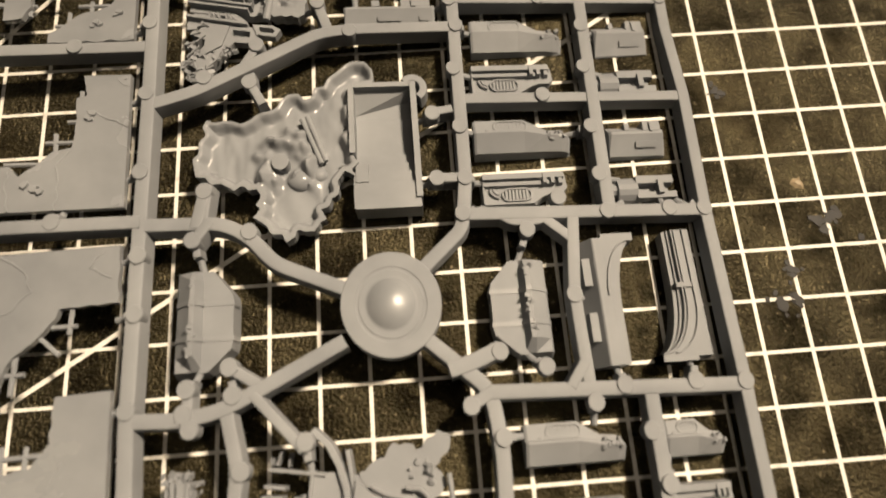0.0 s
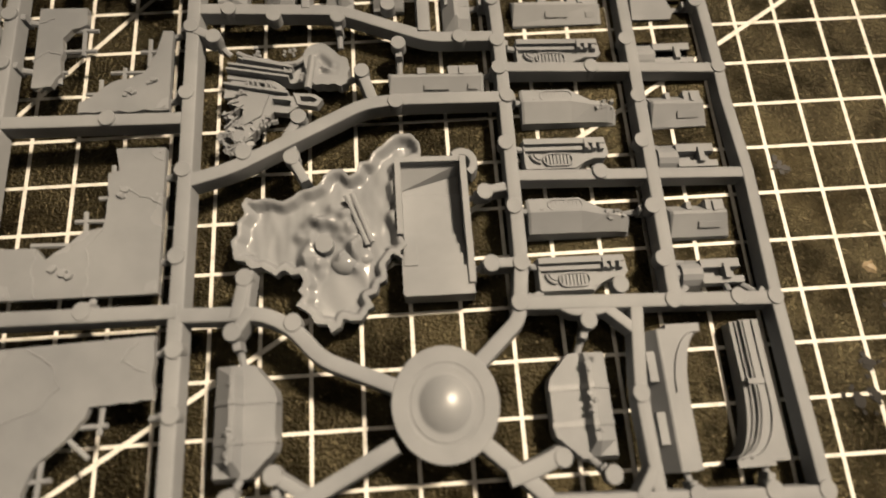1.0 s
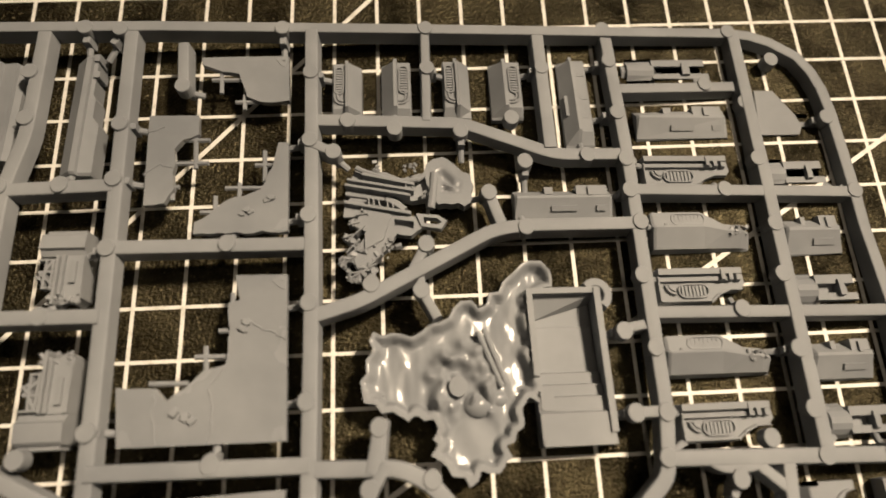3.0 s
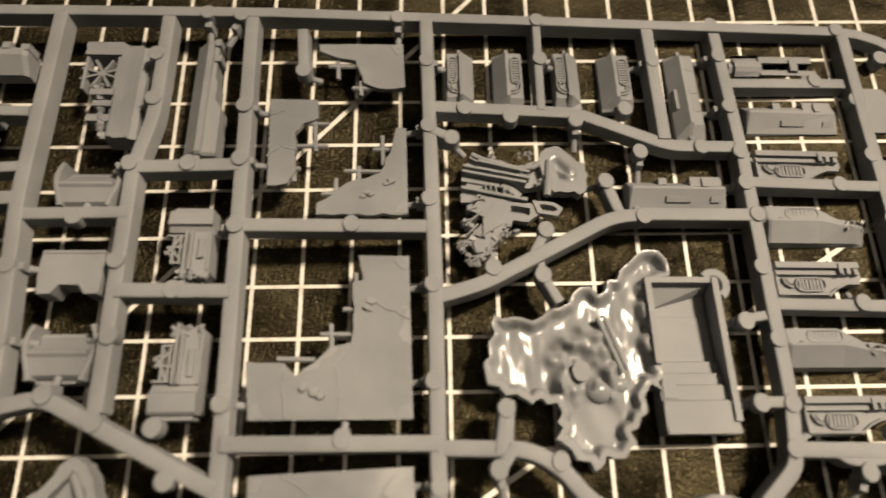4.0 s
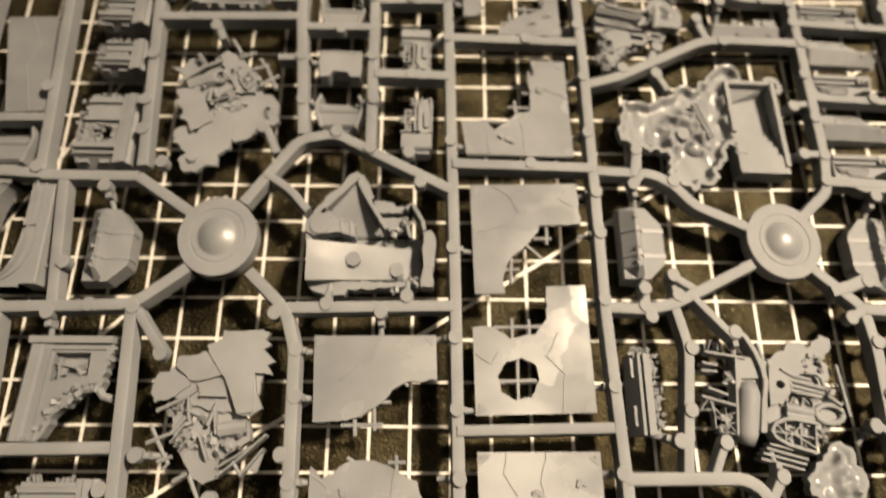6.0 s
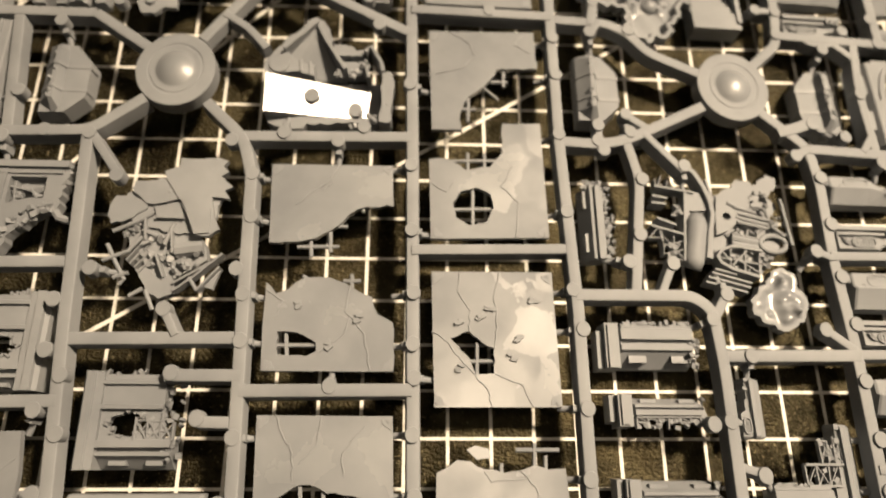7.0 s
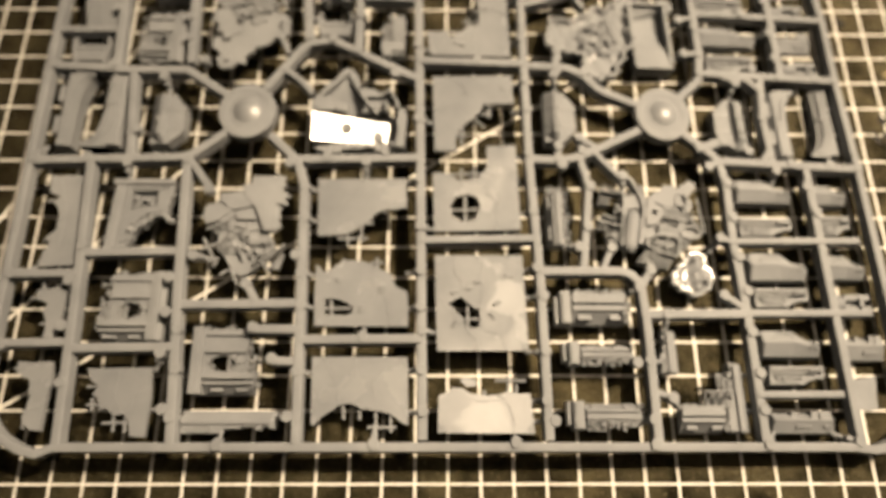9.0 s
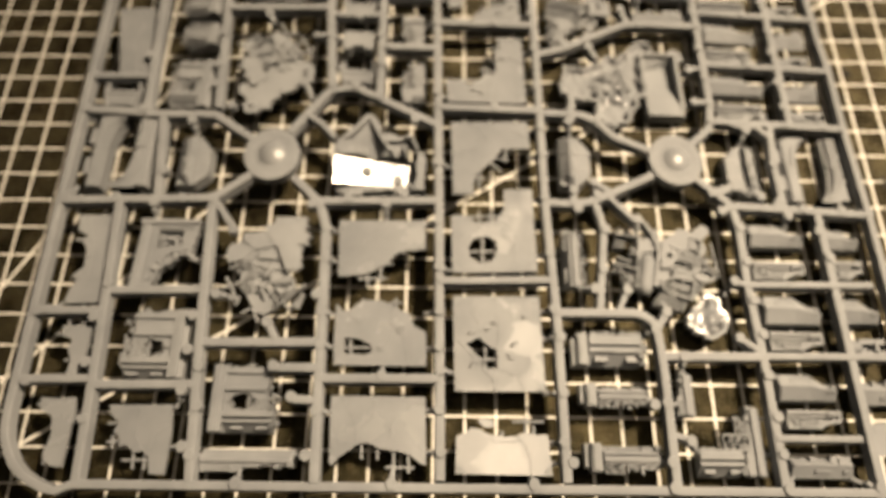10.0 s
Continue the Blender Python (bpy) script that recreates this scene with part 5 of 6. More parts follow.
beam(-22.93, -16.99, -20.13, -16.31, 1.0, flip=True)
ruin_block(-22.87, -15.85, -20.72, -13.77, 26)
ruin_block(-23.62, 0.86, -21.19, 2.94, 27, window="panes", up=True)
pier_wall(-19.77, 1.81, -18.43, 4.27, 28)
ruin_block(-26.09, -4.30, -24.42, -2.16, 29, side=1)
ruin_block(-26.14, 1.93, -24.14, 4.06, 30, side=1)
ruin_block(-25.92, -14.25, -23.82, -12.02, 31, side=1)
corner_ruin(-26.08, -11.32, -23.97, -8.89, 32)
niche_wall(-17.50, -1.16, -16.59, 0.32, 33, up=True)
niche_wall(-17.42, -3.79, -16.52, -2.08, 34)
ruin_block(-25.96, -1.41, -24.49, -0.41, 35, side=1, window="field")
ruin_block(-26.18, 0.14, -24.65, 1.06, 36, side=1, window="field")
beam(-17.49, 1.53, -16.77, 4.41, 1.0, True, grille=False)
beam(-23.85, 3.52, -21.00, 4.39, 1.0, grille=False)
trough(-19.81, 0.33, -18.55, 1.29)
trough(-19.75, -1.49, -18.50, -0.60, saddle=True)
trough(-19.72, -3.10, -18.44, -2.06)
trough(-28.36, -4.32, -27.07, -3.17)

# ---- heaps of wreckage ----
def wreck():
    """The wreck between the right-hand bays: tank, bent rail, girders, pipes and an arched window frame."""
    bm = bmesh.new()
    slab_with_holes(bm, [(-9.06, -9.21), (-8.53, -9.19), (-7.99, -9.34), (-6.92, -9.77), (-6.67, -10.54), (-7.13, -11.13), (-7.48, -11.44), (-8.40, -11.09), (-8.48, -10.27), (-9.07, -10.10)][::-1], [], 0.50, 0.78)
    ob = settle("wreckage", bm, "wreck of girders, pipes, tank and arched window frame")
    plate(ob, [(-9.05, -9.18), (-8.53, -9.19), (-8.37, -9.69), (-8.96, -9.71), (-9.00, -10.03), (-9.16, -10.10)][::-1], 0.86)
    plate(ob, [(-8.22, -9.22), (-7.75, -9.00), (-7.59, -8.75), (-7.34, -8.78), (-7.17, -8.91), (-6.76, -8.58), (-6.52, -8.68), (-6.61, -9.02), (-6.84, -9.24), (-6.64, -9.56), (-6.89, -9.77), (-7.16, -9.71), (-8.03, -9.68)][::-1], 0.80, 0.12, "broken_slab", 0.05, 7)
    hole = [((-8.07, -9.86)[0] + 0.11 * math.cos(0.6283 * k), (-8.07, -9.86)[1] + 0.10 * math.sin(0.6283 * k)) for k in range(10)]
    plate(ob, [(-8.27, -9.35), (-8.02, -9.58), (-7.79, -9.70), (-7.76, -9.96), (-8.04, -10.23), (-8.40, -10.37), (-8.35, -9.82)][::-1], 0.96, 0.12, "pierced_plate", holes=[hole])
    bm = bmesh.new()
    tube(bm, [(*(-8.80, -9.93), 0.70), (*(-8.83, -10.09), 0.82), (*(-8.94, -10.61), 0.82), (*(-9.02, -10.98), 0.80), (*(-9.08, -11.17), 0.70)], 0.27, 16)
    settle("tank", bm, "smooth round tank", parent=ob, smooth=True)
    girders(ob, "bent_rail", 0.15, 0.5, 0.98, [(-9.03, -8.43), (-8.75, -8.70), (-8.57, -9.06), (-8.45, -9.46), (-8.42, -9.82), (-8.54, -10.28), (-8.68, -10.98)])
    girders(ob, "bent_rail", 0.10, 0.5, 0.88, [(-8.42, -8.82), (-8.35, -9.29), (-8.29, -9.75), (-8.45, -10.27), (-8.58, -10.97)])
    sticks(ob, "pipe", 0.055, 0.92, [(-7.82, -9.74), (-6.98, -9.94)], [(-7.84, -9.87), (-7.03, -10.07)], [(-7.83, -10.00), (-7.11, -10.16)])
    sticks(ob, "pipe", 0.05, 0.93, [(-7.39, -9.56), (-7.14, -9.59), (-7.01, -9.71), (-6.98, -9.94)], [(-8.00, -9.48), (-7.77, -9.62), (-7.29, -9.75)], [(-6.60, -9.36), (-6.50, -10.60)], [(-6.94, -10.10), (-6.64, -10.35)])
    sticks(ob, "pipe", 0.10, 0.86, [(-8.00, -10.40), (-7.35, -10.53)], [(-8.03, -10.57), (-7.37, -10.68)])
    girders(ob, "cross_bar", 0.06, 0.6, 0.92, [(-7.79, -10.16), (-7.87, -10.29)], [(-7.54, -10.18), (-7.63, -10.38)], [(-7.30, -10.21), (-7.37, -10.47)], [(-7.99, -10.29), (-7.15, -10.46)])
    girders(ob, "window_arch", 0.10, 0.6, 1.0, [(-7.32, -10.77), (-7.86, -10.67), (-8.10, -10.67), (-8.36, -10.78), (-8.47, -10.94), (-8.40, -11.08), (-8.15, -11.24), (-7.83, -11.33), (-7.48, -11.44)])
    girders(ob, "window_bar", 0.055, 0.62, 0.95, [(-8.09, -10.68), (-8.16, -11.22)], [(-7.73, -10.70), (-7.82, -11.33)], [(-7.37, -10.74), (-7.48, -11.44)], [(-8.45, -10.94), (-7.43, -11.10)], [(-8.10, -10.90), (-7.47, -11.32)], [(-8.11, -11.15), (-7.69, -10.76)], [(-8.30, -10.81), (-8.14, -11.02)])
    bm = bmesh.new()
    cx, cy = (-6.94, -10.54)
    tube(bm, [(cx + 0.34 * math.cos(0.5236 * k), cy + 0.22 * math.sin(0.5236 * k), 0.86) for k in range(13)], 0.07, 8)
    settle("bent_ring", bm, parent=ob, smooth=True)
    girders(ob, "louvre", 0.075, 0.55, 0.92, [(-8.81, -11.56), (-7.81, -11.81)], [(-8.74, -11.44), (-7.73, -11.69)], [(-8.64, -11.33), (-7.68, -11.58)], [(-8.54, -11.23), (-8.01, -11.36)])
    girders(ob, "cross_bar", 0.08, 0.55, 0.92, [(-9.82, -9.06), (-8.81, -9.22)], [(-9.90, -9.34), (-9.53, -9.40)], [(-9.95, -9.53), (-9.57, -9.56)], [(-10.01, -10.14), (-9.16, -10.37)], [(-9.85, -9.94), (-9.37, -10.11)], [(-9.05, -9.18), (-9.27, -11.05)])
    girders(ob, "truss_bar", 0.045, 0.62, 0.88, [(-10.10, -10.46), (-9.71, -10.44)], [(-10.07, -10.45), (-9.83, -10.18)], [(-9.83, -10.18), (-9.73, -10.66)], [(-9.75, -10.25), (-9.75, -10.88)], [(-9.73, -10.66), (-9.20, -10.52)], [(-9.75, -10.88), (-9.23, -10.74)], [(-9.46, -10.40), (-9.49, -10.96)], [(-9.71, -10.44), (-9.28, -10.99)], [(-9.70, -10.97), (-9.26, -11.02)], [(-9.69, -9.00), (-9.60, -8.76)], [(-9.47, -9.03), (-9.43, -8.79)], [(-9.78, -8.99), (-9.78, -8.86)])
    crumbs(ob, 49, 0.84, 0.07, ((-7.55, -10.25), 0.35, 16), ((-6.71, -10.03), 0.25, 14), ((-7.72, -11.01), 0.3, 12), ((-7.23, -10.94), 0.2, 14), ((-9.50, -10.75), 0.18, 12), ((-9.27, -9.72), 0.12, 8), ((-7.91, -10.13), 0.2, 8), ((-7.11, -9.38), 0.25, 9))


def heap():
    """The heap in the left-hand bay: big flat broken slabs at the back, a tangle of machine parts in front."""
    bm = bmesh.new()
    slab_with_holes(bm, ragged([(-22.54, -10.46), (-22.18, -10.29), (-21.35, -10.28), (-20.74, -10.80), (-20.64, -11.23), (-21.30, -11.70), (-21.98, -11.66), (-22.45, -11.04)][::-1], 0, 8, 0.05, random.Random(4), 0.15), [], 0.46, 0.76)
    ob = settle("wreckage", bm, "heap of broken slabs, pipes and twisted frames")
    plate(ob, [(-22.66, -9.62), (-21.95, -9.20), (-21.30, -8.98), (-20.55, -8.95), (-20.42, -9.60), (-20.62, -10.50), (-21.30, -10.62), (-22.20, -10.42), (-22.70, -10.20)][::-1], 0.84, 0.14, jag=0.03, seed=1)
    plate(ob, [(-22.97, -9.92), (-22.86, -9.70), (-22.49, -9.69), (-22.12, -9.88), (-22.12, -10.02), (-22.52, -10.30), (-22.89, -10.41), (-23.00, -10.20)][::-1], 0.90, 0.14, jag=0.025, seed=2)
    plate(ob, [(-22.51, -9.53), (-22.47, -9.33), (-21.98, -9.29), (-21.74, -9.23), (-21.37, -9.33), (-21.41, -9.78), (-21.94, -9.91), (-22.17, -9.88)][::-1], 0.93, 0.14, jag=0.025, seed=3)
    plate(ob, [(-21.81, -9.06), (-21.48, -8.94), (-21.46, -8.71), (-21.05, -8.72), (-20.55, -8.68), (-20.34, -8.76), (-20.45, -8.91), (-20.30, -9.05), (-20.47, -9.17), (-20.16, -9.45), (-20.35, -9.54), (-20.22, -9.76), (-20.63, -9.71), (-20.55, -10.15), (-20.38, -10.53), (-20.61, -10.70), (-20.93, -10.67), (-21.30, -9.89), (-21.73, -9.28)][::-1], 0.96, 0.14, jag=0.012, seed=4)
    plate(ob, [(-21.32, -9.78), (-20.93, -9.71), (-20.62, -9.99), (-20.58, -10.63), (-20.93, -10.67)][::-1], 1.01, 0.10)
    plate(ob, [(-21.96, -9.96), (-21.35, -9.86), (-21.23, -10.25), (-21.84, -10.26)][::-1], 0.90, 0.10)
    plate(ob, [(-22.19, -11.51), (-21.96, -11.45), (-21.64, -11.71), (-21.31, -11.65), (-21.26, -12.06), (-21.57, -12.19), (-21.82, -12.06)][::-1], 0.88, 0.14, jag=0.02, seed=6)
    plate(ob, [(-20.66, -11.87), (-20.49, -11.69), (-20.28, -11.48), (-20.41, -11.95)][::-1], 0.84, 0.10)
    sticks(ob, "cylinder", 0.18, 0.82, [(-21.35, -11.03), (-21.04, -10.98), (-20.72, -10.94)])
    sticks(ob, "twisted_rod", 0.05, 0.90, [(-22.81, -10.60), (-22.18, -10.29), (-21.94, -10.10)], [(-22.88, -10.92), (-22.69, -11.25)], [(-22.93, -11.32), (-22.39, -11.09), (-22.11, -10.72)], [(-22.23, -12.14), (-21.95, -11.96)], [(-21.88, -12.01), (-21.66, -12.46)], [(-22.63, -11.72), (-22.31, -11.60)], [(-22.70, -11.25), (-22.39, -11.76), (-22.49, -11.87)], [(-20.95, -11.70), (-20.74, -12.00), (-20.62, -11.85)], [(-21.43, -10.39), (-21.60, -10.92)], [(-21.78, -10.71), (-22.14, -10.56)])
    girders(ob, "frame_bar", 0.07, 0.70, 0.96, [(-21.26, -12.01), (-20.87, -11.70), (-20.24, -11.11)], [(-21.28, -11.84), (-20.53, -11.36)], [(-20.74, -12.00), (-20.28, -11.43)], [(-21.76, -11.14), (-21.52, -11.70)], [(-22.11, -10.29), (-22.03, -10.82)], [(-21.48, -10.55), (-21.38, -11.13)], [(-21.87, -10.24), (-21.23, -10.25)], [(-21.30, -9.89), (-20.91, -10.67)])
    girders(ob, "rib", 0.05, 0.65, 0.93, [(-22.41, -11.30), (-22.11, -10.88)], [(-22.31, -11.39), (-22.03, -11.01)], [(-22.19, -11.48), (-21.91, -11.10)], [(-22.08, -11.57), (-21.84, -11.23)])
    crumbs(ob, 41, 0.84, 0.07, ((-21.75, -10.93), 0.32, 26), ((-21.16, -11.34), 0.35, 22), ((-21.99, -11.24), 0.22, 12), ((-21.59, -9.62), 0.2, 8), ((-20.72, -8.92), 0.06, 3), ((-22.39, -10.51), 0.15, 8))


def west_heap():
    """The heap beside the angle mark: overlapping wall slabs, a broken pipe and rods."""
    bm = bmesh.new()
    slab_with_holes(bm, ragged([(-23.24, -1.71), (-22.51, -0.76), (-22.05, -0.80), (-21.30, -1.51), (-21.22, -2.05), (-22.03, -2.54), (-22.64, -2.34)][::-1], 0, 7, 0.05, random.Random(5), 0.15), [], 0.46, 0.78)
    ob = settle("wreckage", bm, "heap of broken wall slabs with pipe and rods")
    plate(ob, [(-22.02, -2.28), (-21.41, -2.11), (-21.00, -2.05), (-20.75, -2.31), (-20.69, -2.93), (-20.85, -3.03), (-21.20, -2.94), (-21.29, -3.14), (-21.32, -3.39), (-21.59, -3.50), (-21.82, -3.57), (-22.01, -3.25), (-22.39, -2.96), (-22.36, -2.55)][::-1], 0.88, 0.16, jag=0.03, seed=2)
    plate(ob, [(-22.55, -2.60), (-22.14, -2.44), (-21.88, -2.85), (-21.88, -3.45), (-21.92, -3.79), (-22.22, -3.99), (-22.17, -4.30), (-22.45, -4.28), (-22.73, -4.50), (-23.06, -4.48), (-23.23, -4.15), (-23.06, -3.96), (-22.81, -3.27)][::-1], 0.92, 0.14, jag=0.03, seed=3)
    plate(ob, [(-23.45, -3.18), (-23.13, -3.07), (-22.73, -3.46), (-22.73, -3.85), (-23.02, -3.96), (-23.31, -3.62), (-23.46, -3.60)][::-1], 0.86, 0.14, jag=0.03, seed=4)
    plate(ob, [(-23.56, -1.99), (-23.00, -1.95), (-22.79, -2.19), (-22.44, -2.98), (-22.99, -3.32), (-23.15, -2.97), (-23.33, -2.92), (-23.26, -2.66), (-23.57, -2.41), (-23.42, -2.30)][::-1], 0.98, 0.10, jag=0.02, seed=5)
    plate(ob, [(-22.55, -0.81), (-22.33, -0.61), (-21.94, -0.86), (-21.35, -1.46), (-21.43, -2.00), (-21.87, -2.01), (-22.18, -1.58)][::-1], 0.90, 0.14, jag=0.03, seed=6)
    plate(ob, [(-23.90, -1.10), (-23.60, -1.12), (-23.41, -0.81), (-23.08, -0.80), (-22.99, -1.16), (-23.44, -1.42)][::-1], 0.72, 0.10)
    sticks(ob, "broken_pipe", 0.20, 0.84, [(-23.27, -1.82), (-22.95, -1.68), (-22.58, -1.57)])
    bm = bmesh.new()
    cx, cy = (-22.44, -1.52)
    tube(bm, [(cx + 0.16 * math.cos(0.5236 * k), cy + 0.18 * math.sin(0.5236 * k), 0.90) for k in range(13)], 0.06, 8)
    settle("pipe_mouth", bm, parent=ob, smooth=True)
    sticks(ob, "twisted_rod", 0.055, 0.92, [(-23.55, -1.75), (-22.93, -1.24), (-22.42, -0.98)], [(-22.21, -0.29), (-21.90, -0.80)], [(-21.94, -0.89), (-21.50, -0.73)], [(-21.53, -1.27), (-21.10, -1.12)], [(-21.38, -0.93), (-21.13, -1.29), (-20.84, -1.94)], [(-21.30, -1.81), (-20.80, -1.47)], [(-23.11, -0.80), (-22.85, -1.16)], [(-21.88, -1.61), (-21.63, -1.30)], [(-21.68, -1.93), (-21.34, -1.57)], [(-22.57, -1.92), (-22.42, -2.23)], [(-22.64, -2.34), (-22.62, -1.92)], [(-22.25, -2.07), (-22.04, -1.85)])
    girders(ob, "cross_bar", 0.07, 0.7, 0.97, [(-21.88, -1.61), (-21.68, -1.95)], [(-21.80, -1.49), (-21.60, -1.84)], [(-21.67, -1.33), (-21.47, -1.68)], [(-22.50, -2.34), (-22.08, -2.17)])
    bm = bmesh.new()
    disc(bm, *(-22.85, -4.10), 0.20, 0.7, 1.0, 16, 0.12)
    settle("ejector_stub", bm, parent=ob)
    crumbs(ob, 42, 0.90, 0.07, ((-21.91, -2.33), 0.3, 22), ((-22.16, -1.36), 0.25, 16), ((-22.25, -2.65), 0.2, 9), ((-20.95, -2.62), 0.18, 8), ((-21.57, -1.68), 0.25, 12), ((-22.96, -1.92), 0.15, 7))


def pipe_wreck():
    """Broken pipes with a small molten crater, and the machine wreck lying below them."""
    bm = bmesh.new()
    slab_with_holes(bm, [(-11.49, 1.66), (-10.84, 1.57), (-10.53, 1.42), (-10.14, 1.55), (-9.99, 1.33), (-10.01, 0.94), (-10.32, 0.90), (-10.97, 1.05), (-11.69, 1.16)][::-1], [], 0.5, 0.74)
    ob = settle("pipe_wreck", bm, "wreck of broken pipes with a molten crater")
    sticks(ob, "pipe", 0.06, 0.90, [(-11.47, 1.61), (-11.26, 1.50), (-10.88, 1.37), (-10.50, 1.29), (-10.19, 1.32), (-10.04, 1.44)])
    girders(ob, "pipe_rail", 0.08, 0.6, 0.96, [(-11.65, 1.33), (-10.28, 1.06)], [(-11.69, 1.20), (-10.36, 0.95)], [(-11.34, 1.44), (-10.27, 1.19)])
    girders(ob, "channel", 0.16, 0.5, 0.80, [(-11.69, 1.09), (-10.89, 0.96)], [(-10.86, 0.96), (-10.63, 0.82), (-10.48, 0.69)])
    sticks(ob, "upright_pipe", 0.085, 0.93, [(-9.84, 1.46), (-9.89, 1.03), (-9.95, 0.64)])
    crumbs(ob, 45, 0.90, 0.045, ((-11.11, 1.66), 0.10, 6), ((-10.42, 1.20), 0.12, 8), ((-10.33, 1.53), 0.15, 6), ((-10.01, 0.94), 0.1, 5))
    bm = bmesh.new()
    slab_with_holes(bm, ragged([(-11.55, 0.32), (-11.28, 0.69), (-10.72, 0.52), (-10.19, 0.48), (-10.14, 0.23), (-10.36, 0.07), (-10.66, 0.11), (-10.85, -0.21), (-11.12, -0.48), (-11.41, -0.67), (-11.59, -0.36), (-11.25, 0.16)][::-1], 0, 12, 0.02, random.Random(6), 0.12), [[(-10.70, 0.44), (-10.31, 0.38), (-10.32, 0.22), (-10.71, 0.28)]], 0.66, 0.88)
    ob = settle("machine_wreck", bm, "wrecked machine plate with girders and fins")
    plate(ob, [(-11.29, 0.12), (-11.02, 0.52), (-10.76, 0.50), (-10.92, -0.01), (-11.30, -0.24)][::-1], 0.93, 0.08)
    plate(ob, [(-10.76, 0.50), (-10.23, 0.43), (-10.26, 0.17), (-10.76, 0.23)][::-1], 0.70, 0.10, "recess_floor")
    girders(ob, "girder", 0.09, 0.6, 0.98, [(-11.71, 0.81), (-11.02, 0.67), (-10.36, 0.54)])
    plate(ob, [(-11.58, 0.95), (-11.28, 0.90), (-10.90, 0.73), (-10.52, 0.61), (-10.72, 0.54), (-11.73, 0.51), (-11.71, 0.80)][::-1], 0.84, 0.10)
    girders(ob, "fin", 0.05, 0.7, 0.98, [(-11.22, 0.89), (-11.20, 0.73)], [(-11.12, 0.88), (-11.10, 0.70)], [(-11.01, 0.85), (-10.99, 0.68)], [(-10.84, 0.84), (-10.82, 0.65)], [(-10.73, 0.79), (-10.71, 0.63)])
    plate(ob, [(-10.26, 0.54), (-9.81, 0.50), (-9.63, 0.37), (-9.75, 0.19), (-10.16, 0.26)][::-1], 0.92, 0.20, "nozzle", holes=[[(-10.11, 0.46), (-9.84, 0.43), (-9.74, 0.34), (-9.82, 0.29), (-10.10, 0.33)]])
    girders(ob, "truss_bar", 0.05, 0.62, 0.92, [(-11.66, -0.04), (-11.30, 0.30)], [(-11.76, -0.51), (-11.39, -0.10)], [(-11.66, -0.28), (-11.40, -0.00)], [(-11.60, -0.82), (-11.08, -0.52)], [(-11.62, 0.32), (-11.40, 0.38)], [(-11.47, 0.53), (-11.24, 0.57)], [(-11.37, 0.67), (-11.23, 0.53)], [(-11.47, 0.51), (-11.34, 0.67)], [(-11.73, 0.04), (-11.47, 0.12)], [(-11.74, -0.55), (-11.52, -0.36), (-11.45, -0.59)], [(-11.56, -0.71), (-11.27, -0.67)], [(-11.23, -0.59), (-11.01, -0.36)])
    crumbs(ob, 46, 0.86, 0.055, ((-10.74, -0.05), 0.14, 9), ((-10.97, -0.28), 0.14, 10), ((-11.23, -0.56), 0.16, 12), ((-11.51, -0.82), 0.14, 10), ((-11.70, -0.47), 0.1, 8), ((-11.62, 0.00), 0.1, 7), ((-11.41, -0.20), 0.12, 8), ((-11.51, 0.40), 0.1, 6))


heap()
west_heap()
wreck()
pipe_wreck()


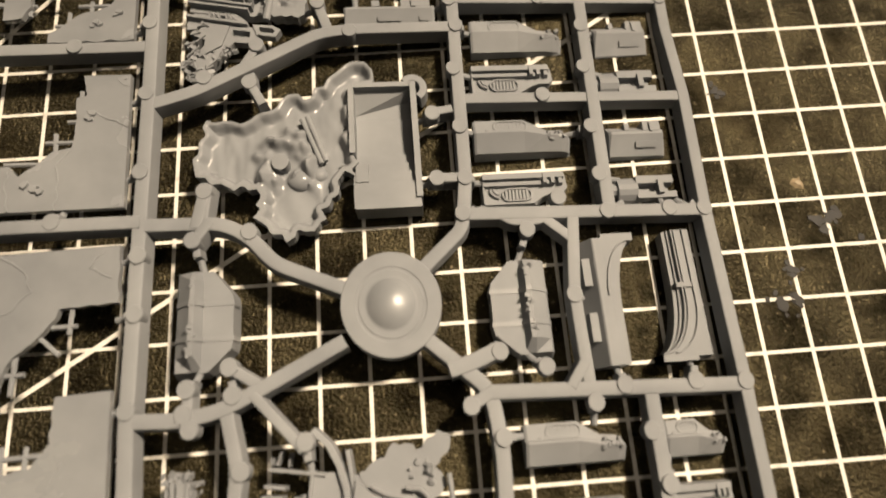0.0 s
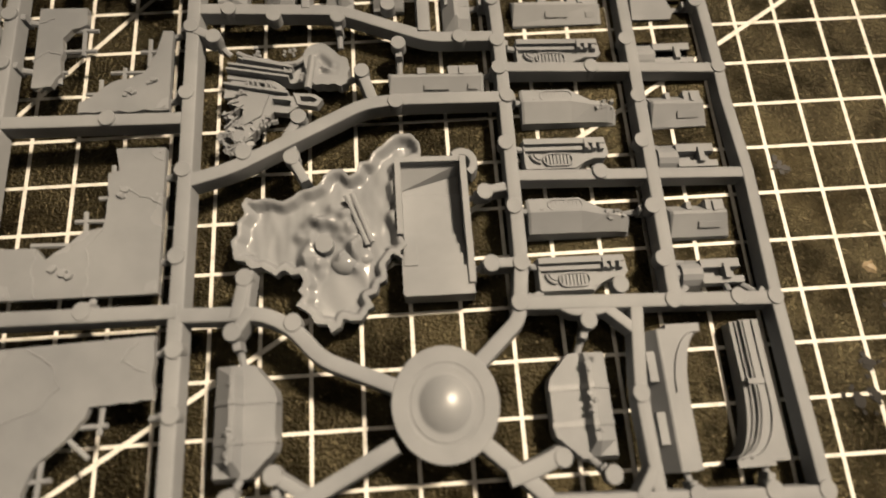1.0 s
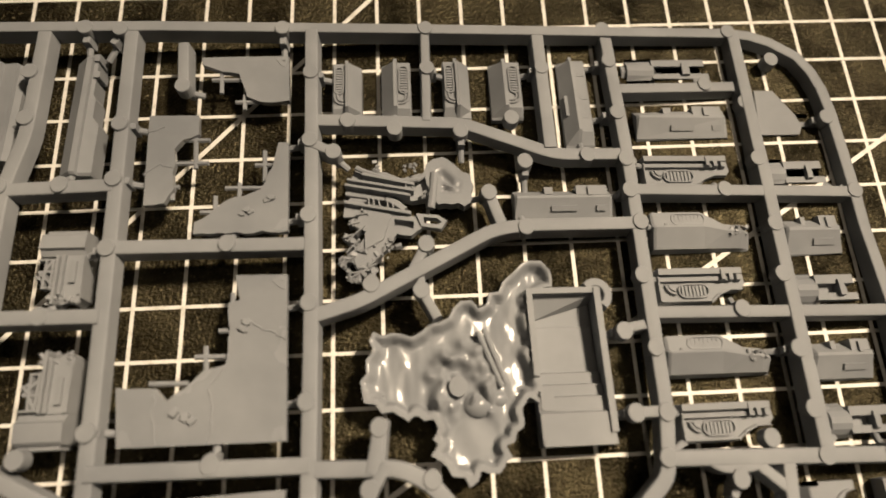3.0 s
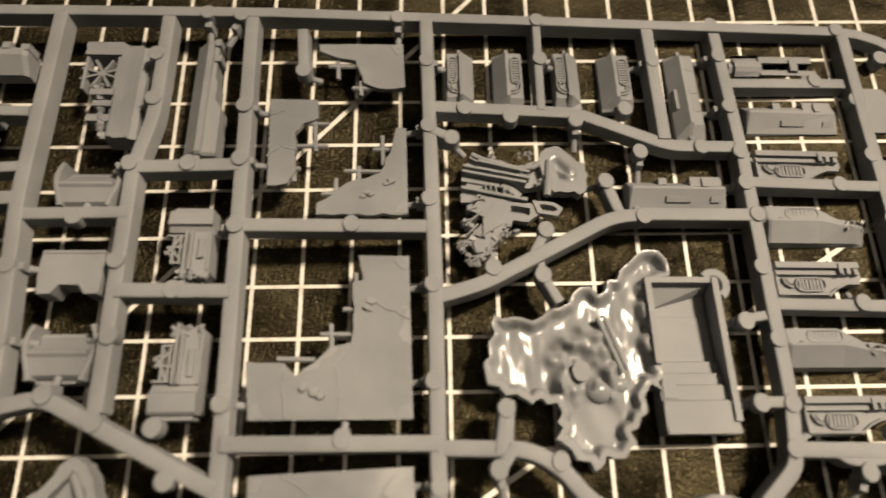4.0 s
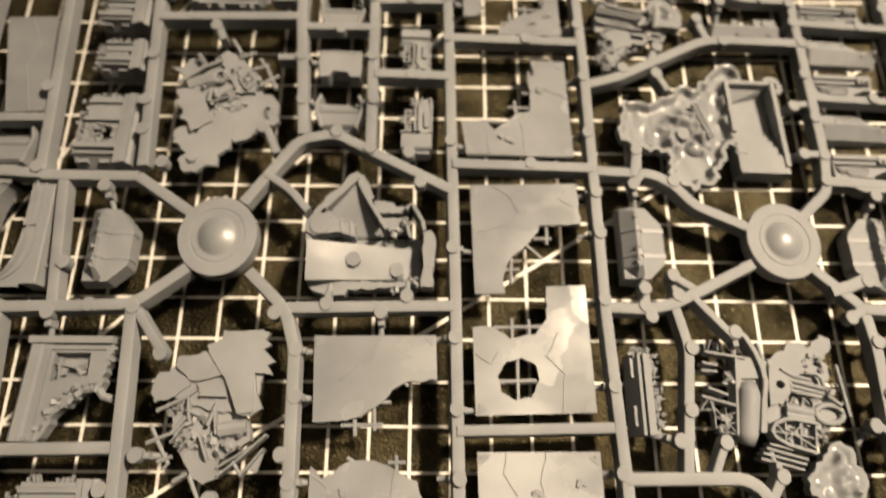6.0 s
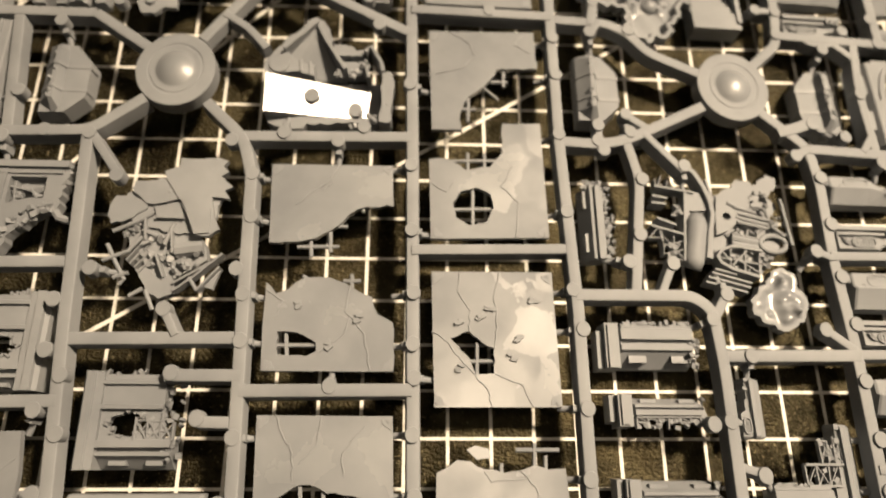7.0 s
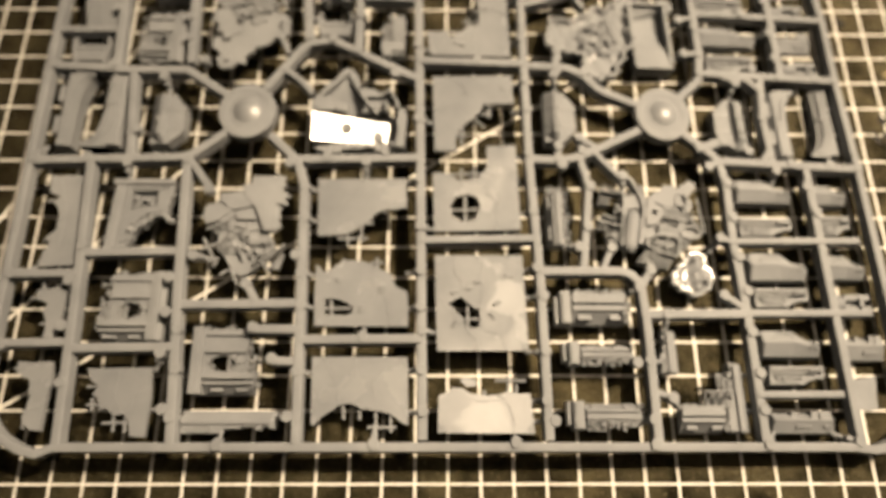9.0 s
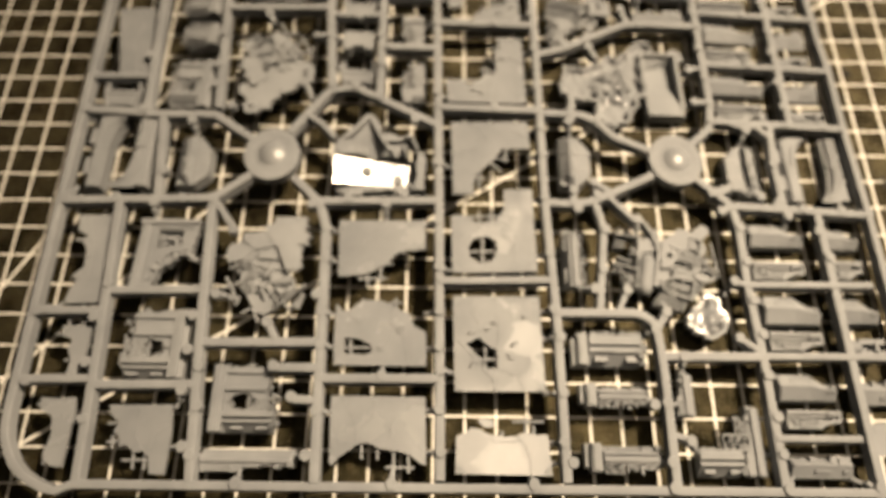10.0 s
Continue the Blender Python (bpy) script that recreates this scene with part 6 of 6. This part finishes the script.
# ---- crater with melted floor, and the stair beside it ----
def crater(outline, cx, cy, label, rim=0.95, depth=0.25, seed=51, lumps=40, lip=0.13, lump=1.0, step=0.036, pool=None, folds=0.0):
    """An irregular molten hollow: chipped flat lip, steep bank, and a floor of smooth glossy lumps and folds."""
    rng = random.Random(seed)
    edge = np.array(ragged(list(outline), 0, len(outline), 0.12 if folds else 0.06, rng, 0.15 if folds else 0.11))
    nxt = np.roll(edge, -1, 0)
    way = nxt - edge
    size = (way ** 2).sum(1) + 1e-9

    def nearest(p):
        t = np.clip(((p - edge) * way).sum(1) / size, 0, 1)
        q = edge + way * t[:, None]
        d = np.hypot(*(q - p).T)
        k = d.argmin()
        return d[k], q[k]

    def inside(p):
        hit = (edge[:, 1] > p[1]) != (nxt[:, 1] > p[1])
        x = edge[:, 0] + way[:, 0] * (p[1] - edge[:, 1]) / np.where(way[:, 1] == 0, 1e-9, way[:, 1])
        return np.count_nonzero(hit & (x > p[0])) % 2 == 1

    x0, y0 = edge.min(0)
    x1, y1 = edge.max(0)
    blobs = []
    while len(blobs) < lumps:
        p = np.array((rng.uniform(x0, x1), rng.uniform(y0, y1)))
        if inside(p) and nearest(p)[0] > lip + 0.04 and (not pool or math.hypot(p[0] - cx, p[1] - cy) < 0.75 and math.hypot(p[0] - pool[0], p[1] - pool[1]) > pool[2] + 0.1):
            blobs.append((p[0], p[1], lump * rng.uniform(0.06, 0.12), rng.uniform(0.06, 0.15)))

    def width(x, y):
        """The lip is narrow on the far side and broad on the near one."""
        return lip * (0.6 + 0.9 * max(0.0, min(1.0, (cy - y + 0.2) / 0.5))) if folds else lip

    def height(x, y, d):
        w = width(x, y)
        k = max(0.0, min(1.0, (d - w) / ((0.10 if y < cy - 0.2 else 0.17) if folds else 0.15)))
        k = k * k * (3 - 2 * k)
        z = rim - depth * k
        z += k * 0.05 * noise.noise(Vector((x * 2.6, y * 1.6, seed)))
        # long folds run down the bank and die out in the smooth pool
        calm = 1.0
        if pool:
            calm = max(0.0, min(1.0, (math.hypot(x - pool[0], (y - pool[1]) * 1.15) - pool[2]) / 0.14))
            z -= 0.03 * k * (1 - calm)
        z += folds * k * calm * noise.noise(Vector((x * 3.6 + 0.25 * y, y * 0.9, seed + 3.3)))
        z += 0.3 * folds * k * calm * noise.noise(Vector((x * 7.5, y * 3.2, seed + 9.1)))
        for bx, by, r, h in blobs:
            q = ((x - bx) ** 2 + (y - by) ** 2) / (r * r)
            if q < 6:
                z += h * math.exp(-q) * k * calm
        return z

    nx, ny = int((x1 - x0) / step) + 2, int((y1 - y0) / step) + 2
    grid = {}
    for i in range(nx):
        for j in range(ny):
            p = np.array((x0 + i * step, y0 + j * step))
            grid[i, j] = (p, inside(p))
    bm = bmesh.new()
    made, dull = {}, []

    def corner(i, j):
        if (i, j) not in made:
            p, ok = grid[i, j]
            d, q = nearest(p)
            if not ok:
                p, d = q, 0.0
            made[i, j] = bm.verts.new((p[0], p[1], height(p[0], p[1], d)))
        return made[i, j]

    for i in range(nx - 1):
        for j in range(ny - 1):
            ring = ((i, j), (i + 1, j), (i + 1, j + 1), (i, j + 1))
            if sum(grid[c][1] for c in ring) >= 2:
                bm.faces.new([corner(*c) for c in ring])
                dull.append(nearest(grid[i, j][0])[0] < (width(*grid[i, j][0]) - 0.02) or not grid[i, j][1])
    skirt = bmesh.ops.extrude_edge_only(bm, edges=[e for e in bm.edges if e.is_boundary])
    for v in skirt["geom"]:
        if isinstance(v, bmesh.types.BMVert):
            v.co.z = rim - 0.30
    ob = settle("crater", bm, label, smooth=True, mat=GLOSSY)
    ob.data.set_sharp_from_angle(angle=radians(36))
    # the lip is as dull as the rest of the sprue
    ob.data.materials.append(PLASTIC)
    for p in ob.data.polygons:
        if p.index >= len(dull) or dull[p.index]:
            p.material_index = 1
        elif pool and math.hypot(p.center.x / CM - pool[0], (p.center.y / CM - pool[1]) * 1.15) < pool[2] + 0.05:
            p.material_index = 1
    return ob


pit = crater([(-11.16, -1.90), (-10.62, -1.96), (-10.25, -1.94), (-9.89, -1.76), (-9.46, -1.35), (-9.10, -1.51), (-8.69, -1.18), (-8.44, -0.84), (-8.07, -0.55), (-7.79, -0.56), (-7.63, -0.75), (-7.62, -1.11), (-7.96, -1.19), (-8.15, -1.35), (-8.17, -1.90), (-8.09, -2.74), (-8.06, -3.38), (-8.28, -3.24), (-8.45, -3.47), (-8.43, -3.78), (-8.79, -4.08), (-8.68, -4.30), (-8.80, -4.37), (-9.13, -4.55), (-9.27, -4.49), (-9.49, -4.77), (-9.88, -4.40), (-10.16, -4.19), (-10.01, -4.01), (-10.11, -3.91), (-10.00, -3.74), (-10.08, -3.56), (-10.38, -3.46), (-10.54, -3.59), (-10.82, -3.40), (-11.14, -3.26), (-11.37, -3.02), (-11.29, -2.68), (-11.16, -2.25)], *(-9.44, -2.89), "jagged crater with a smooth molten floor", depth=0.21, lumps=58, lip=0.075, lump=1.15, pool=(*(-9.32, -3.91), 0.40), folds=0.055)
bm = bmesh.new()
for a, b in (((-9.17, -1.96), (-8.77, -3.01)), ((-9.05, -1.92), (-8.68, -2.96))):
    tube(bm, [(*a, 0.93), (*b, 0.86)], 0.055, 8)
settle("fallen_rod", bm, parent=pit)
bm = bmesh.new()
disc(bm, *(-9.60, -3.00), 0.175, 0.5, 1.04, 20)
settle("ejector_stub", bm, parent=pit)
for x, y, r in ((-9.24, -3.32, 0.27), (-8.86, -3.22, 0.18), (-9.02, -3.45, 0.14)):
    bm = bmesh.new()
    bmesh.ops.create_uvsphere(bm, u_segments=20, v_segments=12, radius=r, matrix=Matrix.Translation((x, y, 0.70)) @ Matrix.Diagonal((1.1, 0.95, 0.8, 1)))
    settle("round_boulder", bm, parent=pit, smooth=True, mat=GLOSSY)


def stair():
    x0, y0, x1, y1 = -8.13, -4.12, -6.71, -1.16
    w, L = x1 - x0, y1 - y0
    bm = bmesh.new()
    # a broad tread, three steps down into the hollow, and a far end that rises in a slanting facet
    prof = [(0, 0.42), (0, 0.98), (0.19, 0.98), (0.20, 0.88), (0.29, 0.88), (0.30, 0.78), (0.37, 0.78), (0.38, 0.68), (0.45, 0.68), (0.46, 0.58), (0.76, 0.55), (0.77, 0.53)]
    loft(bm, [[(x, y0 + L * u, h) for u, h in prof] + [(x, y0 + L * rise, 0.53), (x, y0 + L * 0.98, 0.86), (x, y0 + L * 0.98, 0.36)] for x, rise in ((x0 + 0.02, 0.80), (x1 - 0.02, 0.93))])
    ob = settle("stairwell", bm, "stairwell with steps and a sloping floor")
    for a, b, low in ((x0 - 0.04, x0 + 0.08, 0.42), (x1 - 0.11, x1 + 0.02, 0.06)):
        bm = bmesh.new()
        prism(bm, [(a, y0 + L * low), (b, y0 + L * low), (b, y1), (a, y1)], 0.42, 1.04, 0.012)
        settle("side_wall", bm, parent=ob)
    bm = bmesh.new()
    box(bm, x0 + 0.05, y0 + L * 0.20, 0.5, x0 + 0.34, y0 + L * 0.36, 0.91, 0.03)
    settle("fallen_block", bm, parent=ob)
    bm = bmesh.new()
    box(bm, x0 - 0.04, y1 - 0.10, 0.42, x1 + 0.02, y1 + 0.02, 1.0, 0.015)
    settle("end_wall", bm, parent=ob)
    bm = bmesh.new()
    box(bm, x0 + 0.03, y0 - 0.03, 0.42, x1 - 0.0, y0 + 0.08, 1.0, 0.015)
    settle("step_edge", bm, parent=ob)
    bm = bmesh.new()
    bar(bm, arc(x1 - 0.05, y1 - 0.14, 0.24, 140, -60, 10), 0.20, 0.6, 1.0, 0.03)
    settle("broken_loop", bm, parent=ob)


stair()
crater([(-7.12, -11.25), (-6.83, -11.15), (-6.55, -11.30), (-6.55, -11.67), (-6.35, -11.91), (-6.46, -12.39), (-6.71, -12.63), (-7.09, -12.75), (-7.42, -12.58), (-7.74, -12.35), (-7.79, -12.00), (-7.53, -11.75), (-7.31, -11.50)][::-1], *(-7.05, -11.95), "small molten crater rim with glossy lumps", 0.90, 0.06, 52, 16, 0.10, 1.5)
crater([(-10.04, 1.55), (-9.85, 1.79), (-9.64, 1.84), (-9.49, 1.75), (-9.34, 1.60), (-9.08, 1.42), (-9.03, 1.15), (-9.11, 0.77), (-9.25, 0.68), (-9.52, 0.73), (-9.79, 0.73), (-10.01, 0.94), (-10.03, 1.33)][::-1], *(-9.49, 1.16), "small molten crater with a flat rim", 0.93, 0.12, 53, 6, 0.22, 0.9)


def bunker():
    """A wrecked bunker: glossy lid sloping down to one side, dark gutters round it, broken outer walls and a hollow gable."""
    bm = bmesh.new()
    ox, oy = (-19.50, -6.36)

    def lid(x, y):
        return 1.36 - 0.38 * (x - ox) + 0.13 * (y - oy)

    corners = [(p, lid(*p)) for p in ((-19.58, -6.49), (-17.03, -6.39), (-17.10, -7.19), (-19.58, -7.50))]
    low = [bm.verts.new((*p, 0.2)) for p, h in corners]
    top = [bm.verts.new((*p, h)) for p, h in corners]
    for i in range(4):
        bm.faces.new((low[i], low[(i + 1) % 4], top[(i + 1) % 4], top[i]))
    bm.faces.new(top)
    bm.faces.new(low[::-1])
    ob = settle("bunker_wreck", bm, "wrecked bunker with a smooth sloping lid and broken gable", mat=GLOSSY)
    plate(ob, [(-19.71, -6.17), (-16.73, -6.06), (-16.68, -7.34), (-16.89, -7.54), (-19.55, -7.58)][::-1], 0.34, 0.05, "gutter")
    girders(ob, "rim_wall", 0.07, 0.35, 1.16, [(-19.64, -6.27), (-19.53, -7.43)], [(-19.57, -6.32), (-19.48, -7.38)])
    plate(ob, [(-19.57, -7.38), (-17.08, -7.43), (-17.08, -7.54), (-17.55, -7.55), (-17.92, -7.60), (-18.57, -7.61), (-18.66, -7.76), (-19.03, -7.79), (-19.36, -7.69), (-19.55, -7.58)][::-1], 0.86, 0.4, "broken_sill", 0.03, 3)
    plate(ob, [(-16.73, -6.06), (-16.53, -6.01), (-16.41, -6.26), (-16.43, -6.63), (-16.47, -7.53), (-16.77, -7.53), (-16.73, -7.14)][::-1], 0.92, 0.5, "outer_wall", 0.03, 4)
    plate(ob, [(-19.74, -5.81), (-19.47, -5.43), (-19.17, -5.53), (-18.86, -5.84), (-18.47, -5.89), (-18.46, -6.25), (-18.85, -6.10), (-19.51, -6.22), (-19.74, -6.09)][::-1], 0.90, 0.45, "broken_slab", 0.02, 5)
    bm = bmesh.new()
    disc(bm, *(-19.37, -5.90), 0.30, 0.5, 0.95, 18, 0.26)
    settle("ejector_stub", bm, parent=ob)
    # gable: a pale inner slope between two leaning walls
    bm = bmesh.new()
    a, b, c = (-19.20, -5.53), (-18.47, -4.73), (-17.65, -6.05)
    face = [bm.verts.new((*p, h)) for p, h in ((a, 0.70), (b, 0.92), (c, 0.40), ((-18.44, -6.10), 0.36), ((-19.14, -6.00), 0.45))]
    base = [bm.verts.new((v.co.x, v.co.y, 0.15)) for v in face]
    bm.faces.new(face)
    bm.faces.new(base[::-1])
    for i in range(5):
        bm.faces.new((base[i], base[(i + 1) % 5], face[(i + 1) % 5], face[i]))
    settle("gable_face", bm, parent=ob)
    girders(ob, "gable_edge", 0.10, 0.35, 1.08, [(-19.25, -5.52), (-18.86, -5.09), (-18.44, -4.62)])
    girders(ob, "gable_edge", 0.13, 0.35, 1.00, [(-18.44, -4.67), (-18.27, -5.03), (-17.96, -5.56), (-17.67, -6.03)])
    plate(ob, [(-19.50, -5.46), (-19.21, -5.05), (-18.88, -4.77), (-18.74, -4.51), (-18.50, -4.37), (-18.32, -4.48), (-18.13, -4.80), (-18.02, -5.13), (-18.12, -5.19), (-18.39, -4.67), (-18.52, -4.59), (-19.25, -5.51)][::-1], 0.88, 0.4, "broken_slab", 0.03, 6)
    plate(ob, [(-18.02, -5.18), (-17.53, -5.23), (-17.42, -5.36), (-17.15, -5.35), (-17.22, -5.52), (-17.93, -5.53)][::-1], 0.84, 0.4, "broken_slab", 0.02, 7)
    plate(ob, [(-17.93, -5.61), (-17.22, -5.57), (-17.21, -5.97), (-17.60, -6.00)][::-1], 0.66, 0.4, "broken_slab", 0.02, 8)
    girders(ob, "gable_edge", 0.12, 0.4, 1.00, [(-17.18, -5.46), (-17.03, -5.30), (-16.75, -5.80), (-16.70, -6.06)])
    girders(ob, "pillar_stump", 0.10, 0.4, 0.92, [(-18.85, -5.74), (-18.80, -6.10)], [(-18.60, -5.81), (-18.55, -6.23)], [(-17.14, -5.91), (-17.06, -6.23)])
    crumbs(ob, 61, 0.80, 0.07, ((-17.40, -6.05), 0.15, 7), ((-17.84, -6.06), 0.1, 5), ((-17.36, -7.49), 0.25, 12), ((-16.94, -7.39), 0.12, 8), ((-16.61, -7.13), 0.12, 5), ((-17.17, -5.76), 0.1, 6))
    for px, py in ((-18.47, -6.86), (-17.40, -7.00)):
        bm = bmesh.new()
        disc(bm, px, py, 0.18, 0.3, lid(px, py) + 0.10, 18)
        settle("ejector_stub", bm, parent=ob)


bunker()

# extra rails of the right-hand lower bays
rail((-5.72, -10.94), (-1.41, -10.85), w=0.28)
rail((-5.63, -13.34), (-1.54, -13.29), w=0.28)
rail((-5.64, -15.86), (-3.00, -15.84), w=0.26)
# short feeder rails that end in a pad
rail((-10.41, -7.27), (-9.80, -7.67), w=0.26)
rail((-6.45, -7.55), (-5.95, -7.42), (-5.45, -7.20), w=0.36)
rail((-4.40, -4.50), (-3.80, -5.05), w=0.26)
rail((-4.20, -8.02), (-3.86, -7.55), w=0.26)
rail((-5.20, -4.48), (-4.95, -4.66), (-4.36, -4.66), (-4.15, -4.50), w=0.24)
rail((-11.22, -4.76), (-10.92, -4.31), w=0.26)
rail((-11.00, -3.54), (-11.08, -4.36), w=0.28)
rail((-11.20, -7.57), (-11.22, -8.16), w=0.24)
rail((-6.33, -3.62), (-5.81, -3.62), w=0.26)
rail((-6.32, -2.04), (-5.94, -1.98), w=0.24)
rail((-6.10, -8.23), (-5.65, -7.97), w=0.28)
rail((-9.71, -11.23), (-10.07, -12.00), w=0.24)
rail((-8.51, -11.96), (-8.89, -12.56), w=0.28)
rail((-6.31, -12.70), (-5.47, -13.33), w=0.26)
rail((-6.11, -10.80), (-5.69, -11.00), w=0.24)
rail((-8.84, -15.76), (-8.28, -15.94), w=0.24)
rail((-21.29, -12.53), (-20.98, -13.08), w=0.24)
rail((-23.50, -8.31), (-22.75, -9.32), w=0.26)
rail((-20.94, -3.24), (-20.58, -4.06), w=0.24)
rail((-20.81, -4.63), (-20.15, -5.06), (-19.65, -5.65), w=0.26)
rail((-21.15, 1.04), (-20.39, 1.09), w=0.28)
rail((-21.06, 2.35), (-20.47, 2.34), w=0.28)
rail((-20.82, -1.01), (-20.16, -1.00), w=0.26)
rail((-22.72, 0.26), (-22.38, -0.50), w=0.24)
rail((-8.76, 0.86), (-8.52, 0.08), w=0.28)
rail((-11.90, 1.83), (-12.36, 2.05), w=0.26)
rail((-10.08, -0.24), (-10.41, -0.84), w=0.24)
rail((-10.21, -1.18), (-9.93, -1.73), w=0.24)
rail((-15.12, 4.55), (-15.03, 3.44), w=0.28)
rail((-11.05, -3.68), (-11.19, -4.45), w=0.28)

NODES = [
    [(-17.20, 4.94), (-16.47, 4.90), (-13.04, 4.95), (-9.89, 4.99), (-5.79, 5.05), (-2.83, 4.93), (-1.97, 4.14), (-1.02, 2.61), (-18.15, 3.81), (-18.05, 2.69), (-16.19, 2.54), (-15.03, 3.44), (-12.40, 3.79), (-9.90, 3.91), (-7.34, 3.94), (-5.78, 4.14), (-3.63, 3.53), (-5.79, 2.77), (-2.80, 3.04), (-11.61, 2.57), (-10.64, 2.37), (-9.25, 2.31), (-8.14, 2.63), (-12.38, 2.12), (-11.90, 1.83), (-16.16, 1.29), (-18.29, 1.16), (-17.16, 1.17)],
    [(-12.37, 0.43), (-13.89, -0.14), (-16.11, -0.17), (-7.95, 1.57), (-6.59, 1.72), (-5.77, 1.62), (-5.80, 0.88), (-2.83, 1.61), (-3.73, 0.88), (-0.82, 0.82), (-8.76, 0.86), (-8.07, 0.08), (-5.69, 0.16), (-2.82, 0.08), (-10.08, -0.24), (-11.16, -1.03), (-10.21, -1.18), (-12.32, -1.36), (-5.84, -0.99), (-2.93, -1.03), (-3.94, -1.73), (-17.12, -1.47), (-18.22, -0.89), (-5.82, -2.44), (-2.99, -2.55), (-6.38, -2.10), (-12.32, -3.18), (-16.03, -3.55), (-6.39, -3.63), (-5.81, -3.64), (-2.99, -3.69), (-11.05, -3.68), (-13.92, -4.17), (-3.93, -4.18), (-17.13, -3.94)],
    [(-12.24, -4.96), (-12.22, -6.11), (-12.25, -7.87), (-10.15, -4.59), (-11.23, -4.71), (-4.66, -4.85), (-3.89, -6.25), (-2.95, -4.53), (-1.63, -4.53), (-0.89, -4.56), (-0.84, -8.13), (-10.40, -7.73), (-11.26, -8.01), (-11.22, -7.57), (-11.13, -8.28), (-10.47, -7.22), (-9.11, -8.64), (-6.10, -8.23), (-4.62, -7.61), (-3.18, -8.05), (-3.78, -8.33), (-1.81, -8.06), (-5.56, -8.83), (-2.82, -8.91), (-2.65, -9.86), (-10.23, -9.05), (-6.33, -3.62), (-5.47, -7.27), (-5.93, -4.43)],
    [(-26.87, 1.35), (-26.85, -2.14), (-24.14, -3.40), (-23.49, -4.36), (-24.82, -5.06), (-19.06, -3.36), (-18.15, -3.84), (-16.82, -4.80), (-20.18, -0.97), (-20.03, -2.39), (-18.12, -2.33), (-18.11, -0.95), (-19.15, 0.00), (-25.59, -8.36), (-24.65, -8.17), (-23.60, -8.22), (-20.24, -8.33), (-19.02, -8.09), (-17.10, -7.87), (-17.71, -8.28), (-22.62, -0.03), (-20.99, -3.29), (-24.31, 2.40), (-24.12, 1.14), (-24.23, -1.02), (-24.21, -2.50), (-18.03, 2.67), (-18.29, 1.06)],
    [(-15.99, -6.58), (-15.93, -8.86), (-15.89, -10.54), (-15.83, -12.05), (-15.83, -13.22), (-15.79, -13.96), (-15.81, -15.15), (-15.75, -16.39), (-19.67, -9.20), (-19.60, -10.29), (-19.82, -11.56), (-19.62, -12.14), (-19.57, -13.19), (-19.54, -15.22), (-17.60, -14.15), (-21.30, -12.50), (-23.02, -11.59), (-23.68, -12.31), (-23.65, -13.42), (-23.24, -13.95), (-20.96, -13.89), (-20.32, -14.83), (-23.13, -15.15), (-23.14, -16.55), (-19.73, -16.53), (-22.79, -9.32), (-20.24, -8.27)],
    [(-12.16, -6.15), (-12.19, -7.87), (-12.18, -9.97), (-12.16, -11.92), (-11.99, -12.84), (-12.01, -14.59), (-12.06, -16.05), (-11.84, -16.64), (-10.34, -7.73), (-11.27, -7.97), (-10.29, -9.05), (-10.43, -10.51), (-10.77, -11.20), (-9.71, -11.23), (-8.51, -11.96), (-8.93, -12.56), (-8.14, -13.40), (-6.09, -10.83), (-6.25, -12.77), (-5.51, -9.02), (-5.55, -10.10), (-5.57, -11.46), (-5.46, -12.62), (-5.54, -13.94), (-5.48, -15.22), (-5.52, -16.31), (-9.23, -14.91), (-8.84, -14.85), (-8.25, -15.97), (-8.89, -16.59)],
    [(-21.71, -17.32), (-17.18, -17.29), (-13.02, -17.25), (-8.91, -17.31), (-5.53, -17.31), (-2.79, -17.23), (-28.65, -8.18), (-26.92, -8.16), (-28.64, -12.20), (-26.80, -12.40), (-28.47, -14.41), (-26.76, -13.84), (-26.49, -15.54), (-23.66, -14.67), (-23.67, -12.37), (-23.40, -16.32), (-28.76, -4.59), (-26.63, -4.55), (-25.46, -7.11), (-26.58, -11.27)],
]


# ---- joints: a round pad on the rail wherever a piece is fed, with a thin gate to the piece ----
def pad(x, y, r=0.165):
    bm = bmesh.new()
    disc(bm, x, y, r, RAIL_LOW + 0.12, 0.975, 20, r * 0.99)
    disc(bm, x, y, r * 0.985, 0.975, 0.99, 20, r * 0.93)
    return part("joint_pad", bm, PLASTIC, sprue)


def gate(x, y):
    best = None
    for x0, y0, x1, y1 in PIECES:
        px, py = min(max(x, x0), x1), min(max(y, y0), y1)
        d = math.hypot(px - x, py - y)
        if 0.12 < d < 0.62 and (best is None or d < best[0]):
            best = (d, px, py)
    if best:
        d, px, py = best
        ux, uy = (px - x) / d, (py - y) / d
        bm = bmesh.new()
        bar(bm, [(x + ux * 0.05, y + uy * 0.05), (x + ux * d * 0.6, y + uy * d * 0.6)], 0.18, 0.5, 0.85, 0.03)
        tube(bm, [(x + ux * d * 0.55, y + uy * d * 0.55, 0.62), (px + ux * 0.08, py + uy * 0.08, 0.52)], 0.07, 8)
        part("gate", bm, PLASTIC, sprue)


done = []
for nodes in NODES:
    for x, y in nodes:
        if all(math.hypot(x - a, y - b) > 0.26 for a, b in done):
            done.append((x, y))
            pad(x, y)
            gate(x, y)
